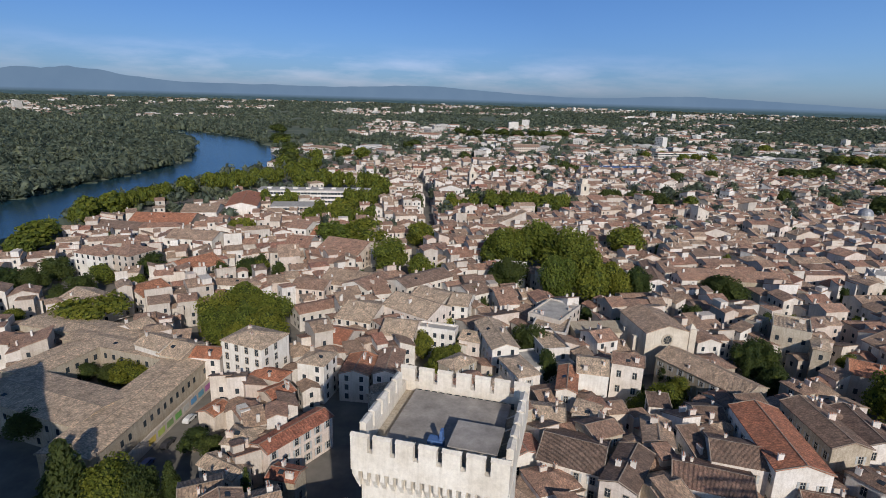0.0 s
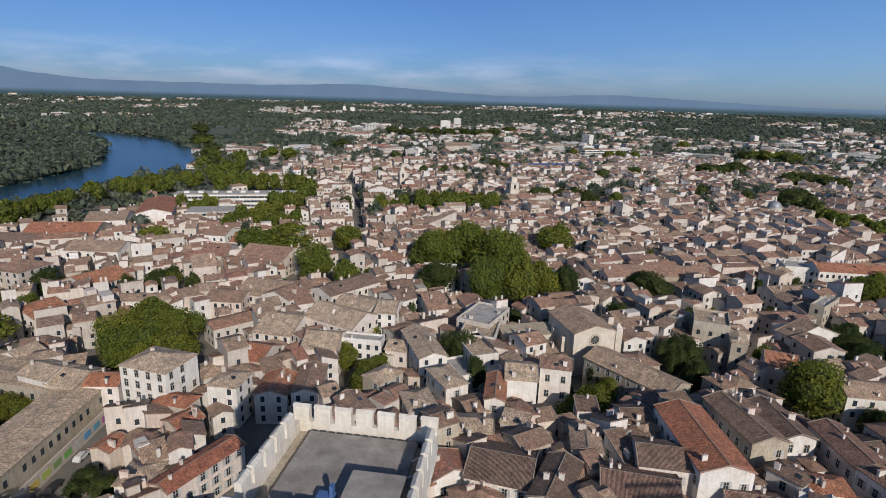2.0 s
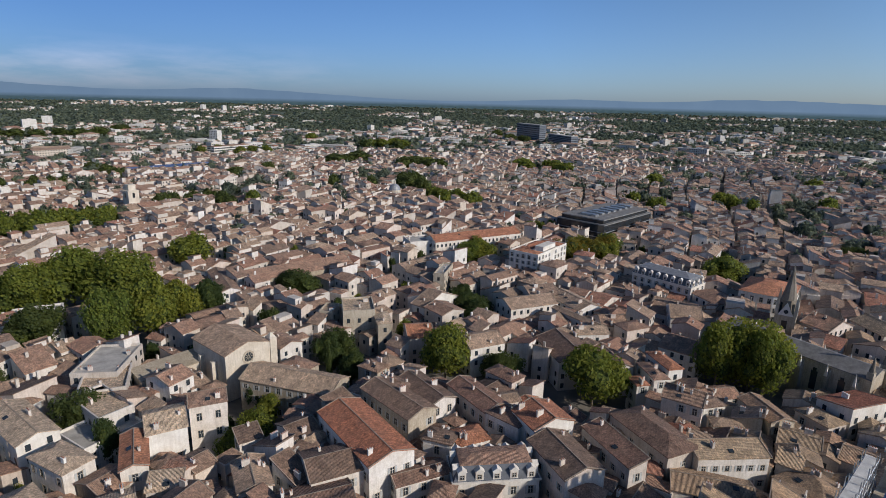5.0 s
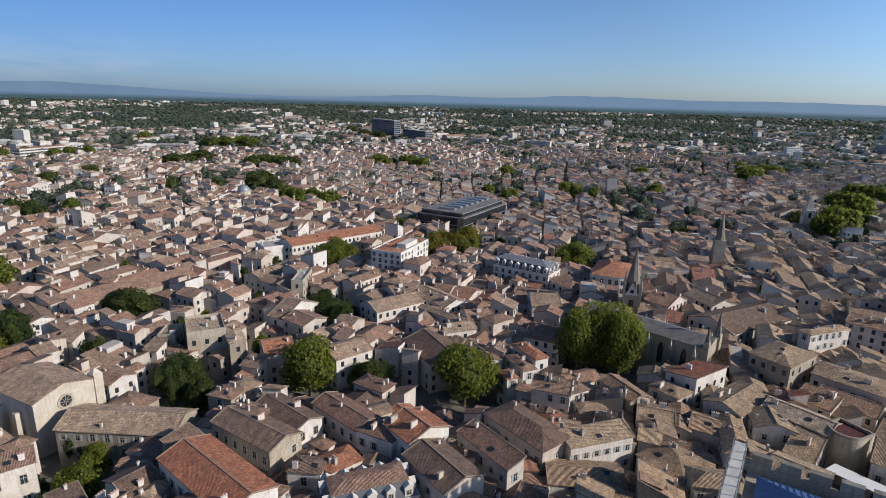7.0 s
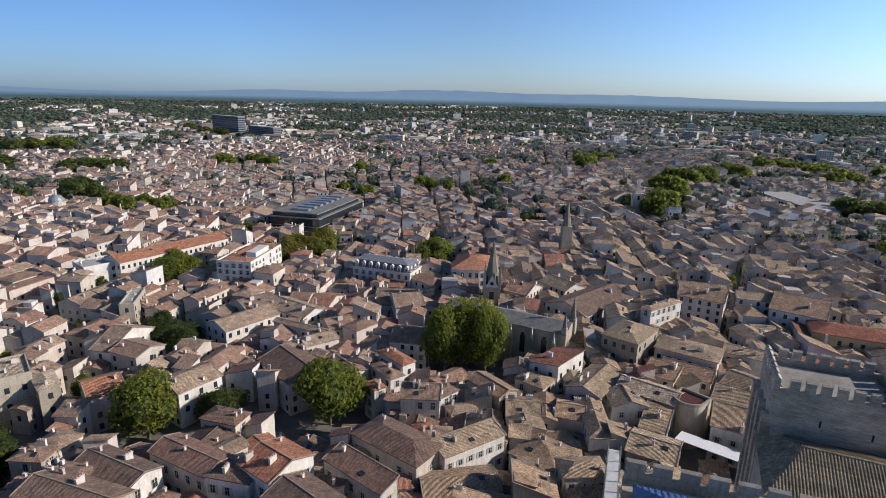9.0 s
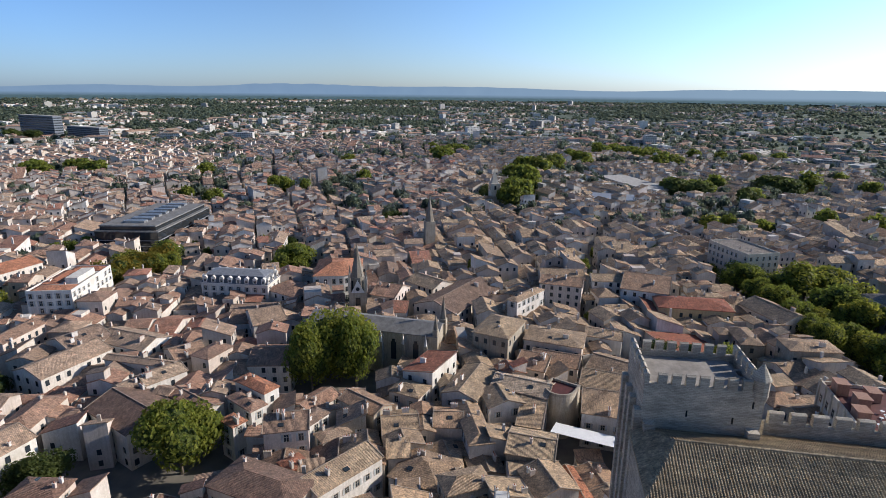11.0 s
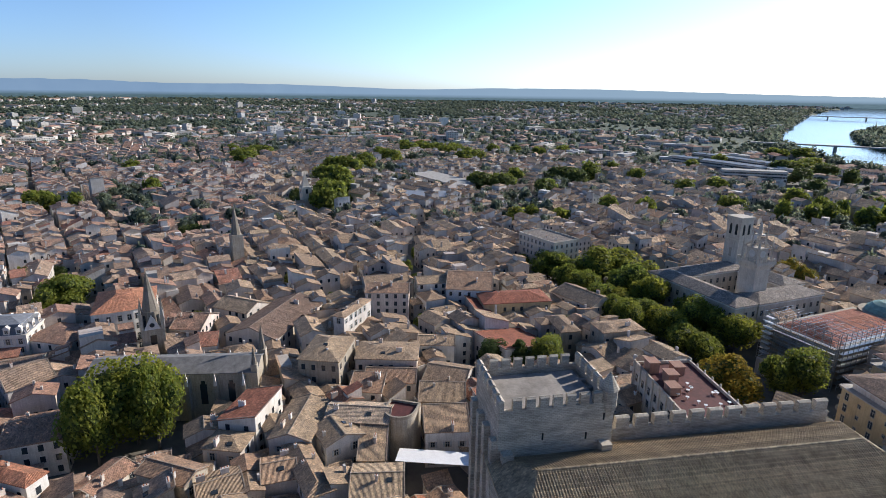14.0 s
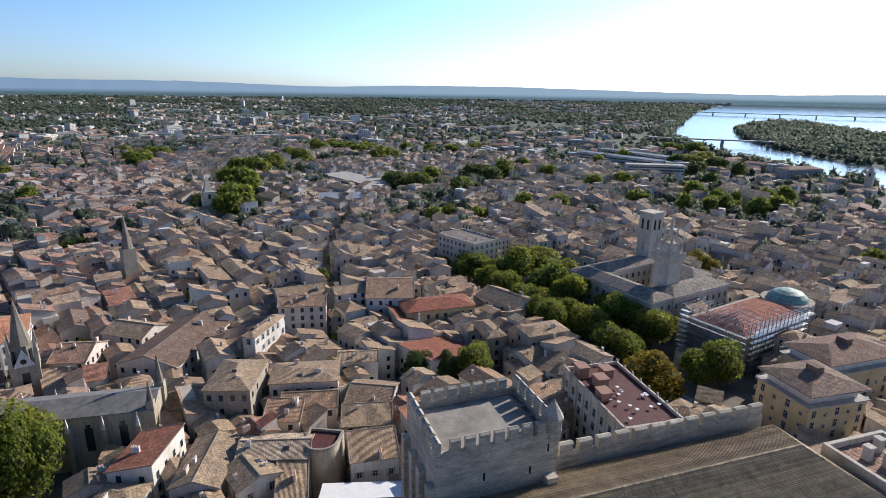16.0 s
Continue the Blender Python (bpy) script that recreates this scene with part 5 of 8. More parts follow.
def south_tower():
    t = thing("tower", pose(120.4, -7.4, 0, 0, 0, -4), "square grey stone castle tower with battlements and corner turret", "castle tower")
    w, d = 12.4, 17.0
    s = Solid()
    s.box(-w / 2 + .03, -d / 2 + .03, -1, w / 2 - .03, d / 2 - .03, 44.6)
    part("shaft", s, [M_ASHLAR], t)
    s = Solid()
    s.box(-w / 2 + 1.5, -d / 2 + 1.6, 44.6, w / 2 - 1.2, d / 2 - 1.4, 45.3)
    part("deck", s, [M_DECK], t, "worn grey concrete deck")
    for i in range(3):
        s = Solid()
        s.box(-3.2 + 2.4 * i, -d / 2 + .7, 44.7, -2.7 + 2.4 * i, -d / 2 + 1.7, 45.4)
        part("step_slab", s, [M_DECK], t)
    crenellated(t, w, d, 44.6, 47.8, M_ASHLAR, (6, 9), 0.7, 0.7)
    s = Solid()
    s.taper(0, 0, 42.4, 45.2, 0.5, 1.25, 10)
    s.taper(0, 0, 45.2, 47.9, 1.25, 1.25, 10)
    tur = part("turret", s, [M_ASHLAR], t, m=pose(-w / 2 + .7, -d / 2 + .7, 0))
    s = Solid()
    s.taper(0, 0, 47.9, 50.4, 1.45, 0.05, 10)
    part("turret_roof", s, [M_ASHLAR], tur, "pointed stone roof")
    # wall strips down the side that looks to the town
    for y in (-d / 2 + 1.2, d / 2 - 1.2):
        s = Solid()
        s.box(-w / 2 - 1.3, y - .8, -1, -w / 2 - .002, y + .8, 40)
        part("buttress", s, [M_ASHLAR], t)
    for x in (-w / 2 + .8, -1.6, 1.6, w / 2 - .8):
        s = Solid()
        s.box(x - .7, d / 2 + .002 - .03, -1, x + .7, d / 2 + .9, 41.5)
        part("buttress", s, [M_ASHLAR], t)
    for x, y, z in ((-w / 2, 2, 41), (-w / 2, -4.5, 40.5), (-w / 2, -7, 43.3)):
        s = Solid()
        s.box(x - .04, y - .12, z, x + .2, y + .12, z + 1.1)
        part("arrow_slit", s, [M_DARK], t)
    claim(120.4, -7.4, 14, 22, -4, 47)


def great_chapel():
    t = thing("chapel", pose(106.3, -26.0, 0, 0, 0, 84.6), "long stone chapel under a lichen-grown tile roof", "chapel")
    w, d, h, end = 58.0, 16.6, 37.8, 5.2
    s = Solid()
    wall_solid(s, w, d, h, "flat", 0, 0)
    part("wall", s, [M_ASHLAR], t)
    tanp = math.tan(radians(20))
    X, Y = w / 2 + .5, d / 2 + .5
    z0, rise = h - .5 * tanp, Y * tanp
    s = Solid()
    p = [(-X, -Y, z0), (X, -Y, z0), (X, Y, z0), (-X, Y, z0), (-X + end, 0, z0 + rise), (X - end, 0, z0 + rise)]
    p += [(x, y, z - .3) for x, y, z in p[:4]]
    s.shared(p, [(0, 1, 5, 4), (1, 2, 5), (2, 3, 4, 5), (3, 0, 4), (6, 7, 1, 0), (7, 8, 2, 1), (8, 9, 3, 2), (9, 6, 0, 3), (9, 8, 7, 6)])
    part("roof", s, [M_OLDTILE], t)
    # covering tiles run down the long slopes, one bead a row
    me = {}
    step = 0.40
    n = int(2 * X / step)
    for side in (-1, 1):
        for i in range(n):
            x = -X + .1 + i * step + step / 2
            reach = min(Y, (X - abs(x)) * Y / end) - 0.05
            if reach < .6:
                continue
            key = round(reach, 1)
            if key not in me:
                r = Solid()
                q_ = []
                for q, z in ((0.0, 0.0), (key, key * tanp)):
                    for a in (0, 60, 120, 180):
                        q_.append((0.12 * math.cos(radians(a)), q, z + 0.12 * math.sin(radians(a))))
                r.shared(q_, [(0, 4, 5, 1), (1, 5, 6, 2), (2, 6, 7, 3), (0, 1, 2, 3), (7, 6, 5, 4)])
                me[key] = r.mesh("cover_tile", [M_OLDTILE])
            m = Matrix.Translation((x, side * Y, z0)) @ pose(0, 0, 0, 0, 0, 0 if side < 0 else 180)
            part("cover_tile", me[key], None, t, m=m)
    s = Solid()
    s.beam((-X + end, 0, z0 + rise + .02), (X - end, 0, z0 + rise + .02), 0.18, n=6)
    part("ridge", s, [M_OLDTILE], t)
    claim(106.3, -26.0, w, d, 84.6, 38)
    # battlemented wall walk along the far eaves
    p = thing("battlement", pose(115.4, -36.0, 0, 0, 0, 84.6), "stone wall walk with battlements beside the chapel roof", "battlement")
    s = Solid()
    s.box(-18.5, -0.5, 20, 18.5, 0.5, 39.3)
    part("wall", s, [M_ASHLAR], p)
    bm = merlon_mesh(2.1, 0.9, 1.9).mesh("merlon", [M_ASHLAR])
    for i in range(12):
        part("merlon", bm, None, p, m=pose(-17.2 + i * 3.1, 0, 39.3))
    claim(115.4, -36.0, 37, 1.4, 84.6, 39)


def west_block():
    t = thing("palace_wing", pose(96.5, -62.0, -1.2, 0, 0, -6), "stone palace wing with terrace and low parapets", "palace wing")
    s = Solid()
    s.box(-8, -6, -1, 8, 6, 38.6)
    part("wall", s, [M_ASHLAR], t)
    s = Solid()
    s.box(-7.4, -5.4, 38.6, 7.4, 5.4, 38.9)
    part("terrace", s, [M_TILE], t)
    for a in ((-8, -6, 8, -5.4), (-8, 5.4, 8, 6), (-8, -5.4, -7.4, 5.4), (7.4, -5.4, 8, 5.4)):
        s = Solid()
        s.box(a[0], a[1], 38.6, a[2], a[3], 39.9)
        part("parapet", s, [M_TOWER], t)
    for x, y in ((2, 1), (4.2, 2.0), (5.2, -1.5), (0, -2)):
        s = Solid()
        s.box(x - .5, y - .5, 38.9, x + .5, y + .5, 40.9)
        s.box(x - .65, y - .65, 40.9, x + .65, y + .65, 41.15)
        part("chimney", s, [M_TOWER], t)
    claim(96.5, -62.0, 17, 13, -6, 39)


def works_wing():
    """Palace wing under repair: blue sheeting on the roof, scaffold, battlements."""
    t = thing("palace_wing", pose(77.3, 10.2, 0, 0, 0, -90), "battlemented stone wing with blue sheeted roof under repair", "palace wing")
    s = Solid()
    s.box(-12, -7, -1, 12, 7, 47.2)
    part("wall", s, [M_STONE], t)
    s = Solid()
    roof_solid(s, 15.0, 11.0, 48.0, "hip", 24, 0.1, 0)
    rf = part("sheeted_roof", s, [M_BLUE], t, "ribbed blue roof sheets", m=pose(-3.4, -0.9, 0))
    for i in range(24):
        b = Solid()
        x = -7.2 + i * .62
        k = max(0.2, min(5.6, 7.55 - abs(x)))
        b.beam((x, 5.6, 48.05), (x, 5.6 - k, 48.05 + k * .445), .045)
        part("rib", b, [M_BLUE], rf)
    s = Solid()
    s.box(-11.9, 6.4, 47.2, 11.9, 7.0, 48.1)
    part("parapet", s, [M_STONE], t)
    bm = merlon_mesh(1.9, 0.6, 1.5).mesh("merlon", [M_STONE])
    for i in range(9):
        part("merlon", bm, None, t, m=pose(-10.8 + i * 2.7, 6.7, 48.1))
    claim(77.3, 10.2, 26, 16, -90, 46)
    sc = thing("scaffold", pose(77.3, 10.2, 0, 0, 0, -90), "tubular steel scaffold with boards beside a palace wing", "scaffold")
    for i in range(8):
        for x in (-12.5, -13.8):
            s = Solid()
            s.beam((x, -4.6 + i * 1.7, 0), (x, -4.6 + i * 1.7, 51.0 - .5 * (i % 2)), .06, n=5)
            part("pole", s, [M_METAL], sc)
    for k in range(6):
        z = 39.8 + 1.95 * k
        for x in (-12.5, -13.8):
            s = Solid()
            s.beam((x, -5.0, z), (x, 7.8, z), .05, n=5)
            part("ledger", s, [M_TUBE], sc)
        s = Solid()
        s.box(-13.7, -4.8, z + .06, -12.6, 7.6, z + .12)
        part("board", s, [M_FRAME], sc)


south_tower()
great_chapel()
west_block()
works_wing()


def shade_mass():
    """Unseen high mass added beside the palace; casts the shade over convent and street."""
    t = thing("terrace", pose(-92, 35.5, 0, 0, 0, -53), "high stone garden terrace beside the palace", "terrace")
    s = Solid()
    s.box(-30, -20, -1, 30, 20, 45)
    part("mass_wall", s, [M_ASHLAR], t)
    for y in (-19.6, 19.6):
        s = Solid()
        s.box(-30, y - .4, 45, 30, y + .4, 46)
        part("parapet", s, [M_ASHLAR], t)


shade_mass()


# ---------------------------------------------------------------- churches
def rose_church():
    t = thing("church", pose(70.8, 175.5, 0, 0, 0, 8), "pale stone church with a round rose window in its gable", "church")
    w, d, h = 14.6, 19.0, 14.8
    s = Solid()
    rise = roof_solid(s, d, w, h, "gable", 17, 0.4, 0)
    part("roof", s, [M_TILE], t, m=pose(0, 0, 0, 0, 0, 90))
    s = Solid()
    wall_solid(s, d, w, h - .02, "gable", rise - .2, 0)
    part("wall", s, [M_TOWER], t, m=pose(0, 0, 0, 0, 0, 90))
    s = Solid()
    for i in range(20):
        a0, a1 = i * math.pi / 10, (i + 1) * math.pi / 10
        p = [(r * math.cos(a), y, 12.0 + r * math.sin(a)) for y in (-d / 2 - .25, -d / 2 - .005) for a in (a0, a1) for r in (1.45, 2.0)]
        s.shared(p, [(0, 2, 3, 1), (4, 5, 7, 6), (1, 3, 7, 5), (0, 4, 6, 2)])
    rose = part("rose_window", s, [M_STONE], t)
    s = Solid()
    s.shared([(1.45 * math.cos(i * math.pi / 10), -d / 2 - .06, 12.0 + 1.45 * math.sin(i * math.pi / 10)) for i in range(20)], [tuple(range(20))])
    part("pane", s, [M_GLASS], rose)
    for i in range(8):
        b = Solid()
        a = i * math.pi / 4
        b.beam((.25 * math.cos(a), -d / 2 - .12, 12 + .25 * math.sin(a)), (1.5 * math.cos(a), -d / 2 - .12, 12 + 1.5 * math.sin(a)), .07)
        part("spoke", b, [M_STONE], rose)
    for x in (w / 2 + 1.0,):
        s = Solid()
        s.box(x - 1.0, -d / 2 - .4, -1, x + 1.3, -d / 2 + 2.4, 15.5)
        s.taper(x + .15, -d / 2 + 1.0, 15.5, 17.0, 1.6, .1, 4, 0, math.pi / 4)
        part("corner_tower", s, [M_TOWER], t)
    for y in (-4, 3):
        for x in (-1, 1):
            s = Solid()
            s.box(min(x * w / 2, x * (w / 2 + 1.6)), y - .6, -1, max(x * w / 2, x * (w / 2 + 1.6)), y + .6, 11.5)
            part("buttress", s, [M_TOWER], t)
    claim(70.8, 175.5, w + 2, d, 8, 15)
    s = Solid()
    rise = roof_solid(s, 24, 7, 9.5, "shed", 10, .3, 0)
    part("aisle_roof", s, [M_STONE], t, m=pose(-13.5, 6.5, 0, 0, 0, 0))
    s = Solid()
    wall_solid(s, 24, 7, 9.48, "shed", rise - .2, 0)
    part("aisle", s, [M_TOWER], t, m=pose(-13.5, 6.5, 0, 0, 0, 0))
    claim(70.8 - 14.3, 175.5 + 4.6, 22, 7, 8, 10)


def spire_on(parent, x, y, z0, z1, r, mat, n=8, knobs=9):
    s = Solid()
    s.taper(x, y, z0, z1, r, 0.04, n)
    sp = part("spire", s, [mat], parent)
    bud = Solid()
    bud.taper(0, 0, -.16, .16, .16, .05, 4)
    me = bud.mesh("crocket", [mat])
    for i in range(4 if knobs else 0):
        a = math.pi / 4 + i * math.pi / 2
        for k in range(1, knobs):
            f = k / knobs
            rr = r * (1 - f) + .07
            part("crocket", me, None, sp, m=pose(x + rr * math.cos(a), y + rr * math.sin(a), z0 + (z1 - z0) * f))
    return sp


def spire_church():
    t = thing("church", pose(206.5, 60.5, 0, 0, 0, 80), "gothic stone church with crocketed spire and grey nave roof", "church")
    L, wd, h = 44.0, 11.5, 14.5
    s = Solid()
    rise = roof_solid(s, L, wd, h, "gable", 19, .4, 0)
    part("nave_roof", s, [M_NAVE], t, "grey stone-slab roof")
    s = Solid()
    wall_solid(s, L, wd, h - .02, "gable", rise - .2, 0)
    part("nave_wall", s, [M_STONE], t)
    claim(206.5, 60.5, L, wd + 2, 80, 15)
    for i in range(6):
        x = -L / 2 + 3 + i * 7.4
        for side in (-1, 1):
            s = Solid()
            y0, y1 = side * wd / 2, side * (wd / 2 + 1.8)
            s.box(x - .5, min(y0, y1), -1, x + .5, max(y0, y1), 11.4)
            s.shared([(x - .5, y0, 11.4), (x + .5, y0, 11.4), (x + .5, y1, 11.4), (x - .5, y1, 11.4), (x - .5, y0, 13.6), (x + .5, y0, 13.6)],
                     [(0, 1, 5, 4), (2, 3, 4, 5), (1, 2, 5), (3, 0, 4)])
            part("buttress", s, [M_STONE], t)
            s = Solid()
            ym = (y0 + y1) / 2 + side * .75
            s.taper(x, ym, 11.4, 15.2, .62, .05, 4, 0, math.pi / 4)
            part("gablet", s, [M_WHITE], t)
    for i in range(5):
        x = -L / 2 + 6.7 + i * 7.4
        for side in (-1, 1):
            w_ = Solid()
            w_.extrude([(x - .9, side * (wd / 2 + .03)), (x + .9, side * (wd / 2 + .03)), (x + .9, side * (wd / 2 + .06)), (x - .9, side * (wd / 2 + .06))], 5, 11)
            w_.extrude([(x - .5, side * (wd / 2 + .03)), (x + .5, side * (wd / 2 + .03)), (x + .5, side * (wd / 2 + .06)), (x - .5, side * (wd / 2 + .06))], 11, 12)
            part("window", w_, [M_GLASS], t)
    # pinnacles at the west front
    for x, y, top, r in ((-L / 2 + .4, wd / 2 - .6, 21.5, .8), (-L / 2 + .4, -wd / 2 + 1.5, 24.0, 1.1)):
        s = Solid()
        s.box(x - r, y - r, -1, x + r, y + r, 16.5)
        part("pinnacle_base", s, [M_STONE], t)
        spire_on(t, x, y, 16.5, top, r, M_SPIRE, 8, 6)
    # bell tower with its crocketed spire
    b = thing("bell_tower", pose(236.3, 73.5, 0, 0, 0, 12), "gothic bell tower with tall crocketed stone spire", "bell tower")
    s = Solid()
    s.box(-3.4, -3.4, -1, 3.4, 3.4, 14.5)
    part("tower_base", s, [M_STONE], b)
    s = Solid()
    s.taper(0, 0, 14.5, 20.0, 3.0, 2.8, 8, 0, math.pi / 8)
    part("belfry", s, [M_SPIRE], b)
    for i in range(8):
        a = i * math.pi / 4
        w_ = Solid()
        w_.box(-.42, -2.86, 15, .42, -2.5, 18.8)
        part("opening", w_, [M_DARK], b, m=pose(0, 0, 0, 0, 0, math.degrees(a)))
    spire_on(b, 0, 0, 20.0, 33.0, 2.5, M_SPIRE, 8, 12)
    for turn in range(4):
        # a steep gable with tracery over each face
        s = Solid()
        s.shared([(-2.4, -3.6, 14.5), (2.4, -3.6, 14.5), (0, -3.6, 19.4), (-2.4, -3.2, 14.5), (2.4, -3.2, 14.5), (0, -3.2, 19.4)], [(0, 1, 2), (5, 4, 3), (1, 4, 5, 2), (3, 0, 2, 5), (0, 3, 4, 1)])
        g_ = part("gable", s, [M_WHITE], b, m=pose(0, 0, 0, 0, 0, 90 * turn))
        s = Solid()
        s.taper(0, 0, 0, .06, .75, .75, 12)
        part("rose_opening", s, [M_DARK], g_, m=pose(0, -3.6, 16.0, 90, 0, 0))
        s = Solid()
        s.box(-.9, -3.46, 4, .9, -3.3, 12.5)
        part("belfry_window", s, [M_DARK], b, m=pose(0, 0, 0, 0, 0, 90 * turn))
    for x in (-3, 3):
        for y in (-3, 3):
            s = Solid()
            s.box(x - .5, y - .5, 14.5, x + .5, y + .5, 18.5)
            s.taper(x, y, 18.5, 23.5, .75, .03, 4, 0, math.pi / 4)
            part("pinnacle", s, [M_STONE], b)
    claim(236.3, 73.5, 8, 8, 12, 18)
    # a slimmer spire further into the town
    c = thing("bell_tower", pose(329.2, 55.7, 0, 0, 0, 20), "slim church tower with plain pointed spire", "bell tower")
    s = Solid()
    s.box(-2.6, -2.6, -1, 2.6, 2.6, 21)
    part("tower_base", s, [M_STONE], c)
    spire_on(c, 0, 0, 21, 35.6, 2.4, M_SPIRE, 8, 0)
    claim(329.2, 55.7, 6, 6, 20, 21)


def far_churches():
    for x, y, w, z, top, word, cap in ((22.5, 512, 6.0, 19.5, 26.5, "slim stone church tower with pointed top", 1), (109, 446, 7.5, 21, 25.5, "square pale church tower with stepped top", 0), (385, -560, 6, 20, 27, "distant stone bell tower", 1),
                                      (470, 20, 7, 20, 31, "stone church tower with short spire", 1)):
        t = thing("bell_tower", pose(x, y, 0, 0, 0, 15), word, "bell tower")
        s = Solid()
        s.box(-w / 2, -w / 2, -1, w / 2, w / 2, z)
        part("tower_base", s, [M_TOWER], t)
        s = Solid()
        s.box(-w / 2 - .3, -w / 2 - .3, z, w / 2 + .3, w / 2 + .3, z + .5)
        if cap:
            s.taper(0, 0, z + .5, top, w * .55, .05, 4, 0, math.pi / 4)
        else:
            s.box(-w / 3, -w / 3, z + .5, w / 3, w / 3, top)
        part("top", s, [M_TOWER], t)
        for i in range(4):
            q = Solid()
            q.box(-.8, -w / 2 - .05, z - 4.5, .8, -w / 2 + .1, z - 1.2)
            part("opening", q, [M_DARK], t, m=pose(0, 0, 0, 0, 0, 90 * i))
        claim(x, y, w + 1, w + 1, 15, z)
    house(38, 507, 26, 13, 11, -38, "gable", M_TOWER, M_TILE, label="long stone church nave with tile roof", category="church", gaps=False, chimneys=0)
    t = thing("domed_chapel", pose(301, 397, 0, 0, 0, 0), "chapel with grey dome and lantern above tile roofs", "chapel")
    s = Solid()
    s.taper(0, 0, -1, 12, 5.2, 5.2, 12)
    part("drum", s, [M_TOWER], t)
    s = Solid()
    for i in range(5):
        a0, a1 = i * 18, (i + 1) * 18
        s.taper(0, 0, 12 + 5 * math.sin(radians(a0)), 12 + 5 * math.sin(radians(a1)), 5.0 * math.cos(radians(a0)), 5.0 * math.cos(radians(a1)), 16)
    part("dome", s, [M_LEAD], t)
    s = Solid()
    s.taper(0, 0, 16.8, 19.4, .9, .8, 8)
    s.taper(0, 0, 19.4, 20.6, 1.0, .05, 8)
    part("lantern", s, [M_TOWER], t)
    claim(301, 397, 11, 11, 0, 12)


rose_church()
spire_church()
far_churches()


# ---------------------------------------------------------------- large town buildings
def storey_bands(parent, w, d, z0, n, storey, wall, glass, turns=(0, 1, 2, 3)):
    """Ribbon windows, one band a storey, with mullions."""
    for k in range(n):
        for turn, length, off in ((0, w, d / 2), (1, d, w / 2), (2, w, d / 2), (3, d, w / 2)):
            if turn not in turns:
                continue
            z = z0 + k * storey
            s = Solid()
            s.box(-length / 2 + .4, -off - .04, z, length / 2 - .4, -off + .1, z + storey * .48)
            part("window_band", s, [glass], parent, m=pose(0, 0, 0, 0, 0, 90 * turn))
            s = Solid()
            for i in range(int(length / 2.6)):
                x = -length / 2 + 1.2 + i * 2.6
                s.box(x, -off - .16, z, x + .22, -off - .042, z + storey * .48)
            part("mullions", s, [wall], parent, m=pose(0, 0, 0, 0, 0, 90 * turn))


def school():
    t = thing("school", pose(-102, 443, 0, 0, 0, 5.5), "long white modern school block with ribbon windows", "school")
    s = Solid()
    s.box(-46, -7, -1, 46, 7, 11.0)
    part("wall", s, [M_WHITE], t)
    s = Solid()
    s.box(-46.6, -7.6, 11.0, 46.6, 7.6, 11.5)
    part("roof", s, [M_CONC], t)
    storey_bands(t, 92, 14, 1.6, 3, 3.2, M_WHITE, M_GLASS)
    for i in range(9):
        q = Solid()
        q.box(-40 + i * 10, -2, 11.5, -36.5 + i * 10, 2, 12.6)
        part("roof_unit", q, [M_WHITE], t)
    claim(-102, 443, 95, 17, 5.5, 11)
    t = thing("school", pose(-107, 384, 0, 0, 0, 8), "pale concrete school wing with flat roof", "school")
    s = Solid()
    s.box(-14, -9, -1, 14, 9, 9.6)
    part("wall", s, [M_WHITE], t)
    s = Solid()
    s.box(-14.6, -9.6, 9.6, 14.6, 9.6, 10.1)
    part("roof", s, [M_CONC], t)
    storey_bands(t, 28, 18, 1.5, 3, 3.0, M_WHITE, M_GLASS)
    claim(-107, 384, 30, 20, 8, 10)
    house(-140, 383, 50, 20, 12.5, 104, "gable", M_WALL, M_RED, pitch=14, label="tall hall with broad red tile roof", category="hall", chimneys=0, floors=2)


def convent():
    """Four wings round a planted court, with a long street front."""
    rot = -18
    for x, y, w, d, turn, fl in ((-77.5, 127.5, 50, 12.5, 84, 2), (-96.5, 158.5, 44, 10, -17, 2), (-112.5, 148.5, 24, 11, 72, 2), (-99.5, 127.0, 36, 16, -19, 2), (-117, 170, 44, 11, -14, 2)):
        house(x, y, w, d, 8.8, turn, "gable", M_STONE, M_PALETILE, pitch=6, floors=fl, chimneys=0, label="long convent wing of pale stone with tile roof", category="convent wing", group="convent wings")
    t = thing("garden_wall", pose(-69.8, 128, 0, 0, 0, 84.5), "plastered street wall with faded painted panels", "wall")
    s = Solid()
    s.box(-25, -.3, -1, 25, .3, 3.6)
    part("wall", s, [M_WALL], t)
    cols = [(.55, .42, .10), (.40, .48, .12), (.20, .30, .12), (.16, .36, .10), (.45, .45, .42), (.10, .26, .46), (.12, .30, .42), (.35, .12, .30)]
    for i, c in enumerate(cols):
        q = Solid()
        q.box(-10 + i * 3.8, -.36, .9, -7.2 + i * 3.8, -.302, 2.6)
        part("panel", q, [plain("painted_panel", c, .8, bump=0)], t)
    for x, y, r_, c in ((-66.5, 131, 82, (.75, .75, .74)), (-68.0, 112, 84, (.06, .12, .30)), (-67.0, 120, 84, (.05, .05, .055)), (-63.0, 152, 10, (.05, .05, .05))):
        car(x, y, r_, c)


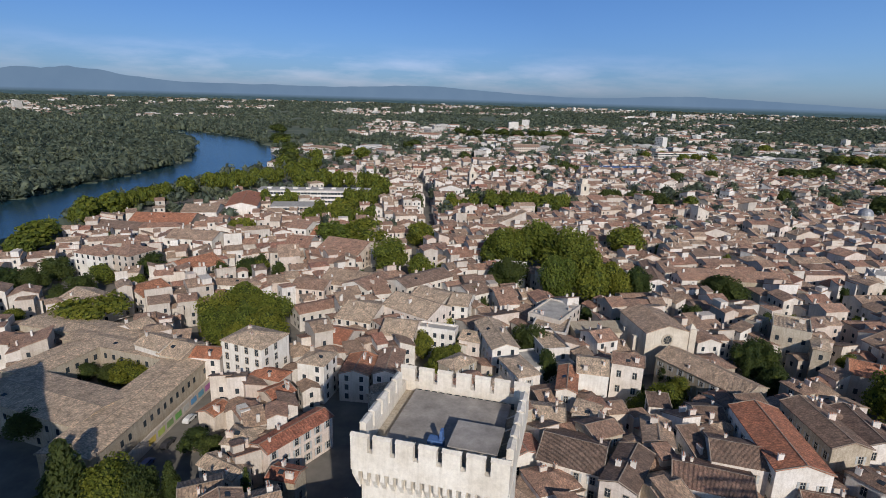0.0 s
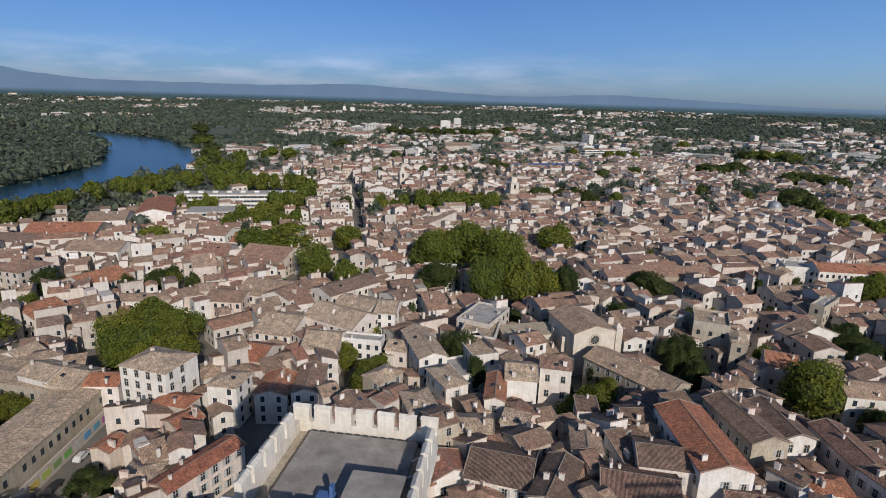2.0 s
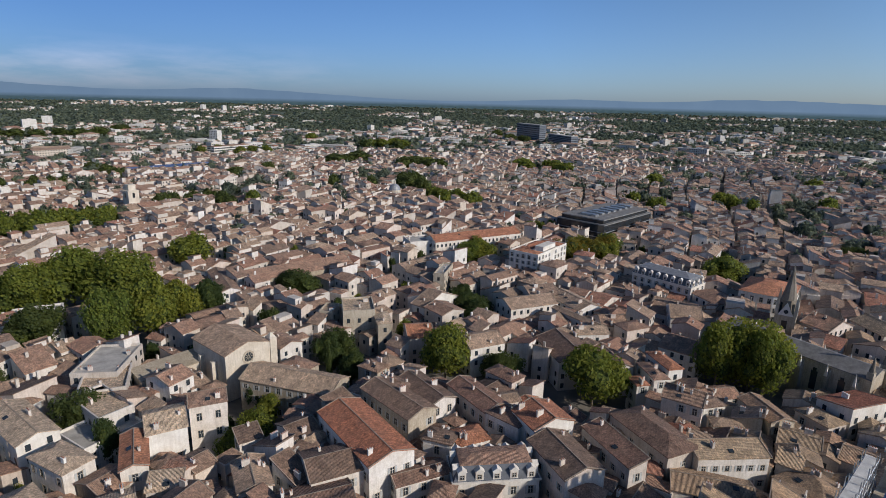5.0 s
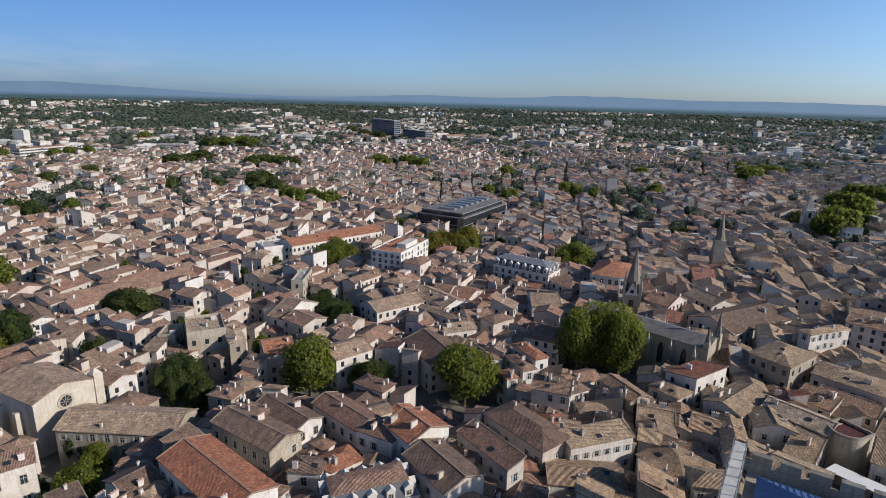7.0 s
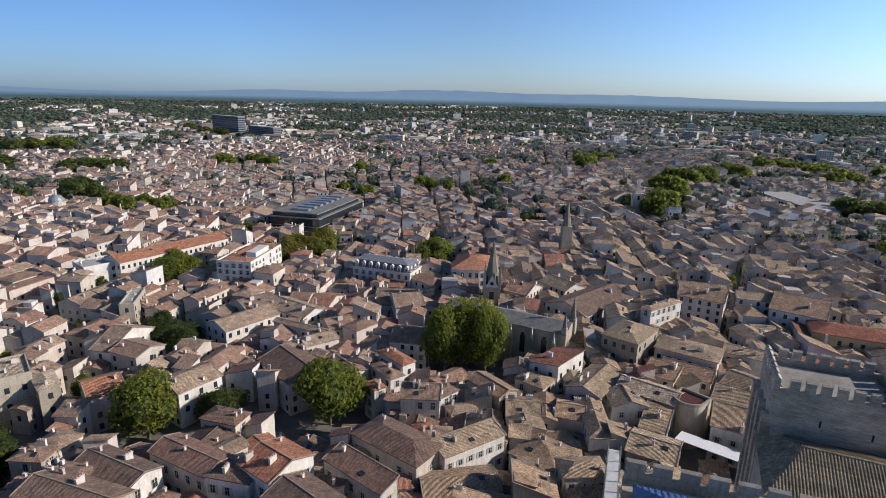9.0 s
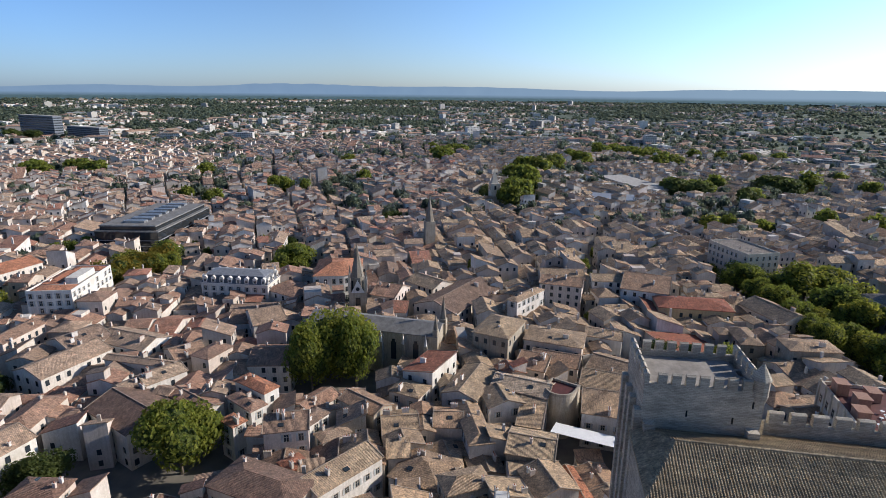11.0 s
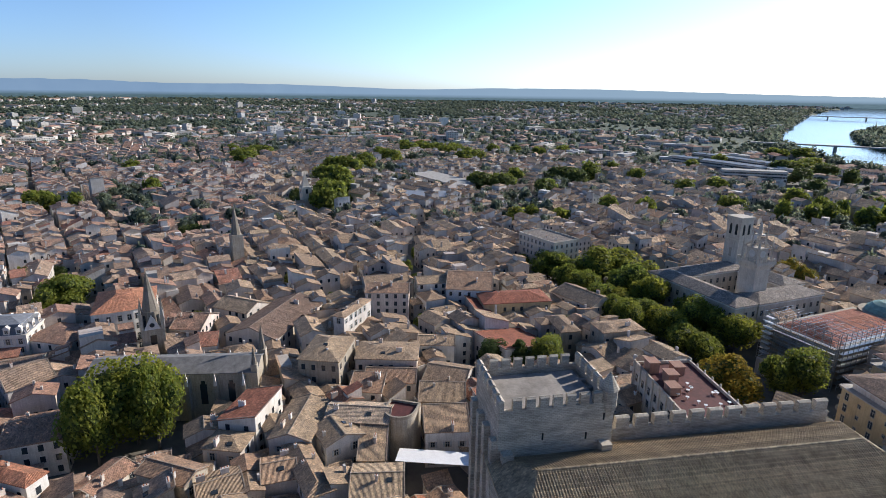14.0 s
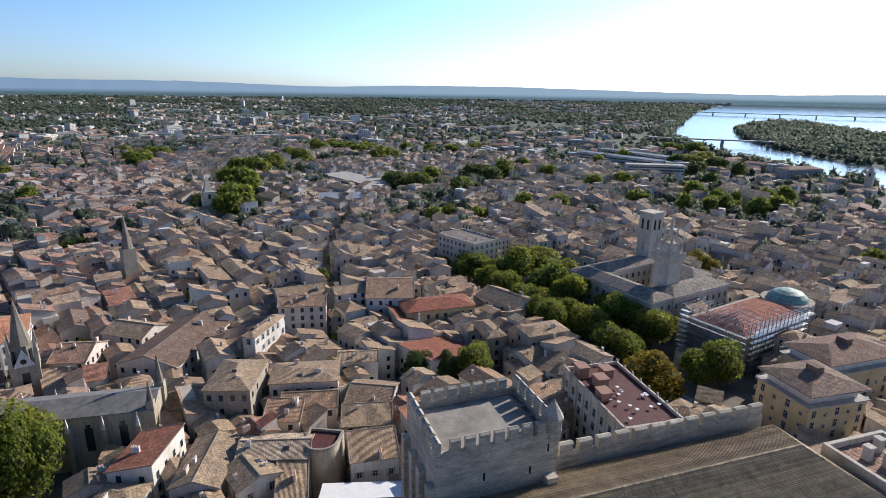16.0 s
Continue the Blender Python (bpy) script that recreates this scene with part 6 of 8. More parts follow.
def car(x, y, rot, colour):
    paint = plain("car_paint", colour, .3, .2, .05, bump=0)
    t = thing("car", pose(x, y, 0.02, 0, 0, rot), "parked car at the street side", "car", "parked cars")
    s = Solid()
    prof = [(-2.1, .35), (2.1, .35), (2.12, .75), (1.3, .9), (.7, 1.4), (-1.3, 1.42), (-1.95, .95), (-2.12, .8)]
    n = len(prof)
    p = [(a, sd * (.86 if z < 1 else .7), z) for sd in (-1, 1) for a, z in prof]
    s.shared(p, [tuple(range(n)), tuple(reversed(range(n, 2 * n)))] + [((i + 1) % n, i, n + i, n + (i + 1) % n) for i in range(n)])
    part("body", s, [paint], t)
    g = Solid()
    g.box(-1.25, -.79, 1.0, .75, .79, 1.3)
    part("glazing", g, [M_GLASS], t)
    for a in (-1.3, 1.3):
        for sd in (-1, 1):
            w_ = Solid()
            w_.taper(0, 0, -.1, .1, .33, .33, 12)
            part("wheel", w_, [M_DARK], t, m=pose(a, sd * .8, .33, 90, 0, 0))


def city_hall():
    rot = 6.5
    t = thing("city_hall", pose(230, -143.5, 0, 0, 0, rot), "large stone city hall with tiled wings and cornice", "city hall")
    for x, y, w, d, turn in ((0, 18, 44, 11, 0), (-17, -4, 33, 11, 90), (17, -4, 33, 11, 90), (0, -20, 22, 11, 0)):
        s = Solid()
        wall_solid(s, w, d, 15.4, "flat", 0, 0)
        part("wall", s, [M_TOWER], t, m=pose(x, y, 0, 0, 0, turn))
        s = Solid()
        roof_solid(s, w, d, 15.6, "hip", 17, .7, 0)
        part("roof", s, [M_GREYTILE], t, m=pose(x, y, 0, 0, 0, turn))
        s = Solid()
        s.box(-w / 2 - .4, -d / 2 - .4, 14.5, w / 2 + .4, d / 2 + .4, 15.1)
        part("cornice", s, [M_WHITE], t, m=pose(x, y, 0, 0, 0, turn))
        for side, length, off in ((0, w, d / 2), (180, w, d / 2), (90, d, w / 2), (270, d, w / 2)):
            n = int(length / 3.4)
            for i in range(n):
                a = (i - (n - 1) / 2) * length / n
                for z in (1.5, 6.2, 10.6):
                    part("window", WINDOWS[1], None, t, m=pose(x, y, 0, 0, 0, turn) @ pose(0, 0, 0, 0, 0, side) @ pose(a, -off, z))
    claim(230, -143.5, 46, 48, rot, 16)
    b = thing("clock_tower", pose(218, -140.5, 0, 0, 0, rot), "stone clock tower with open gothic lantern", "clock tower")
    s = Solid()
    s.box(-3.6, -3.6, -1, 3.6, 3.6, 27)
    s.taper(0, 0, 25.2, 27.6, 5.1, 6.3, 4, 0, math.pi / 4)
    part("shaft", s, [M_TOWER], b)
    s = Solid()
    s.box(-4.55, -4.55, 27.2, 4.55, 4.55, 28.2)
    part("gallery", s, [M_TOWER], b)
    for i in range(9):
        for turn in range(4):
            q = Solid()
            q.box(-4.5 + i * 1.05, -4.55, 28.2, -3.9 + i * 1.05, -4.2, 29.4)
            part("baluster", q, [M_TOWER], b, m=pose(0, 0, 0, 0, 0, 90 * turn))
    s = Solid()
    s.box(-2.5, -2.5, 28.2, 2.5, 2.5, 33)
    part("clock_stage", s, [M_TOWER], b)
    for turn in range(4):
        q = Solid()
        q.taper(0, 0, 0, .12, 1.3, 1.3, 20)
        part("clock_face", q, [M_FRAME], b, m=pose(0, 0, 0, 0, 0, 90 * turn) @ pose(0, -2.5, 31.0, 90, 0, 0))
        q = Solid()
        q.beam((3.4, 3.4, 28.2), (3.4, 3.4, 34), 0.48)
        q.beam((3.4, 3.4, 33.2), (1.6, 1.6, 35.2), 0.32)
        q.taper(3.4, 3.4, 34, 37.5, .45, .03, 4, 0, math.pi / 4)
        q.beam((3.4, -3.4, 33.4), (3.4, 3.4, 33.4), 0.224)
        part("pinnacle", q, [M_TOWER], b, m=pose(0, 0, 0, 0, 0, 90 * turn))
        q = Solid()
        q.beam((1.7, 1.7, 33), (1.5, 1.5, 38), 0.384)
        q.taper(1.7, 1.7, 38, 40.4, .35, .03, 4, 0, math.pi / 4)
        q.beam((-1.6, 1.6, 35.6), (1.6, 1.6, 35.6), 0.192)
        part("lantern_post", q, [M_TOWER], b, m=pose(0, 0, 0, 0, 0, 90 * turn))
    s = Solid()
    s.taper(0, 0, 37.8, 38.3, 2.0, 1.8, 8)
    s.taper(0, 0, 38.3, 40.2, .7, .6, 8)
    s.taper(0, 0, 40.2, 43.5, .8, .03, 8)
    part("lantern_top", s, [M_TOWER], b)
    c = thing("square_tower", pose(252, -163, 0, 0, 0, rot), "square medieval stone tower above the roofs", "tower")
    s = Solid()
    s.box(-3.6, -3.6, -1, 3.6, 3.6, 36)
    part("shaft", s, [M_TOWER], c)
    s = Solid()
    s.box(-4, -4, 36, 4, 4, 36.9)
    part("cornice", s, [M_TOWER], c)
    s = Solid()
    s.box(-3.85, -3.85, 26.2, 3.85, 3.85, 26.8)
    part("string_course", s, [M_TOWER], c)
    for turn in range(4):
        for a_ in (-1.5, 1.5):
            q = Solid()
            q.box(a_ - .6, -3.64, 29, a_ + .6, -3.4, 33)
            q.box(a_ - .4, -3.64, 33, a_ + .4, -3.4, 33.7)
            part("opening", q, [M_DARK], c, m=pose(0, 0, 0, 0, 0, 90 * turn))
        q = Solid()
        q.box(-.7, -3.64, 19, .7, -3.4, 23)
        part("blind_window", q, [M_STONE], c, m=pose(0, 0, 0, 0, 0, 90 * turn))
    claim(252, -163, 10, 10, rot, 30)


def opera():
    t = thing("theatre", pose(187.5, -150, 0, 0, 0, 8), "large theatre with red tile roof and rounded copper end", "theatre")
    s = Solid()
    s.box(-11, -24, -1, 11, 20, 12.6)
    part("wall", s, [M_STONE], t)
    s = Solid()
    roof_solid(s, 40, 19, 12.7, "hip", 17, .4, 0)
    part("roof", s, [M_PLAINRED], t, "brick-red tiles behind scaffold tubes", m=pose(0, -2, 0, 0, 0, 90))
    s = Solid()
    for i in range(4):
        a0, a1 = i * 22, (i + 1) * 22
        s.taper(0, 0, 14.5 + 4 * math.sin(radians(a0)), 14.5 + 4 * math.sin(radians(a1)), 7.0 * math.cos(radians(a0)), 7 * math.cos(radians(a1)), 20)
    part("copper_roof", s, [M_COPPER], t, "green copper sheets", m=pose(0, -25, 0))
    s = Solid()
    s.taper(0, 0, -1, 14.6, 9, 9, 20)
    part("rounded_end", s, [M_STONE], t, m=pose(0, -25, 0))
    claim(187.5, -154, 24, 54, 8, 17)
    sc = thing("scaffold", pose(187.5, -150, 0, 0, 0, 8), "steel scaffold wrapped round a theatre", "scaffold")
    lines = [((-12.3, 20.0), (-12.3, -14.0)), ((-12.3, 21.3), (12.3, 21.3)), ((-13.6, 20.0), (-13.6, -14.0)), ((-13.6, 22.6), (12.3, 22.6))]
    for (x0, y0), (x1, y1) in lines:
        n = int(math.hypot(x1 - x0, y1 - y0) / 2.4)
        for i in range(n + 1):
            s = Solid()
            x, y = x0 + (x1 - x0) * i / n, y0 + (y1 - y0) * i / n
            s.beam((x, y, 0), (x, y, 18.6), .09, n=5)
            part("pole", s, [M_METAL], sc)
        for k in range(1, 10):
            s = Solid()
            s.beam((x0, y0, 2 * k), (x1, y1, 2 * k), .08, n=5)
            part("ledger", s, [M_METAL], sc)
    for k in range(1, 8):
        s = Solid()
        s.box(-13.5, -14, 2 * k - .12, -12.4, 20, 2 * k - .07)
        part("board", s, [M_METAL], sc)
        s = Solid()
        s.box(-12.3, 21.4, 2 * k - .12, 12.3, 22.5, 2 * k - .07)
        part("board", s, [M_METAL], sc)
    for i in range(9):
        # tubes and boards of the roof deck
        s = Solid()
        y = 20 - 4.0 * i
        s.beam((-13.6, y, 15.4), (2.5 if i < 5 else -6, y, 16.6), .07, n=5)
        s.beam((-13.6, y, 17.4), (2.5 if i < 5 else -6, y, 17.4), .06, n=5)
        part("roof_tube", s, [M_TUBE], sc)
        s = Solid()
        s.box(-13.6, y - 3.9, 15.5, -12.4, y - .1, 15.6)
        part("board", s, [M_METAL], sc)
    for i in range(8):
        s = Solid()
        x = -12 + 3.4 * i
        s.beam((x, 22.6, 15.4), (x, 8, 16.6), .07, n=5)
        s.beam((x, 22.6, 17.4), (x, 8, 17.4), .06, n=5)
        part("roof_tube", s, [M_TUBE], sc)
    for k in range(9):
        for (x0, y0), (x1, y1) in lines[2:]:
            s = Solid()
            s.beam((x0, y0, 2 * k + 1), (x1, y1, 2 * k + 1), .06, n=5)
            part("guard_rail", s, [M_TUBE], sc)
    for k in range(9):
        s = Solid()
        s.box(7.5, 22.9, 1.6 + 1.8 * k, 10.2, 24.4, 2.0 + 1.8 * k)
        part("stair_landing", s, [M_SHEET], sc)


def bank(x, y, w, d, h, rot):
    t = thing("apartment_building", pose(x, y, 0, 0, 0, rot), "stone-faced apartment block with broad tiled roof and balconies", "apartment block", "corner blocks")
    s = Solid()
    s.box(-w / 2, -d / 2, -1, w / 2, d / 2, h - 3)
    part("wall", s, [M_OCHRE], t)
    s = Solid()
    s.box(-w / 2 + 1.4, -d / 2 + 1.4, h - 3, w / 2 - 1.4, d / 2 - 1.4, h)
    part("penthouse", s, [M_WALL], t)
    s = Solid()
    s.box(-w / 2 - .5, -d / 2 - .5, h - 3.2, w / 2 + .5, d / 2 + .5, h - 2.9)
    part("terrace_slab", s, [M_CONC], t)
    s = Solid()
    rise = roof_solid(s, w, d, h, "hip", 15, .4, 0)
    part("roof", s, [M_BROWN], t)
    s = Solid()
    s.box(-w / 2 - .46, -d / 2 - .46, h - .55, w / 2 + .46, d / 2 + .46, h - .33)
    part("fascia", s, [M_WHITE], t)
    q = Solid()
    q.box(-1.6, -1.1, h + rise - 1, 1.6, 1.1, h + rise + 1.2)
    part("chimney", q, [M_BROWN], t)
    for side, length, off in ((0, w, d / 2), (90, d, w / 2), (180, w, d / 2), (270, d, w / 2)):
        n = int(length / 3.2)
        for i in range(n):
            for k in range(int((h - 4) / 3.1)):
                part("window", WINDOWS[3 if i % 2 else 1], None, t, m=pose(0, 0, 0, 0, 0, side) @ pose((i - (n - 1) / 2) * length / n, -off, 1.6 + 3.1 * k))
        if side == 90:
            for k in range(5):
                q = Solid()
                q.box(-length / 2 + .5, -off - 1.3, 3.4 + 3.1 * k, length / 2 - .5, -off - .01, 3.6 + 3.1 * k)
                q.box(-length / 2 + .5, -off - 1.3, 3.6 + 3.1 * k, length / 2 - .5, -off - 1.22, 4.5 + 3.1 * k)
                part("balcony", q, [M_LEAD], t, m=pose(0, 0, 0, 0, 0, side))
    claim(x, y, w, d, rot, h)


def terrace_block():
    t = thing("hotel", pose(153.3, -62.5, 0, 0, 0, -9.4), "cream stone hotel with dark red roof terrace and pilasters", "hotel")
    w, d, h = 28.0, 15.0, 19.4
    s = Solid()
    s.box(-w / 2, -d / 2, -1, w / 2, d / 2, h)
    part("wall", s, [M_TOWER], t)
    s = Solid()
    s.box(-w / 2 + .5, -d / 2 + .5, h, w / 2 - .5, d / 2 - .5, h + .15)
    part("terrace", s, [M_DARKRED], t, "dark red terrace boards")
    for a in ((-w / 2, -d / 2, w / 2, -d / 2 + .45), (-w / 2, d / 2 - .45, w / 2, d / 2), (-w / 2, -d / 2 + .45, -w / 2 + .45, d / 2 - .45), (w / 2 - .45, -d / 2 + .45, w / 2, d / 2 - .45)):
        q = Solid()
        q.box(a[0], a[1], h, a[2], a[3], h + .9)
        part("parapet", q, [M_TOWER], t)
    rnd = random.Random(3)
    for x, y, hh in ((4, 3, 2.8), (8.5, -1, 2.4), (-1, 5, 2.2), (10, 5, 3)):
        q = Solid()
        q.box(x - 1.6, y - 1.3, h + .15, x + 1.6, y + 1.3, h + hh)
        q.box(x - 1.8, y - 1.5, h + hh, x + 1.8, y + 1.5, h + hh + .2)
        part("roof_room", q, [M_PINK], t)
    for i in range(16):
        x, y = rnd.uniform(-11, 2), rnd.uniform(-6, 6)
        q = Solid()
        q.taper(x, y, h + .15, h + .85, .06, .06, 6)
        q.taper(x, y, h + .85, h + .9, .45, .45, 10)
        part("table", q, [M_SHEET], t)
    for turn, length, off in ((0, w, d / 2), (2, w, d / 2), (1, d, w / 2), (3, d, w / 2)):
        n = int(length / 3.2)
        for i in range(n + 1):
            q = Solid()
            q.box(-.35, -off - .35, -1, .35, -off - .005, h + .4)
            q.taper(0, -off - .18, h + .4, h + 1.4, .4, .2, 6)
            part("pilaster", q, [M_TOWER], t, m=pose(0, 0, 0, 0, 0, 90 * turn) @ pose(-length / 2 + i * length / n, 0, 0))
        for i in range(n):
            for k in range(5):
                part("window", WINDOWS[1], None, t, m=pose(0, 0, 0, 0, 0, 90 * turn) @ pose(-length / 2 + (i + .5) * length / n, -off, 1.5 + 3.5 * k))
    claim(153.3, -62.5, w, d, -9.4, h)


def dark_office():
    t = thing("office_building", pose(346, 219, 0, 0, 0, 4), "dark glass office block with stepped flat roofs", "office block")
    for x0, y0, x1, y1, z0, z1 in ((-33, -17, 33, 17, 0, 14), (-31, -15, 31, 15, 14.6, 16.6)):
        s = Solid()
        s.box(x0, y0, z0 - (1 if z0 == 0 else 0), x1, y1, z1)
        part("glazing", s, [M_DARK], t)
        s = Solid()
        s.box(x0 - .3, y0 - .3, z1, x1 + .3, y1 + .3, z1 + .6)
        part("roof_slab", s, [M_NAVE], t)
    for k in range(3):
        s = Solid()
        s.box(-33.4, -17.4, 3.2 + 3 * k, 33.4, 17.4, 3.6 + 3 * k)
        part("floor_band", s, [M_LEAD], t)
    for i in range(7):
        s = Solid()
        s.box(-25 + i * 8, -6, 17.2, -21 + i * 8, 5, 18.4)
        part("roof_unit", s, [M_METAL], t)
    claim(346, 219, 68, 36, 4, 17)


def round_house():
    """Corner house whose front bends round the square."""
    t = thing("corner_building", pose(262, 88, 0, 0, 0, 10), "pale rounded corner building with iron balcony and tiled roof", "corner building")
    arc = [(-13 + 9 - 9 * math.cos(radians(a)), -1 - 9 * math.sin(radians(a))) for a in range(0, 91, 15)]
    outline = [(-13, 9)] + arc + [(11, -10), (11, 9)]
    s = Solid()
    s.extrude(outline, -1, 15.4)
    part("wall", s, [M_WHITE], t)
    s = Solid()
    big = [(x * 1.03, y * 1.03) for x, y in outline]
    n = len(big)
    s.shared([(x, y, 15.4) for x, y in big] + [(x * .25, y * .25, 18.2) for x, y in big], [(i, (i + 1) % n, n + (i + 1) % n, n + i) for i in range(n)] + [tuple(range(n, 2 * n)), tuple(reversed(range(n)))])
    part("roof", s, [M_RED], t)
    pts = [Vector((x, y, 0)) for x, y in outline]
    for a, b in zip(pts, pts[1:] + pts[:1]):
        e = b - a
        m_ = max(1, int(e.length / 2.7))
        ang = math.degrees(math.atan2(e.y, e.x))
        for i in range(m_):
            c = a + e * ((i + .5) / m_)
            for k in range(4):
                part("window", WINDOWS[1], None, t, m=pose(c.x, c.y, 1.2 + 3.6 * k, 0, 0, ang))
        q = Solid()
        q.box(0, -.9, -.12, e.length, -.01, 0)
        q.box(0, -.9, 0, e.length, -.84, .9)
        part("balcony", q, [M_DARK], t, m=pose(a.x, a.y, 4.5, 0, 0, ang))
    claim(262, 88, 25, 21, 10, 15.4)


def plain_block(x, y, w, d, h, rot, wall, roof, label, category, bands=3):
    t = thing("block", pose(x, y, land(x, y), 0, 0, rot), label, category)
    s = Solid()
    s.box(-w / 2, -d / 2, -1, w / 2, d / 2, h)
    part("wall", s, [wall], t)
    s = Solid()
    s.box(-w / 2 - .5, -d / 2 - .5, h, w / 2 + .5, d / 2 + .5, h + .5)
    part("roof", s, [roof], t)
    if bands:
        storey_bands(t, w, d, 1.5, bands, (h - 1.5) / bands, wall, M_GLASS)
    claim(x, y, w, d, rot, h)


school()
convent()
city_hall()
opera()
bank(140.6, -113, 15.6, 17.5, 20, -9)
bank(150, -140, 15, 27, 19, -6)
terrace_block()
dark_office()
round_house()
white_hotel = house(230.0, 184.0, 31, 15.5, 17.0, 11, "flat", M_WHITE, M_CONC, floors=6, label="white six-storey town hotel with red roof patches", category="hotel", chimneys=2)
for x_, y_, w_, d_ in ((-11.5, 0, 7.5, 14), (2, 4.2, 17, 6), (12.2, -1, 6, 12.5)):
    q_ = Solid()
    roof_solid(q_, w_, d_, 17.3, "hip", 17, .1, 0)
    part("roof_patch", q_, [M_RED], white_hotel, m=pose(x_, y_, 0))
q_ = Solid()
q_.box(-6, -5.5, 17, 7, -1, 19.2)
part("roof_storey", q_, [M_WHITE], white_hotel)
house(248, 103.5, 17, 14, 10.0, 62, "hip", M_WHITE, M_TILE, floors=3, label="white house with low brown tile roof", category="house")
house(241, -52, 26, 13, 12.5, 85, "hip", M_OCHRE, M_PLAINRED, pitch=15, floors=3, label="ochre town palace with tall windows and red roof", category="town palace", chimneys=1)
house(247, -38, 36, 6, 10.0, -1, "shed", M_WALL, M_PLAINRED, pitch=14, floors=2, label="long low wing with plain red roof", category="wing", chimneys=0)
house(213, -41, 16, 20, 7.0, 20, "shed", M_WALL, M_PLAINRED, pitch=10, floors=2, label="low annexe with plain red roof", category="annexe", chimneys=0)
house(310, -99, 27, 17, 16.5, 17, "flat", M_TOWER, M_GREYTILE, floors=5, label="white five-storey corner hotel with flat roof", category="hotel", chimneys=2)
plain_block(1135, -68, 126, 14, 7, -85, M_SUBURB_BLOCK, M_CONC, "long white railway hall beyond the town", "railway hall", 1)
plain_block(1068, 880, 115, 16, 38, 67, M_GREYBLUE, M_CONC, "tall grey-blue slab block in the suburbs", "tower block", 8)
plain_block(1010, 745, 95, 16, 22, 67, M_GREYBLUE, M_CONC, "long grey-blue slab block in the suburbs", "tower block", 6)
plain_block(625, -466, 120, 18, 12, 11, M_SUBURB_BLOCK, M_SLATE, "long pale barrack block with dark roof", "barracks", 3)
plain_block(655, -515, 120, 16, 12, 5, M_SUBURB_BLOCK, M_SLATE, "long pale barrack block with dark roof", "barracks", 3)
plain_block(530, -432, 60, 14, 14, 60, M_SUBURB_BLOCK, M_CONC, "pale flat-roofed office block", "office block", 4)
plain_block(567, -110, 85, 28, 9, 17, M_SUBURB_BLOCK, M_CONC, "white flat-roofed hall among town roofs", "hall", 2)
plain_block(484, -74, 32, 28, 9, 78, M_SUBURB_BLOCK, M_LEAD, "low hall with blue-grey metal roof", "market hall", 1)
plain_block(339, 850, 70, 14, 15, 20, M_SUBURB_BLOCK, M_TILE, "long pale mansion block on the town edge", "palace", 4)
plain_block(210, 690, 95, 24, 8, 10, M_SUBURB_BLOCK, M_BLUE, "long hall with blue-grey roof", "hall", 1)


def mansard_house(x, y, w, d, h, rot, top_cover=None):
    """White town house of two storeys under a steep slate roof with pedimented dormers."""
    t = thing("house", pose(x, y, 0, 0, 0, rot), "white house with steep slate roof and pedimented dormers", "house", "town houses")
    s = Solid()
    wall_solid(s, w, d, h, "flat", 0, 0)
    part("wall", s, [M_WHITE], t)
    s = Solid()
    s.box(-w / 2 - .35, -d / 2 - .35, h, w / 2 + .35, d / 2 + .35, h + .35)
    part("cornice", s, [M_WHITE], t)
    s = Solid()
    k = 1.6
    p = [(-w / 2, -d / 2, h + .35), (w / 2, -d / 2, h + .35), (w / 2, d / 2, h + .35), (-w / 2, d / 2, h + .35)]
    p += [(-w / 2 + k, -d / 2 + k, h + 3.4), (w / 2 - k, -d / 2 + k, h + 3.4), (w / 2 - k, d / 2 - k, h + 3.4), (-w / 2 + k, d / 2 - k, h + 3.4)]
    s.shared(p, [(0, 1, 5, 4), (1, 2, 6, 5), (2, 3, 7, 6), (3, 0, 4, 7), (4, 5, 6, 7)])
    part("roof", s, [M_SLATE], t)
    s = Solid()
    roof_solid(s, w - 2 * k, d - 2 * k, h + 3.45, "hip", 14, .15, 0)
    part("roof_top", s, [top_cover or M_TILE], t)
    for turn, length, off in ((0, w, d / 2), (1, d, w / 2), (2, w, d / 2), (3, d, w / 2)):
        n = max(1, int(length / 3.4))
        for i in range(n):
            a = (i - (n - 1) / 2) * length / n
            q = Solid()
            q.box(-.85, -off + .1, h + .36, .85, -off + 2.2, h + 2.5)
            q.shared([(-1.05, -off, h + 2.5), (1.05, -off, h + 2.5), (0, -off, h + 3.3), (-1.05, -off + 2.2, h + 2.5), (1.05, -off + 2.2, h + 2.5), (0, -off + 2.2, h + 3.3)],
                     [(0, 1, 2), (5, 4, 3), (1, 4, 5, 2), (3, 0, 2, 5), (0, 3, 4, 1)])
            dm = part("dormer", q, [M_WHITE], t, m=pose(0, 0, 0, 0, 0, 90 * turn) @ pose(a, 0, 0))
            part("window", WINDOWS[3], None, dm, m=pose(0, -off + .1, h + .9))
            for z in (0.8, 3.7, 6.6, 9.4):
                if z + 2 < h:
                    part("window", WINDOWS[0], None, t, m=pose(0, 0, 0, 0, 0, 90 * turn) @ pose(a, -off, z))
    claim(x, y, w, d, rot, h + 3)


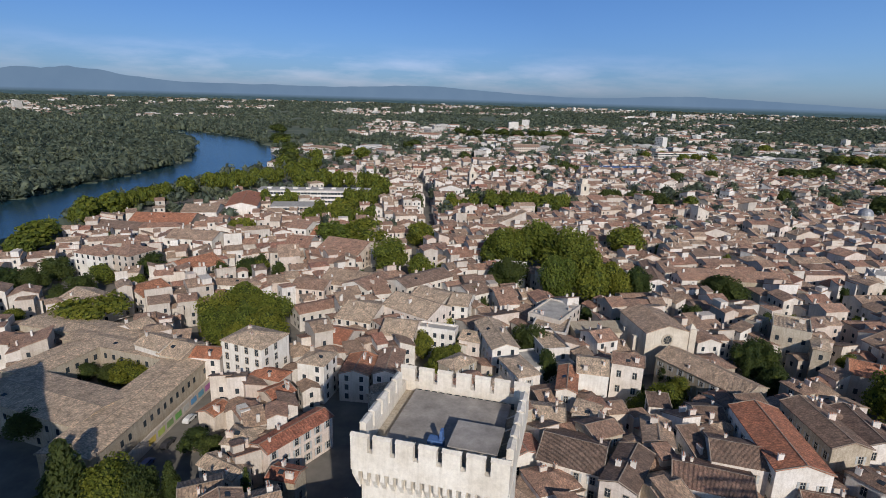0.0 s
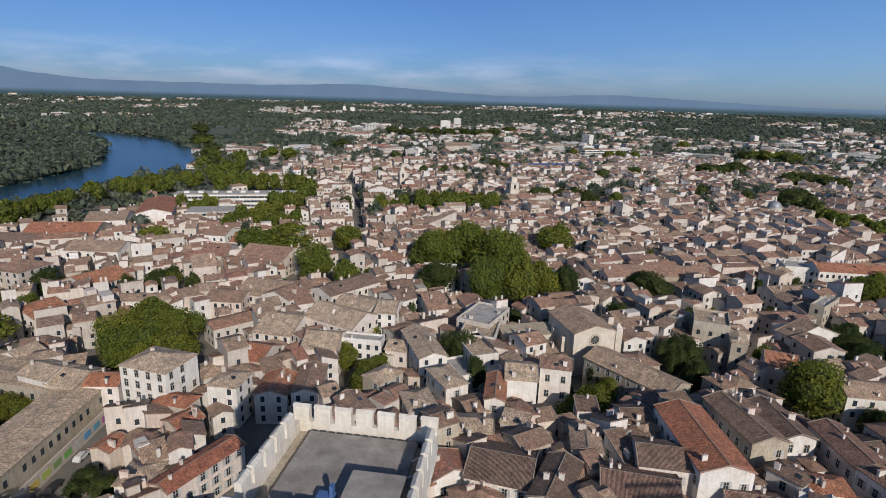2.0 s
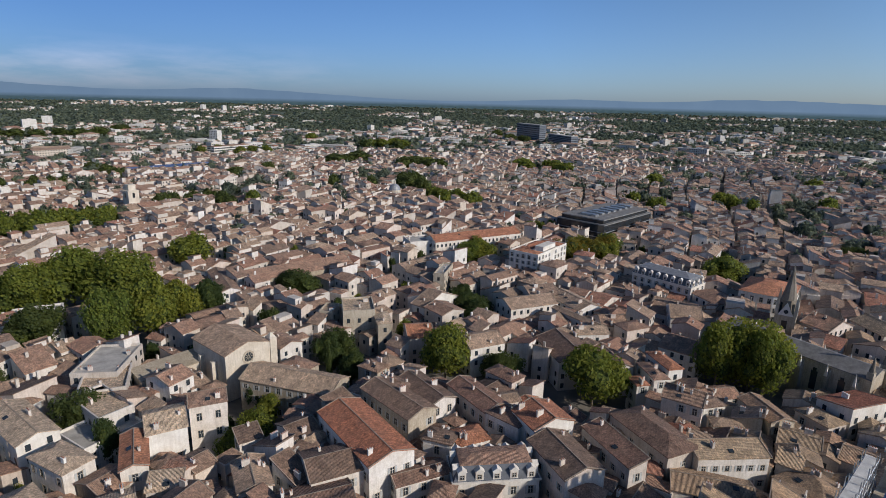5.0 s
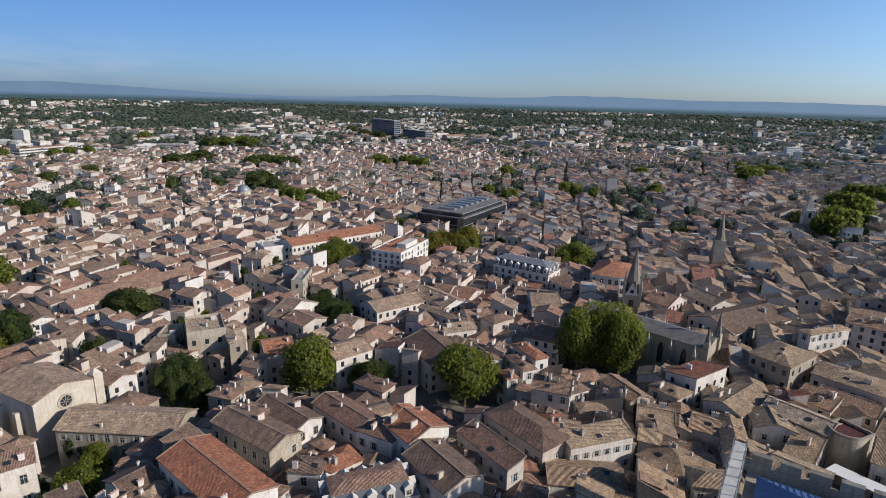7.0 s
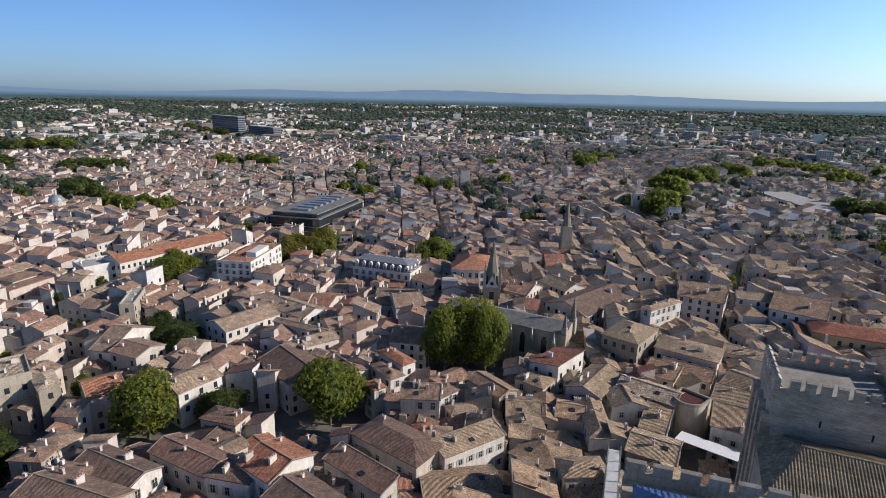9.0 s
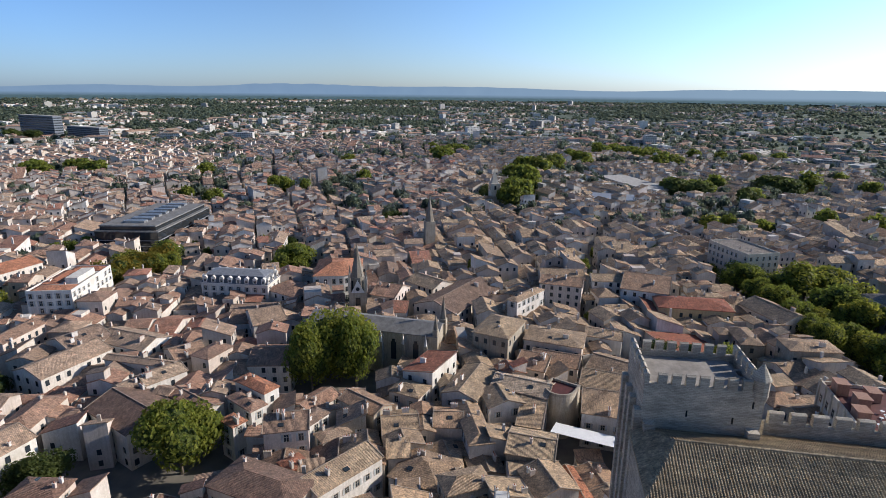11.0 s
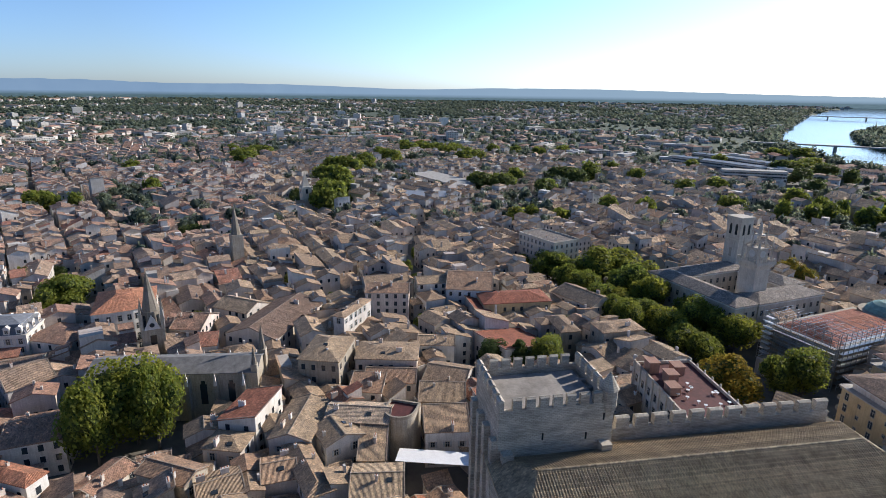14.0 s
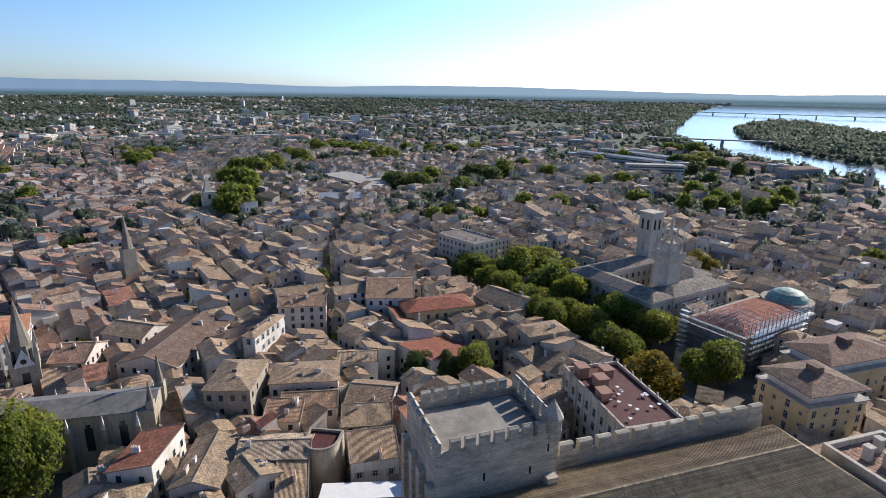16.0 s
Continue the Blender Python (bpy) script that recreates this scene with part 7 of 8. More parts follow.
def sheet_roof():
    t = thing("awning", pose(158.2, -1, 0, 0, 0, -109.5), "white fabric roof over a yard", "awning")
    s = Solid()
    s.shared([(-9, -3.2, 8.6), (9, -3.2, 8.6), (9, 3.2, 7.4), (-9, 3.2, 7.4), (-9, -3.2, 8.5), (9, -3.2, 8.5), (9, 3.2, 7.3), (-9, 3.2, 7.3)],
             [(0, 1, 2, 3), (7, 6, 5, 4), (0, 4, 5, 1), (2, 6, 7, 3), (1, 5, 6, 2), (3, 7, 4, 0)])
    part("sheet", s, [M_SHEET], t)
    for x in (-8.6, 8.6):
        for y in (-2.9, 2.9):
            q = Solid()
            q.beam((x, y, -.5), (x, y, 7.3 if y > 0 else 8.5), .1, n=6)
            part("post", q, [M_METAL], t)
    claim(158.2, -1, 18, 7, -109.5, 8)


def round_end(x, y, r, h):
    """Stone house end bent to a half round, with a flat dark red roof behind a parapet."""
    t = thing("house_end", pose(x, y, 0, 0, 0, 150), "rounded stone house end with flat dark red roof", "house")
    arc = [(r * math.cos(radians(a)), r * math.sin(radians(a))) for a in range(-90, 91, 15)]
    outline = arc + [(-r, r), (-r, -r)]
    s = Solid()
    s.extrude(outline, -1, h)
    part("wall", s, [M_STONE], t)
    inner = [(.88 * a, .88 * b) for a, b in outline]
    s = Solid()
    s.extrude(inner, h + .004, h + .12)
    part("roof", s, [M_DARKRED], t)
    n = len(outline)
    s = Solid()
    p = [(a, b, z) for z in (h + .004, h + .75) for a, b in outline] + [(a, b, z) for z in (h + .004, h + .75) for a, b in inner]
    f = [(i, (i + 1) % n, n + (i + 1) % n, n + i) for i in range(n)] + [(2 * n + (i + 1) % n, 2 * n + i, 3 * n + i, 3 * n + (i + 1) % n) for i in range(n)]
    s.shared(p, f + [(n + i, n + (i + 1) % n, 3 * n + (i + 1) % n, 3 * n + i) for i in range(n)])
    part("parapet", s, [M_STONE], t)
    claim(x, y, 2 * r, 2 * r, 0, h)


def pavilion(x, y, w, d, rot):
    """A cafe canopy on posts."""
    t = thing("canopy", pose(x, y, 0, 0, 0, rot), "grey cafe canopy on steel posts in the square", "canopy")
    for k in (-1, 1):
        s = Solid()
        s.shared([(-w / 2, 0, 3.6), (w / 2, 0, 3.6), (w / 2, k * d / 2, 3.0), (-w / 2, k * d / 2, 3.0), (-w / 2, 0, 3.5), (w / 2, 0, 3.5), (w / 2, k * d / 2, 2.9), (-w / 2, k * d / 2, 2.9)],
                 [(0, 1, 2, 3), (7, 6, 5, 4), (0, 4, 5, 1), (2, 6, 7, 3), (1, 5, 6, 2), (3, 7, 4, 0)])
        part("cloth", s, [M_LEAD], t)
        for a in (-1, 1):
            s = Solid()
            s.beam((a * (w / 2 - .2), k * (d / 2 - .2), 0), (a * (w / 2 - .2), k * (d / 2 - .2), 2.95), .06, n=6)
            part("post", s, [M_METAL], t)
    claim(x, y, w, d, rot, 3)


def bridge(a, b, z, piers, label):
    t = thing("bridge", pose(0, 0, 0), label, "bridge")
    va, vb = Vector((*a, z)), Vector((*b, z))
    n = (vb - va).normalized()
    o = Vector((-n.y, n.x, 0)) * 6
    s = Solid()
    top = [va - o, va + o, vb + o, vb - o]
    s.shared([tuple(p) for p in top] + [tuple(p - Vector((0, 0, 2.2))) for p in top], [(3, 2, 1, 0), (4, 5, 6, 7), (0, 1, 5, 4), (1, 2, 6, 5), (2, 3, 7, 6), (3, 0, 4, 7)])
    part("deck", s, [M_CONC], t)
    for i in range(piers):
        c = va.lerp(vb, (i + .7) / piers)
        q = Solid()
        q.taper(c.x, c.y, -5, z - 2.2, 3.2, 2.6, 8)
        part("pier", q, [M_CONC], t)


mansard_house(92.0, 85.5, 18.5, 9.0, 9.8, -35)
mansard_house(249.5, 125.5, 28.0, 12.5, 12.2, 88, M_LEAD)
sheet_roof()
round_end(172.0, 4.8, 4.0, 12.2)
car(168.2, -110.2, 25, (0.75, 0.75, 0.74))
pavilion(167.5, -97.5, 9.0, 6.0, 20)
bridge((905, -775), (745, -935), 9, 3, "low concrete road bridge over the river")
bridge((1760, -1790), (1000, -2280), 22, 8, "long rail bridge far down the river")

# houses of the old town round the palace, one by one
house(118.5, 177.9, 11.3, 14.0, 14.0, 330, "flat", M_STONE, M_PALETILE, pitch=18, floors=3)
house(112.6, 188.1, 5.2, 8.7, 11.0, 312, "flat", M_STONE, M_PALETILE, pitch=18, floors=3)
house(120.9, 165.9, 4.8, 10.5, 12.5, 333, "hip", M_STONE, M_PALETILE, pitch=18, floors=3)
house(126.8, 153.3, 8.7, 12.4, 10.4, 330, "gable", M_WALL, M_RED, pitch=19, floors=3)
house(137.8, 134.5, 12.8, 11.3, 10.5, 344, "gable", M_WHITE, M_TILE, pitch=19, floors=3)
house(95.7, 124.7, 8.1, 4.6, 13.0, 280, "hip", M_WALL, M_TILE, pitch=18, floors=3)
house(99.7, 105.7, 4.3, 3.6, 9.0, 270, "hip", M_WALL, M_TILE, pitch=18, floors=3)
house(115.3, 103.4, 7.3, 5.1, 10.6, 340, "gable", M_WALL, M_TILE, pitch=19, floors=3)
house(179.3, 148.8, 21.2, 12.3, 10.4, 341, "gable", M_WALL, M_TILE, pitch=19, floors=3)
house(170.2, 117.4, 15.8, 4.9, 11.2, 330, "gable", M_WALL, M_TILE, pitch=19, floors=3)
house(178.4, 124.3, 22.0, 3.6, 11.7, 262, "gable", M_WALL, M_TILE, pitch=19, floors=3)
house(156.5, 112.6, 19.4, 14.3, 10.0, 241, "gable", M_WALL, M_BROWN, pitch=19, floors=3)
house(193.9, 177.0, 17.2, 7.3, 11.2, 359, "gable", M_WALL, M_TILE, pitch=19, floors=3)
house(207.4, 251.1, 13.9, 14.0, 11.0, 339, "flat", M_WHITE, M_CONC, pitch=18, floors=3)
house(161.2, 85.4, 10.7, 4.4, 11.0, 236, "hip", M_WHITE, M_TILE, pitch=18, floors=3)
house(167.5, 85.2, 12.1, 4.6, 12.5, 240, "hip", M_WHITE, M_RED, pitch=18, floors=3)
house(172.4, 114.9, 11.2, 7.7, 11.2, 325, "gable", M_WALL, M_TILE, pitch=19, floors=3)
house(186.1, 106.7, 6.8, 9.8, 12.0, 251, "hip", M_WALL, M_TILE, pitch=18, floors=3)
house(153.8, 85.7, 5.2, 3.6, 10.0, 238, "hip", M_WHITE, M_RED, pitch=18, floors=3)
house(154.9, 66.9, 8.7, 4.4, 11.0, 332, "hip", M_WHITE, M_TILE, pitch=18, floors=3)
house(151.0, 60.1, 7.1, 4.3, 10.0, 312, "hip", M_WALL, M_TILE, pitch=18, floors=3)
house(189.8, 89.0, 12.4, 14.0, 9.6, 277, "gable", M_WALL, M_TILE, pitch=19, floors=3)
house(218.5, 103.1, 11.0, 15.6, 10.3, 303, "gable", M_WALL, M_TILE, pitch=19, floors=3)
house(234.4, 9.9, 4.1, 17.9, 16.0, 233, "hip", M_WALL, M_TILE, pitch=18, floors=5)
house(254.3, -5.7, 16.3, 11.2, 15.1, 256, "gable", M_WALL, M_TILE, pitch=19, floors=5)
house(262.1, -25.8, 14.7, 9.5, 14.4, 268, "gable", M_WHITE, M_TILE, pitch=19, floors=5)
house(245.5, 35.6, 33.7, 18.4, 10.3, 151, "gable", M_WALL, M_BROWN, pitch=19, floors=3)
house(32.1, 159.5, 12.3, 14.3, 7.5, 287, "flat", M_WHITE, M_CONC, floors=2, label="white house with balustraded roof terrace", chimneys=0)
house(33.7, 166.4, 17.0, 8.4, 11, 282, "flat", M_WALL, M_PALETILE, floors=3, label="cream house with flat tiled terrace", chimneys=1)
house(74.9, 109.6, 25.0, 11.0, 14.6, 264, "gable", M_WALL, M_RED, pitch=17, floors=3)
house(67.2, 105.8, 16.5, 10.4, 12.8, 344, "gable", M_WALL, M_BROWN, pitch=19, floors=3)
house(56.4, 99.8, 15.0, 10.6, 11.1, 341, "gable", M_WALL, M_BROWN, pitch=19, floors=3)
house(30.1, 108.6, 13.6, 13.7, 10.6, 338, "gable", M_WALL, M_BROWN, pitch=19, floors=3)
house(39.6, 101.2, 15.1, 7.2, 11.8, 238, "gable", M_WALL, M_BROWN, pitch=19, floors=3)
house(78.7, 94.4, 12.2, 4.9, 10.2, 343, "gable", M_WALL, M_BROWN, pitch=19, floors=3)
house(90.6, 117.5, 19.8, 8.9, 13.5, 270, "gable", M_STONE, M_BROWN, pitch=19, floors=3)
house(100.2, 118.0, 16.7, 7.7, 12.7, 264, "gable", M_WALL, M_BROWN, pitch=19, floors=3)
house(108.7, 106.8, 16.9, 7.6, 12.7, 261, "gable", M_WALL, M_BROWN, pitch=19, floors=3)
house(106.9, 94.4, 9.7, 5.5, 13.0, 276, "hip", M_WALL, M_BROWN, pitch=12, floors=3)
house(89.4, 99.6, 6.9, 5.0, 12.0, 298, "hip", M_WALL, M_BROWN, pitch=18, floors=3)
house(95.7, 96.7, 7.8, 6.4, 11.0, 342, "hip", M_WALL, M_RED, pitch=18, floors=3)
house(111.3, 87.4, 9.6, 11.1, 14.6, 253, "gable", M_WHITE, M_RED, pitch=19, floors=3)
house(104.3, 75.6, 14.8, 9.9, 13.3, 250, "gable", M_WALL, M_BROWN, pitch=19, floors=3)
house(115.7, 70.8, 16.6, 4.7, 13.3, 250, "shed", M_WALL, M_BROWN, pitch=14, floors=3)
house(128.8, 68.0, 18.9, 10.0, 13.0, 252, "hip", M_WALL, M_BROWN, pitch=18, floors=3)
house(134.9, 53.2, 16.4, 4.9, 12.3, 322, "shed", M_WALL, M_TILE, pitch=14, floors=3)
house(167.8, 69.3, 10.7, 7.0, 8.3, 329, "gable", M_WHITE, M_TILE, pitch=19, floors=3)
house(162.2, 54.7, 12.3, 6.6, 11.9, 237, "gable", M_STONE, M_TILE, pitch=19, floors=3)
house(138.0, 65.0, 4.6, 4.4, 11.0, 319, "hip", M_WALL, M_RED, pitch=18, floors=3)
house(182.2, 40.2, 14.2, 9.5, 12.8, 156, "shed", M_WHITE, M_RED, pitch=12, floors=4)
house(171.4, 44.6, 8.8, 6.9, 11.0, 249, "hip", M_WALL, M_TILE, pitch=18, floors=3)
house(175.4, 28.5, 17.0, 9.6, 11.6, 161, "gable", M_WALL, M_TILE, pitch=19, floors=3)
house(174.8, 14.3, 15.3, 9.0, 11.9, 251, "gable", M_WALL, M_PALETILE, pitch=19, floors=3)
house(166.2, 12.2, 6.1, 14.1, 9.0, 258, "shed", M_WALL, M_TILE, pitch=14, floors=3)
house(204.7, 2.4, 17.9, 11.6, 13.0, 254, "hip", M_WALL, M_TILE, pitch=10, floors=3)
house(211.4, -14.3, 11.5, 7.8, 11.7, 254, "gable", M_WHITE, M_TILE, pitch=19, floors=3)
house(193.3, -13.5, 12.0, 12.3, 9.4, 239, "gable", M_WALL, M_TILE, pitch=19, floors=3)
house(190.4, 10.5, 8.8, 7.1, 10.2, 250, "shed", M_WALL, M_TILE, pitch=14, floors=3)
house(205.4, 20.2, 11.7, 16.3, 15.5, 248, "hip", M_STONE, M_TILE, pitch=18, floors=4)
house(34.5, 138.2, 14.2, 5.2, 12.1, 256, "gable", M_WALL, M_RED, pitch=19, floors=3)
house(43.0, 145.6, 8.5, 11.4, 12.8, 348, "gable", M_WHITE, M_PALETILE, pitch=19, floors=3)
house(52.8, 145.0, 8.5, 4.4, 14.4, 342, "shed", M_WALL, M_TILE, pitch=14, floors=3)
house(56.6, 130.5, 5.3, 4.6, 10.3, 352, "shed", M_WALL, M_BROWN, pitch=14, floors=3)
house(50.8, 115.2, 10.7, 6.6, 11.4, 255, "gable", M_WALL, M_TILE, pitch=19, floors=3)
house(22.2, 145.2, 12.2, 6.7, 12.0, 291, "hip", M_WALL, M_PALETILE, pitch=18, floors=3)
house(36.8, 124.8, 6.4, 4.4, 10.4, 331, "shed", M_WALL, M_PALETILE, pitch=14, floors=3)
house(66.6, 125.1, 7.1, 8.2, 11.1, 359, "gable", M_WALL, M_BROWN, pitch=19, floors=3)
house(-15.2, 149.9, 15.5, 7.2, 9.6, 267, "gable", M_WALL, M_TILE, pitch=19, floors=3)
house(-24.0, 149.2, 12.5, 8.6, 8.8, 264, "gable", M_WALL, M_RED, pitch=17, floors=3)
house(203.4, -74.1, 8.8, 14.6, 14.0, 179, "hip", M_STONE, M_TILE, pitch=12, floors=3)
house(240.6, -82.1, 19.8, 14.3, 10.5, 200, "gable", M_WALL, M_TILE, pitch=19, floors=3)
house(215.9, -60.6, 14.4, 6.9, 11.0, 177, "hip", M_STONE, M_TILE, pitch=18, floors=3)
house(-54.6, 150.6, 14.3, 12.0, 16, 338, "hip", M_WHITE, M_PALETILE, floors=5)
house(-35.6, 146.5, 8.1, 8.7, 12, 346, "hip", M_WHITE, M_PALETILE, floors=4)
house(-47.9, 142.0, 9.5, 5.8, 9, 340, "hip", M_WALL, M_RED)
house(-34.2, 115.2, 19.1, 5.8, 9, 55, "gable", M_WALL, M_RED, floors=3)
house(-45.6, 113.8, 7.3, 7.5, 8, 356, "hip", M_WALL, M_PALETILE)
house(-58.2, 128.0, 6.0, 5.3, 6, 68, "gable", M_WALL, M_RED)
house(-46.1, 128.2, 7.9, 6.9, 6, 344, "gable", M_WALL, M_PALETILE)
house(-43.8, 134.3, 7.0, 6.4, 8, 49, "gable", M_WALL, M_RED)
house(-32.4, 102.3, 6.4, 5.0, 7, 347, "gable", M_STONE, M_RED)
house(-46.2, 103.8, 10.6, 5.0, 7, 332, "gable", M_WALL, M_PALETILE)
house(78.4, 149.4, 28.2, 11.4, 10, 301, "gable", M_STONE, M_TILE, floors=3)
house(30.3, 249.1, 15.4, 14.6, 10, 349, "flat", M_WHITE, M_CONC, floors=3)
house(25.9, 123.5, 9.6, 7.5, 11, 351, "gable", M_STONE, M_PALETILE, floors=3)
house(17.3, 166.9, 21.4, 8.5, 12, 282, "gable", M_WHITE, M_PALETILE, floors=4)
house(40.3, 189.3, 12.1, 18.7, 12, 326, "flat", M_WALL, M_CONC, floors=4)
house(37.3, 178.8, 11.6, 14.7, 11, 341, "flat", M_WALL, M_PALETILE, floors=3)
house(7.1, 198.2, 7.3, 14.0, 12, 346, "gable", M_WHITE, M_PALETILE, floors=4)
house(10.3, 171.6, 7.1, 8.4, 9, 339, "gable", M_WALL, M_PALETILE)
house(4.8, 151.2, 6.9, 9.2, 10, 315, "hip", M_STONE, M_PALETILE)
house(-9.8, 222.6, 25.3, 13.0, 12, 43, "gable", M_WALL, M_TILE, floors=3)
house(-3.3, 202.9, 14.1, 17.3, 11, 327, "gable", M_WALL, M_PALETILE, floors=3)
house(-13.6, 174.9, 11.1, 14.5, 10, 350, "gable", M_WALL, M_PALETILE, floors=3)
house(-28.5, 191.6, 13.3, 20.5, 9, 342, "gable", M_WALL, M_PALETILE, floors=3)
house(-34.0, 169.5, 11.0, 12.2, 9, 341, "gable", M_WALL, M_RED, floors=3)
house(-53.4, 216.8, 13.9, 13.2, 10, 351, "gable", M_WALL, M_TILE, floors=3)
house(-39.5, 225.5, 19.2, 19.4, 10, 344, "gable", M_WALL, M_TILE, floors=3)
house(-30.9, 218.6, 17.2, 13.6, 11, 57, "gable", M_WHITE, M_TILE, floors=3)
house(-90.2, 218.8, 19.1, 8.1, 9, 0, "gable", M_WHITE, M_TILE, floors=2)
house(-113.6, 242.2, 19.0, 16.9, 9, 57, "gable", M_WALL, M_RED, floors=3)
house(-129.2, 282.0, 25.2, 16.5, 12, 353, "gable", M_WHITE, M_TILE, floors=3)
house(-157.2, 355.0, 21.4, 21.9, 11, 8, "gable", M_WHITE, M_TILE, floors=3)
house(-183.7, 311.0, 29.1, 17.2, 9, 351, "gable", M_WALL, M_TILE, floors=2)
house(-170.0, 332.5, 36.4, 25.5, 8, 2, "gable", M_STONE, M_RED, floors=2)
house(-159.3, 248.7, 17.4, 14.0, 12, 341, "hip", M_WHITE, M_TILE, floors=4)
house(-146.6, 250.4, 15.7, 15.5, 12, 338, "hip", M_WALL, M_TILE, floors=4)
house(-132.7, 196.9, 17.3, 12.2, 9, 331, "gable", M_WHITE, M_PALETILE, floors=2)
house(-118.7, 210.0, 12.7, 16.4, 8, 60, "gable", M_WALL, M_RED, floors=2)
house(-74.7, 281.6, 12.8, 18.6, 10, 356, "gable", M_WALL, M_TILE, floors=3)
house(-81.5, 313.1, 11.6, 16.7, 12, 346, "gable", M_WHITE, M_TILE, floors=3)
house(-43.8, 311.3, 9.3, 19.1, 11, 358, "gable", M_WALL, M_TILE, floors=3)
house(-101.6, 171.8, 7.7, 8.5, 9, 63, "gable", M_WALL, M_PALETILE, floors=2)
house(-85.8, 155.9, 10.3, 9.4, 11, 336, "gable", M_WALL, M_PALETILE, floors=3)
house(-77.4, 153.6, 9.1, 11.3, 10, 341, "gable", M_STONE, M_PALETILE, floors=3)
house(-68.7, 152.1, 9.0, 7.9, 10, 356, "gable", M_WALL, M_RED, floors=3)
house(-49.5, 280.7, 23.8, 25.5, 9, 340, "gable", M_WALL, M_TILE, floors=3)
house(-65.5, 310.0, 16.5, 17.4, 9, 348, "gable", M_WALL, M_RED, floors=3)
house(13.8, 134.8, 7.5, 10.4, 11, 12, "hip", M_WALL, M_PALETILE, floors=3)
house(-9.3, 192.6, 21.1, 15.3, 11, 324, "gable", M_WALL, M_PALETILE, floors=3)
house(-5.8, 176.3, 22.0, 5.1, 10, 345, "flat", M_WALL, M_CONC, floors=3)
house(11.3, 213.4, 10.4, 13.0, 11, 37, "gable", M_WHITE, M_TILE, floors=3)
house(146.7, 162.0, 11.0, 10.3, 11, 266, "gable", M_WALL, M_TILE, floors=3)
house(152.3, 173.7, 6.9, 19.8, 10, 277, "gable", M_WHITE, M_TILE, floors=3)
house(175.4, 194.5, 4.8, 17.5, 13, 304, "flat", M_STONE, M_TILE, floors=4)
house(95.2, 245.4, 31.7, 7.0, 11, 80, "gable", M_WALL, M_TILE, floors=3)
house(129.1, 245.5, 50.5, 16.0, 10, 355, "gable", M_STONE, M_TILE, floors=2)
house(108.7, 119.2, 9.5, 7.9, 9, 277, "gable", M_WALL, M_BROWN, floors=3)
house(121.1, 97.7, 9.3, 7.5, 8, 67, "gable", M_WHITE, M_RED, floors=2)
house(238.2, 237.9, 57.5, 13.4, 12, 347, "gable", M_WALL, M_RED, floors=3)
house(188.7, 116.6, 9.4, 11.2, 10, 319, "gable", M_WALL, M_TILE, floors=3)
house(192.1, 153.5, 13.0, 14.1, 11, 335, "gable", M_WALL, M_TILE, floors=3)
house(228.3, 111.1, 16.3, 20.0, 7, 284, "gable", M_WALL, M_TILE, floors=3)
house(160.1, 33.4, 7.0, 8.7, 10, 273, "gable", M_WALL, M_TILE, floors=3)
house(141.3, 37.0, 12.0, 11.1, 9, 249, "hip", M_WALL, M_TILE, floors=3)
house(124.7, 52.4, 15.9, 8.5, 9, 300, "gable", M_WALL, M_TILE, floors=3)
house(168.0, -5.9, 10.6, 7.2, 10, 260, "shed", M_WALL, M_TILE, floors=2)
house(151.2, 13.4, 10.6, 10.4, 10, 259, "gable", M_STONE, M_TILE, floors=2)
house(195.8, 138.1, 20.2, 11.6, 10, 254, "gable", M_WALL, M_TILE, floors=3)
house(259.2, -40.4, 17.8, 23.5, 14, 251, "gable", M_WALL, M_TILE, floors=4)
house(269.2, -7.1, 18.0, 15.2, 13, 271, "gable", M_WALL, M_TILE, floors=4)
house(195.4, 3.0, 14.1, 9.6, 10, 254, "gable", M_WALL, M_TILE, floors=3)
house(182.3, -8.6, 12.2, 6.3, 9, 254, "shed", M_STONE, M_TILE, floors=3)
house(162.4, 99.8, 15.8, 6.0, 10, 240, "gable", M_WALL, M_TILE, floors=3)
house(244.3, 62.2, 10.1, 14.1, 12, 253, "gable", M_WALL, M_TILE, floors=4)
house(259.0, 48.4, 15.3, 12.2, 11, 232, "gable", M_WALL, M_TILE, floors=4)


# ---------------------------------------------------------------- the rest of the old town
STREETS = [([(-15, 200), (-15, 213), (-16, 273), (-11, 375), (-22, 530), (-42, 650)], 3.0), ([(140, 180), (155, 202), (168, 228), (178, 273), (184, 307)], 2.5),
           ([(98, 150), (118, 158), (137, 167)], 2.5), ([(260, -13), (283, -25), (340, -31), (420, -60)], 2.5), ([(241, 69), (235, 39), (215, 20)], 2.0), ([(900, 163), (1235, 278)], 6.0)]


def warp(u, v):
    x = u + 20 * math.sin(v / 95 + 0.7) + 9 * math.sin(u / 60 + v / 80)
    y = v + 17 * math.sin(u / 110 + 1.1) + 8 * math.sin(v / 55 - u / 90)
    c, s = math.cos(0.35), math.sin(0.35)
    return x * c - y * s, x * s + y * c


def town_reach(x, y):
    """How far the dense old town reaches in this direction."""
    yaw = math.degrees(math.atan2(y - 20, x - 40)) - 90
    if yaw < -180:
        yaw += 360
    table = [(55, 330), (30, 400), (20, 470), (8, 660), (-10, 760), (-30, 840), (-60, 1000), (-90, 1000), (-110, 850), (-130, 640), (-150, 500), (-180, 400)]
    for (a0, r0), (a1, r1) in zip(table, table[1:]):
        if a1 <= yaw <= a0:
            return r0 + (r1 - r0) * (a0 - yaw) / (a0 - a1)
    return 0


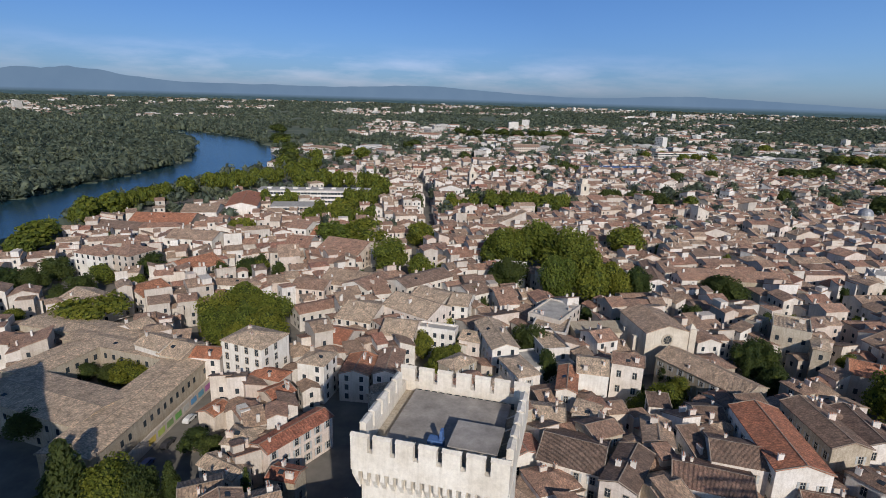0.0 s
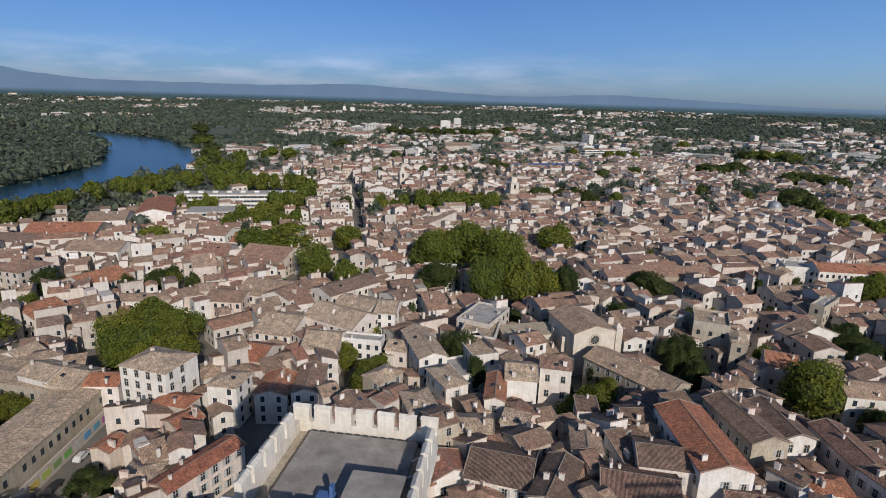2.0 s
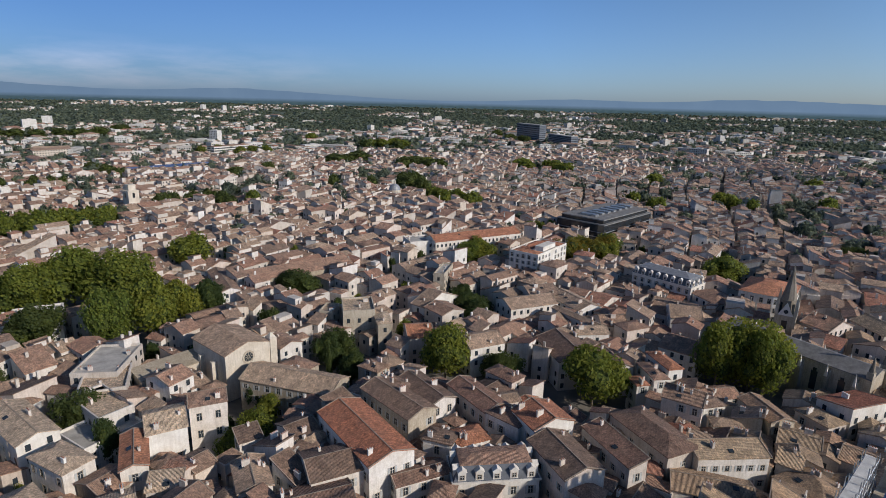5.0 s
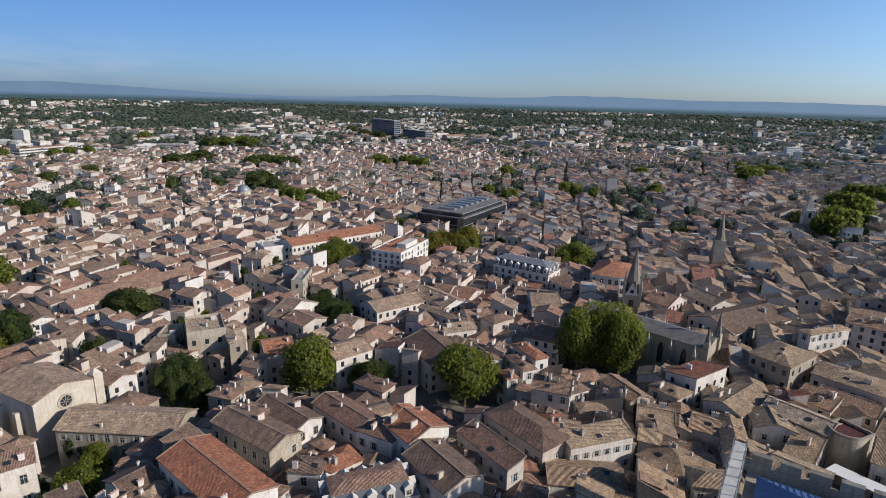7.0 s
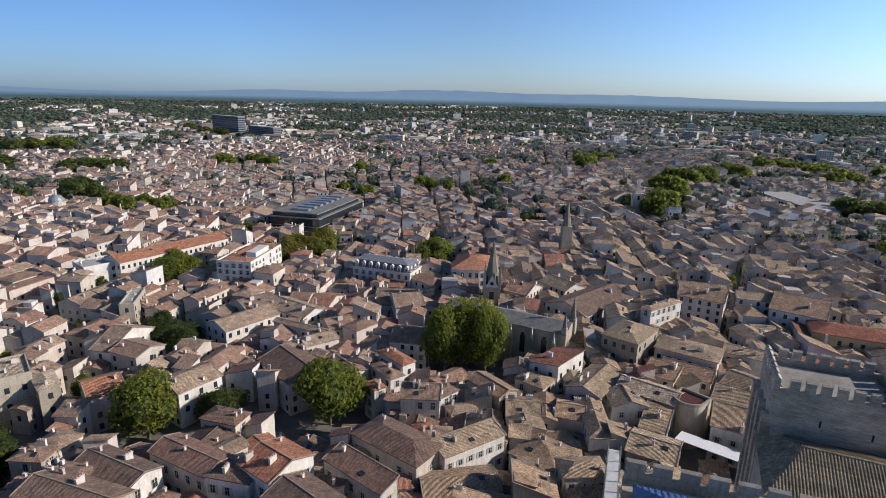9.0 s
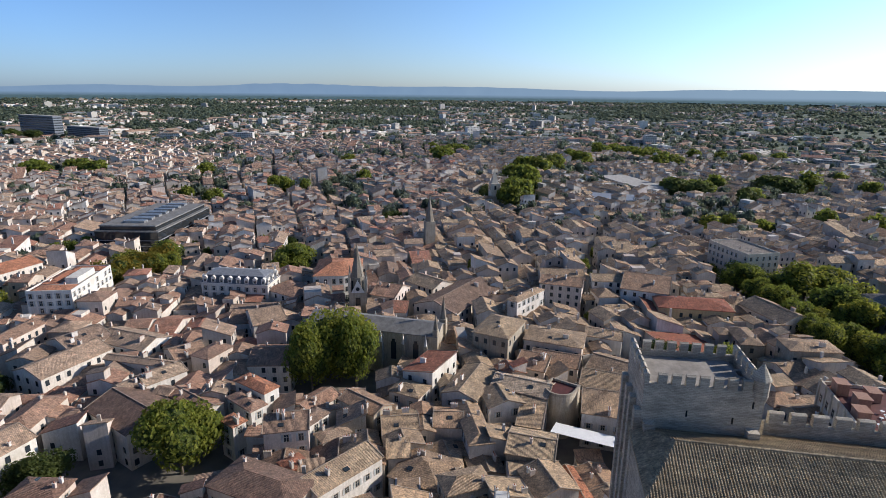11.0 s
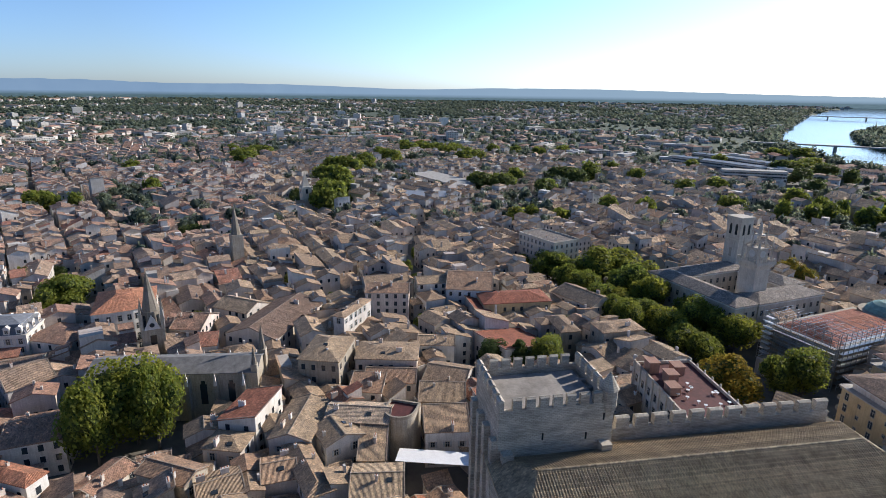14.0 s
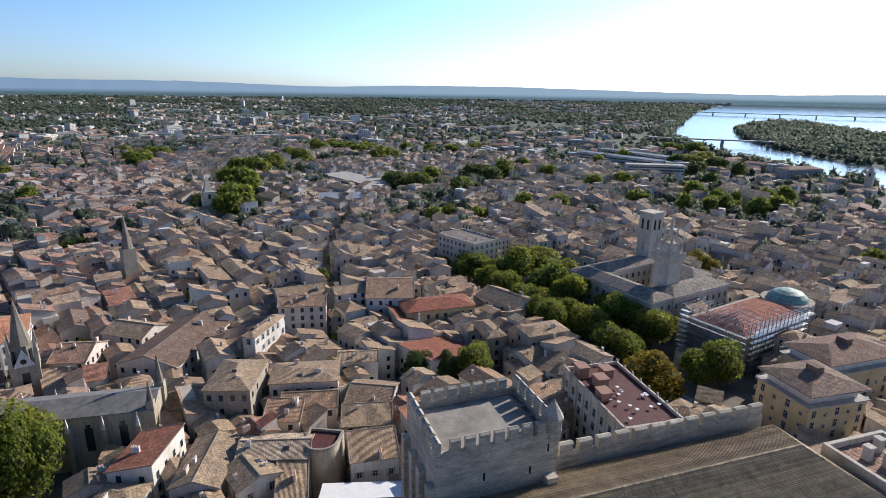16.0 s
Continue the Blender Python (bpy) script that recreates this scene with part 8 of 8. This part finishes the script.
def keep_free(x, y):
    """Palace rock, squares, gardens, water."""
    if inside(x, y, PALACE_YARD) or is_water(x, y) or inside(x, y, NORTH_WATER) or inside(x, y, SOUTH_WATER):
        return True
    return any(math.hypot(x - a, y - b) < r + 5.0 for a, b, r in GREEN_SPOTS) or any(inside(x, y, q) for q in OPEN_GROUND)


YARDS = []
PALACE_YARD = [(-60, -80), (-50, 40), (-22, 66), (14, 70), (40, 60), (70, 46), (105, 20), (128, 8), (134, -62), (100, -110), (20, -120)]
OPEN_GROUND = [[(-112, 126), (-84, 124), (-82, 160), (-110, 164)], [(-33, 92), (-10, 85), (-9, 125), (-20, 140), (-30, 135)], [(-143, 418), (-48, 391), (-52, 491), (-63, 561), (-216, 517), (-163, 473)], [(174, -97), (181, -123), (171, -138), (152, -126), (150, -107), (158, -95)], [(240, 76), (252, 76), (246, 102), (238, 100)], [(299, -88), (330, -135), (276, -146), (256, -141), (204, -130), (185, -119), (166, -127), (159, -110), (174, -98), (193, -99), (240, -99)],
               [(-90, 95), (-82, 106), (-74, 122), (-69, 152), (-59, 148), (-60, 130), (-58, 95)], [(-38, 138), (-24, 145), (-20, 95), (-35, 95)], [(-300, 100), (-250, 300), (-245, 330), (-262, 400), (-240, 480), (-330, 480), (-420, 150)]]


def fill_town():
    rnd = random.Random(77)
    many = {}
    made = 0
    v = -1500
    row = 0
    lots = []
    while v < 1500:
        depth = rnd.uniform(6.4, 10.0)
        u = -900 + rnd.uniform(0, 10)
        lot = 0
        while u < 1500:
            width = rnd.uniform(4.6, 9.6) if rnd.random() < 0.86 else rnd.uniform(10, 22)
            x, y = warp(u + width / 2, v + depth / 2)
            lots.append((x, y, u + width / 2, v + depth / 2, width, depth))
            lot += 1
            u += width + (rnd.uniform(2.5, 4.5) if lot % 6 == 0 else -0.3)
        row += 1
        v += depth + (rnd.uniform(2.6, 4.4) if row % 3 == 0 else rnd.choice((-0.3, -0.3, 1.2)))
    for x, y, u, w_, width, depth in lots:
        r = math.hypot(x - 40, y - 20)
        if r > 1150 or r < 30:
            continue
        yaw = (math.degrees(math.atan2(y - 20, x - 40)) - 90 + 180) % 360 - 180
        if not -160 < yaw < 52:
            continue
        edge = town_reach(x, y)
        keep = rnd.random()
        if r > edge + rnd.uniform(-60, 60):
            continue
        grove = noise.noise(Vector((x * 0.011, y * 0.011, 4.2)))
        if keep < 0.075 + (0.05 + 0.6 * smooth_step(0.14, 0.40, grove) if r > 380 else 0) + 0.16 * smooth_step(500, 1000, r):
            if 140 < r <= 330 and not keep_free(x, y) and not covered(x, y, 3.0):
                tree(x, y, rnd.uniform(2.6, 4.2), rnd.uniform(7, 10), rnd.choice(("round", "dark")))
                claim(x, y, 7, 7, 0, 3)
            elif r > 330 and not keep_free(x, y) and not covered(x, y, 4.0):
                YARDS.append((x, y, rnd.uniform(2.8, 5.4)))
                claim(x, y, 7, 7, 0, 3)
            continue
        if keep_free(x, y) or covered(x, y, 1.5):
            continue
        a, b = warp(u + 1, w_)
        rot = math.degrees(math.atan2(b - y, a - x)) + rnd.gauss(0, 4)
        h = rnd.choice((rnd.uniform(6.5, 9), rnd.uniform(8, 10.5), rnd.uniform(9, 12.5))) + (2.5 if rnd.random() < 0.1 else 0)
        if 200 < x < 241 and 95 < y < 142:
            h = min(h, 6.5)
        if 138 < x < 175 and -16 < y < 9:
            h = min(h, 5.0)
        c, s = math.cos(radians(rot)), math.sin(radians(rot))
        # narrow the plot where it would run into a neighbour that stands already
        for _ in range(3):
            if covered(x + c * width * .45, y + s * width * .45, -.3) or covered(x - c * width * .45, y - s * width * .45, -.3):
                width *= 0.75
            if covered(x - s * depth * .45, y + c * depth * .45, -.3) or covered(x + s * depth * .45, y - c * depth * .45, -.3):
                depth *= 0.75
        if min(width, depth) < 4.0:
            continue
        if any(polyline_gap(x, y, line) < wide + depth * 0.42 for line, wide in STREETS):
            continue
        roof = rnd.choices(("gable", "shed", "hip", "flat"), (0.64, 0.20, 0.14, 0.02 if r > 220 else 0.0))[0]
        if rnd.random() < 0.22:
            rot, width, depth = rot + 90, depth, width
        if rnd.random() < 0.5:
            rot += 180
        if r < 150:
            wall = rnd.choices((M_WALL, M_STONE, M_WHITE), (0.72, 0.18, 0.10))[0]
            # roofs in this block of lots take the darker brown palette
            cover = M_RED if rnd.random() < 0.06 else M_BROWN if 55 < x < 152 and 55 < y < 136 else M_TILE
            house(x, y, width, depth, h, rot, roof, wall, cover)
        else:
            claim(x, y, width, depth, rot, h)
            many.setdefault("near" if r < 420 else int((yaw + 160) // 30), []).append((x, y, width, depth, h, rot, roof, rnd.random()))
    # sheds, lean-tos and back buildings that fill what the lots left over
    for i in range(-104, 130):
        for j in range(-104, 130):
            x, y = 4.0 * i + rnd.uniform(-1.2, 1.2), 4.0 * j + rnd.uniform(-1.2, 1.2)
            r = math.hypot(x - 40, y - 20)
            yaw = (math.degrees(math.atan2(y - 20, x - 40)) - 90 + 180) % 360 - 180
            if not 60 < r < 430 or not -160 < yaw < 52 or r > town_reach(x, y) or keep_free(x, y) or rnd.random() < 0.12:
                continue
            if any(polyline_gap(x, y, line) < wide + 2.2 for line, wide in STREETS) or covered(x, y, 1.1):
                continue
            a, b = warp(x + 1, y)
            c, d = warp(x, y)
            rot = math.degrees(math.atan2(b - d, a - c)) + rnd.gauss(0, 8) + rnd.choice((0, 90, 180, 270))
            w, d, h = rnd.uniform(4.4, 6.6), rnd.uniform(4.0, 5.8), rnd.uniform(5.5, 10.8) if r < 300 else rnd.uniform(4, 8.5)
            if 138 < x < 175 and -16 < y < 9:
                h = min(h, 4.5)
            claim(x, y, w, d, rot, h)
            many.setdefault("back", []).append((x, y, w, d, h, rot, rnd.choice(("shed", "shed", "shed", "gable", "gable", "hip", "flat")), rnd.random()))
    return many


def chain_house(s, x, y, w, d, h, rot, roof, luck, detail):
    """One more house of a crowd, in the crowd's mesh."""
    rnd = random.Random(int(luck * 1e9))
    one = Solid()
    pitch = 15 + 7 * luck
    if roof == "flat":
        rise = 0
        wall_solid(one, w, d, h, "flat", 0, 0)
        one.box(-w / 2 + .3, -d / 2 + .3, h + .01, w / 2 - .3, d / 2 - .3, h + .25, 1)
    else:
        rise = roof_solid(one, w, d, h, roof, pitch, 0.35, 1)
        wall_solid(one, w, d, h - 0.02, roof if roof != "hip" else "flat", rise - 0.2, 0)
    count = max(1, int(h / 3.1))
    for turn, length, off in ((0, w, d / 2), (90, d, w / 2), (180, w, d / 2), (270, d, w / 2)):
        n = int(length / 3.0)
        for i in range(n):
            a = (i - (n - 1) / 2) * length / n
            for k in range(0 if detail else 1, count):
                if rnd.random() < 0.2:
                    continue
                z = 0.9 + k * 3.0
                if z + 1.6 > h:
                    continue
                g, o = 0.5, off + 0.05
                q = [(a - g, -o, z), (a + g, -o, z), (a + g, -o, z + 1.5), (a - g, -o, z + 1.5)]
                t = radians(turn)
                ct, st = round(math.cos(t)), round(math.sin(t))
                one.face([(px * ct - py * st, px * st + py * ct, pz) for px, py, pz in q], 2)
    if rnd.random() < 0.45 and min(w, d) > 5.5:
        # a later storey, or a lean-to against the side
        up = rnd.random() < 0.5
        two = Solid()
        ww, wd, wh = w * rnd.uniform(.35, .6), d * rnd.uniform(.4, .65), h + (rnd.uniform(1.6, 3.0) if up else -rnd.uniform(1.5, 3))
        if rnd.random() < 0.7:
            up_rise = roof_solid(two, ww, wd, wh, "shed", 13, .3, 1)
            wall_solid(two, ww, wd, wh - .02, "shed", up_rise - .2, 0)
        else:
            wall_solid(two, ww, wd, wh, "flat", 0, 0)
        ox, oy = rnd.choice((-1, 1)) * (w - ww) / 2 * (.9 if up else 1.3), rnd.choice((-1, 1)) * (d - wd) / 2 * (.9 if up else 1.4)
        n_, g_ = len(one.v), rnd.choice((-1, 1))
        one.v.extend((g_ * px + ox, g_ * py + oy, pz) for px, py, pz in two.v)
        one.f.extend(tuple(n_ + i for i in f) for f in two.f)
        one.m.extend(two.m)
        one.uv.extend(two.uv)
    for _ in range(rnd.choice((0, 1, 1, 2)) if w * d > 34 else rnd.choice((0, 0, 1))):
        cx, cy = rnd.uniform(-.4, .4) * w, rnd.uniform(-.4, .4) * d
        one.box(cx - .4, cy - .25, h - .5, cx + .4, cy + .25, h + rise + rnd.uniform(.2, .9), 0)
    c, sn = math.cos(radians(rot)), math.sin(radians(rot))
    z0 = land(x, y)
    n = len(s.v)
    s.v.extend((x + px * c - py * sn, y + px * sn + py * c, pz + z0) for px, py, pz in one.v)
    s.f.extend(tuple(n + i for i in f) for f in one.f)
    s.m.extend(one.m)
    s.uv.extend(one.uv)


MANY = fill_town()
for key, rows in MANY.items():
    crowd = Solid()
    for r_ in rows:
        start = len(crowd.m)
        chain_house(crowd, *r_, key in ("near", "back"))
        # same ochre palette for crowd roofs south of y = 55
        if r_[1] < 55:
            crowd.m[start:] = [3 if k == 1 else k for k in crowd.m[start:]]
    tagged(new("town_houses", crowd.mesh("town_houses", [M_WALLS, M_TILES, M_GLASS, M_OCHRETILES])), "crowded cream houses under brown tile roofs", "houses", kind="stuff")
open_windows()


# ---------------------------------------------------------------- suburbs and woods of the plain
def far_scatter():
    rnd = random.Random(99)
    gen = np.random.default_rng(4)
    ball = bmesh.new()
    bmesh.ops.create_icosphere(ball, subdivisions=1, radius=1)
    ball_v = np.array([v.co[:] for v in ball.verts])
    ball_f = np.array([[v.index for v in f.verts] for f in ball.faces])
    ball.free()

    def treetop(lobes, clumps, size):
        """A crown of unit radius: a jagged core, and clumps of leaves all over it."""
        v_, f_, n_ = [], [], 0
        for i in range(lobes):
            c_ = np.array([gen.uniform(-.4, .4), gen.uniform(-.4, .4), gen.uniform(-.2, .4)]) if lobes > 1 else np.zeros(3)
            v_.append(c_ + ball_v * (.5 if lobes > 1 else .66) * (1 + 0.2 * gen.standard_normal((len(ball_v), 1))))
            f_.append(ball_f + n_)
            n_ += len(ball_v)
        bumps = gen.standard_normal((5, 3))
        bumps /= np.linalg.norm(bumps, axis=1)[:, None]
        for _ in range(clumps):
            d_ = gen.standard_normal(3) + np.array([0, 0, .4])
            d_ /= np.linalg.norm(d_)
            q_ = d_ * gen.uniform(.62, .86) * (1 + .3 * max(0, float((bumps @ d_).max()) - .6))
            v_.append(q_ + gen.standard_normal((4, 3)) * size)
            f_.append(np.array([[0, 1, 2], [0, 2, 3]]) + n_)
            n_ += 4
        return np.concatenate(v_), np.concatenate(f_)

    lumps = [[treetop(2, 48, .15) for _ in range(10)], [treetop(1, 20, .2) for _ in range(10)], [treetop(1, 8, .26) for _ in range(10)]]
    woods = [(x + rnd.uniform(-2.5, 2.5), y + rnd.uniform(-2.5, 2.5), r, 0.95) for x, y, r in YARDS for _ in range(2)]
    homes = []
    for _ in range(72000):
        r = math.sqrt(rnd.uniform(0.03, 1.0)) ** 1.25 * 3480
        yaw = rnd.uniform(-160, 55)
        a = radians(90 + yaw)
        x, y = 40 + r * math.cos(a), 20 + r * math.sin(a)
        if is_water(x, y) or r < 230:
            continue
        isle = inside(x, y, ISLE) or (y > 150 and x < -230 and not inside(x, y, NORTH_WATER) and (x < -300 or y > 900) and r < 1900)
        edge = town_reach(x, y)
        patch = noise.noise(Vector((x * 0.004, y * 0.004, 1.7))) + 0.6 * noise.noise(Vector((x * 0.011, y * 0.011, 5.1)))
        if isle:
            if patch > -0.35 and rnd.random() < 0.75:
                woods.append((x, y, rnd.uniform(2.6, 7.4), 0.9))
        elif r > edge + 10:
            out = smooth_step(edge + 100, edge + 1500, r)
            # built-up ground in patches that thin out into woods and fields
            built = noise.noise(Vector((x * 0.0028, y * 0.0028, 8.8))) + 0.35 * noise.noise(Vector((x * 0.012, y * 0.012, 2.4)))
            if built > -0.40 + 0.55 * out:
                if rnd.random() < 0.26 - 0.06 * out and not (x < -120 and 60 < y < 640):
                    homes.append((x, y, r))
                elif rnd.random() < 0.72:
                    woods.append((x, y, rnd.uniform(2.8, 6.0), 0.95))
            elif patch > rnd.uniform(-0.25, 0.2) - 0.15 * out or rnd.random() < 0.12:
                k = 1 + 0.8 * out
                woods.append((x, y, rnd.uniform(3.2, 6.8) * k, 0.85 / k))
    for _ in range(11000):
        r = 300 + 1300 * rnd.random() ** 0.8
        a = radians(90 + rnd.uniform(18, 56))
        x, y = r * math.cos(a), r * math.sin(a)
        if x < -300 and y > 150 and not inside(x, y, NORTH_WATER) and noise.noise(Vector((x * 0.008, y * 0.008, 3))) > -0.42 and len(woods) < 60000:
            woods.append((x, y, rnd.uniform(2.6, 6.8) * (1 + r / 2500), 0.9))
    for _ in range(5200):
        x, y = rnd.uniform(380, 1330), rnd.uniform(-1720, -790)
        if inside(x, y, ISLE):
            woods.append((x, y, rnd.uniform(3.4, 8.0), 0.85))
    for (x0, y0), (x1, y1) in zip(S_NEAR[1:10], S_NEAR[2:11]):
        n_ = int(math.hypot(x1 - x0, y1 - y0) / 3.5)
        ex, ey = (x1 - x0) / (n_ * 3.5), (y1 - y0) / (n_ * 3.5)
        for i in range(n_):
            off = rnd.uniform(4, 34)
            woods.append((x0 + (x1 - x0) * i / n_ - ey * off, y0 + (y1 - y0) * i / n_ + ex * off, rnd.uniform(3.5, 7.0), 1.1))
    vs, fs, n = [], [], 0
    for x, y, r, flat_ in woods:
        away = math.hypot(x - 40, y - 20)
        v, f = rnd.choice(lumps[0 if away < 600 else 1 if away < 1300 else 2])
        k = 1.1
        if rnd.random() < 0.5:
            v = v[:, (1, 0, 2)] * np.array([1, -1, 1])
        sq = np.array([r * rnd.uniform(.8, 1.25), r * rnd.uniform(.8, 1.25), r * flat_ * rnd.uniform(.7, 1.5)])
        vs.append(v * k * sq + np.array([x, y, land(x, y) + r * flat_ * (0.55 if not covered(x, y) else 1.6)]))
        fs.append(f + n)
        n += len(v)
    vs, fs = np.concatenate(vs), np.concatenate(fs)
    me = bpy.data.meshes.new("woodland")
    me.vertices.add(len(vs))
    me.vertices.foreach_set("co", vs.astype(np.float32).ravel())
    me.loops.add(len(fs) * 3)
    me.loops.foreach_set("vertex_index", fs.astype(np.int32).ravel())
    me.polygons.add(len(fs))
    me.polygons.foreach_set("loop_start", np.arange(0, len(fs) * 3, 3, dtype=np.int32))
    me.polygons.foreach_set("use_smooth", np.ones(len(fs), dtype=bool))
    me.materials.append(M_HAZED_WOODS)
    me.update(calc_edges=True)
    tagged(new("woodland", me), "green treetops of the plain and the river isle", "trees", kind="stuff")
    s = Solid()
    for x, y, r in homes:
        kind = rnd.random()
        if kind < 0.014 and r > 1000:
            w, d, h = rnd.uniform(12, 30), 12, rnd.uniform(13, 26)
        elif kind < 0.13:
            w, d, h = rnd.uniform(18, 55), rnd.uniform(11, 18), rnd.uniform(5, 11)
        else:
            w, d, h = rnd.uniform(8, 17), rnd.uniform(7, 11), rnd.uniform(3.5, 8)
        one = Solid()
        if rnd.random() < (0.0 if kind < 0.014 else 0.5 if kind < 0.13 else 0.93):
            roof_solid(one, w, d, h, "hip" if rnd.random() < .5 else "gable", 17, 0.4, 1)
            wall_solid(one, w, d, h - .02, "flat", 0, 0)
        else:
            wall_solid(one, w, d, h, "flat", 0, 2)
            one.box(-w * .2, -d * .2, h, w * .1, d * .2, h + 1.4, 2)
        for k in range(1 if h < 6 else int(h / 3)):
            for side in (-1, 1):
                yy = side * (d / 2 + 0.06)
                m_ = int(w / 3.4)
                if r > 1500:
                    continue
                for i in range(m_):
                    a = (i - (m_ - 1) / 2) * w / m_
                    one.face([(a - .7, yy, 1 + 3 * k), (a + .7, yy, 1 + 3 * k), (a + .7, yy, 2.4 + 3 * k), (a - .7, yy, 2.4 + 3 * k)][::-side], 3)
        rot = 20 * round(rnd.uniform(0, 9)) + rnd.gauss(0, 4)
        c, sn = math.cos(radians(rot)), math.sin(radians(rot))
        z0 = land(x, y) - 0.3
        n = len(s.v)
        s.v.extend((x + px * c - py * sn, y + px * sn + py * c, pz + z0) for px, py, pz in one.v)
        s.f.extend(tuple(n + i for i in f) for f in one.f)
        s.m.extend(one.m)
        s.uv.extend(one.uv)
    tagged(new("suburb_buildings", s.mesh("suburb_buildings", [M_WALLS, M_TILES, M_SUBURB, M_GLASS])), "pale suburban houses and blocks among trees", "buildings", kind="stuff")
    return len(woods), len(homes)


M_SUBURB = plaster("suburb_render", [(0.62, 0.60, 0.57), (0.76, 0.75, 0.73), (0.45, 0.43, 0.41), (0.70, 0.67, 0.62)], "island", 0.3)
far_scatter()


def distant_trees():
    """Trees of squares and avenues that stand too far off to be told apart, in one mesh a kind of leaf."""
    rnd = random.Random(31)
    for kind in ("round", "dark", "yellow"):
        rows = [q for q in FAR_TREES if q[4] == kind]
        if not rows:
            continue
        made = []
        for me in LIGHT[kind]:
            co = np.empty(len(me.vertices) * 3, np.float32)
            me.vertices.foreach_get("co", co)
            vi = np.empty(len(me.loops), np.int32)
            me.loops.foreach_get("vertex_index", vi)
            st = np.empty(len(me.polygons), np.int32)
            me.polygons.foreach_get("loop_start", st)
            mi = np.empty(len(me.polygons), np.int32)
            me.polygons.foreach_get("material_index", mi)
            made.append((co.reshape(-1, 3), vi, st, mi))
        vs, ls, ss, ms, nv, nl = [], [], [], [], 0, 0
        for x, y, r, h, _ in rows:
            co, vi, st, mi = rnd.choice(made)
            a = rnd.uniform(0, 6.28)
            c, s = math.cos(a), math.sin(a)
            foot = h * 0.16
            k = (h - foot) / 1.45
            p = np.stack([x + r * (co[:, 0] * c - co[:, 1] * s), y + r * (co[:, 0] * s + co[:, 1] * c), land(x, y) + foot + k * co[:, 2]], axis=1)
            vs.append(p)
            ls.append(vi + nv)
            ss.append(st + nl)
            ms.append(mi)
            nv += len(co)
            nl += len(vi)
        me = bpy.data.meshes.new("distant_trees")
        me.vertices.add(nv)
        me.vertices.foreach_set("co", np.concatenate(vs).astype(np.float32).ravel())
        me.loops.add(nl)
        me.loops.foreach_set("vertex_index", np.concatenate(ls))
        st = np.concatenate(ss)
        me.polygons.add(len(st))
        me.polygons.foreach_set("loop_start", st)
        me.polygons.foreach_set("material_index", np.concatenate(ms))
        for m in LIGHT[kind][0].materials:
            me.materials.append(m)
        me.update(calc_edges=True)
        tagged(new("distant_trees", me), "leafy trees of far squares and avenues", "trees", kind="stuff")


distant_trees()
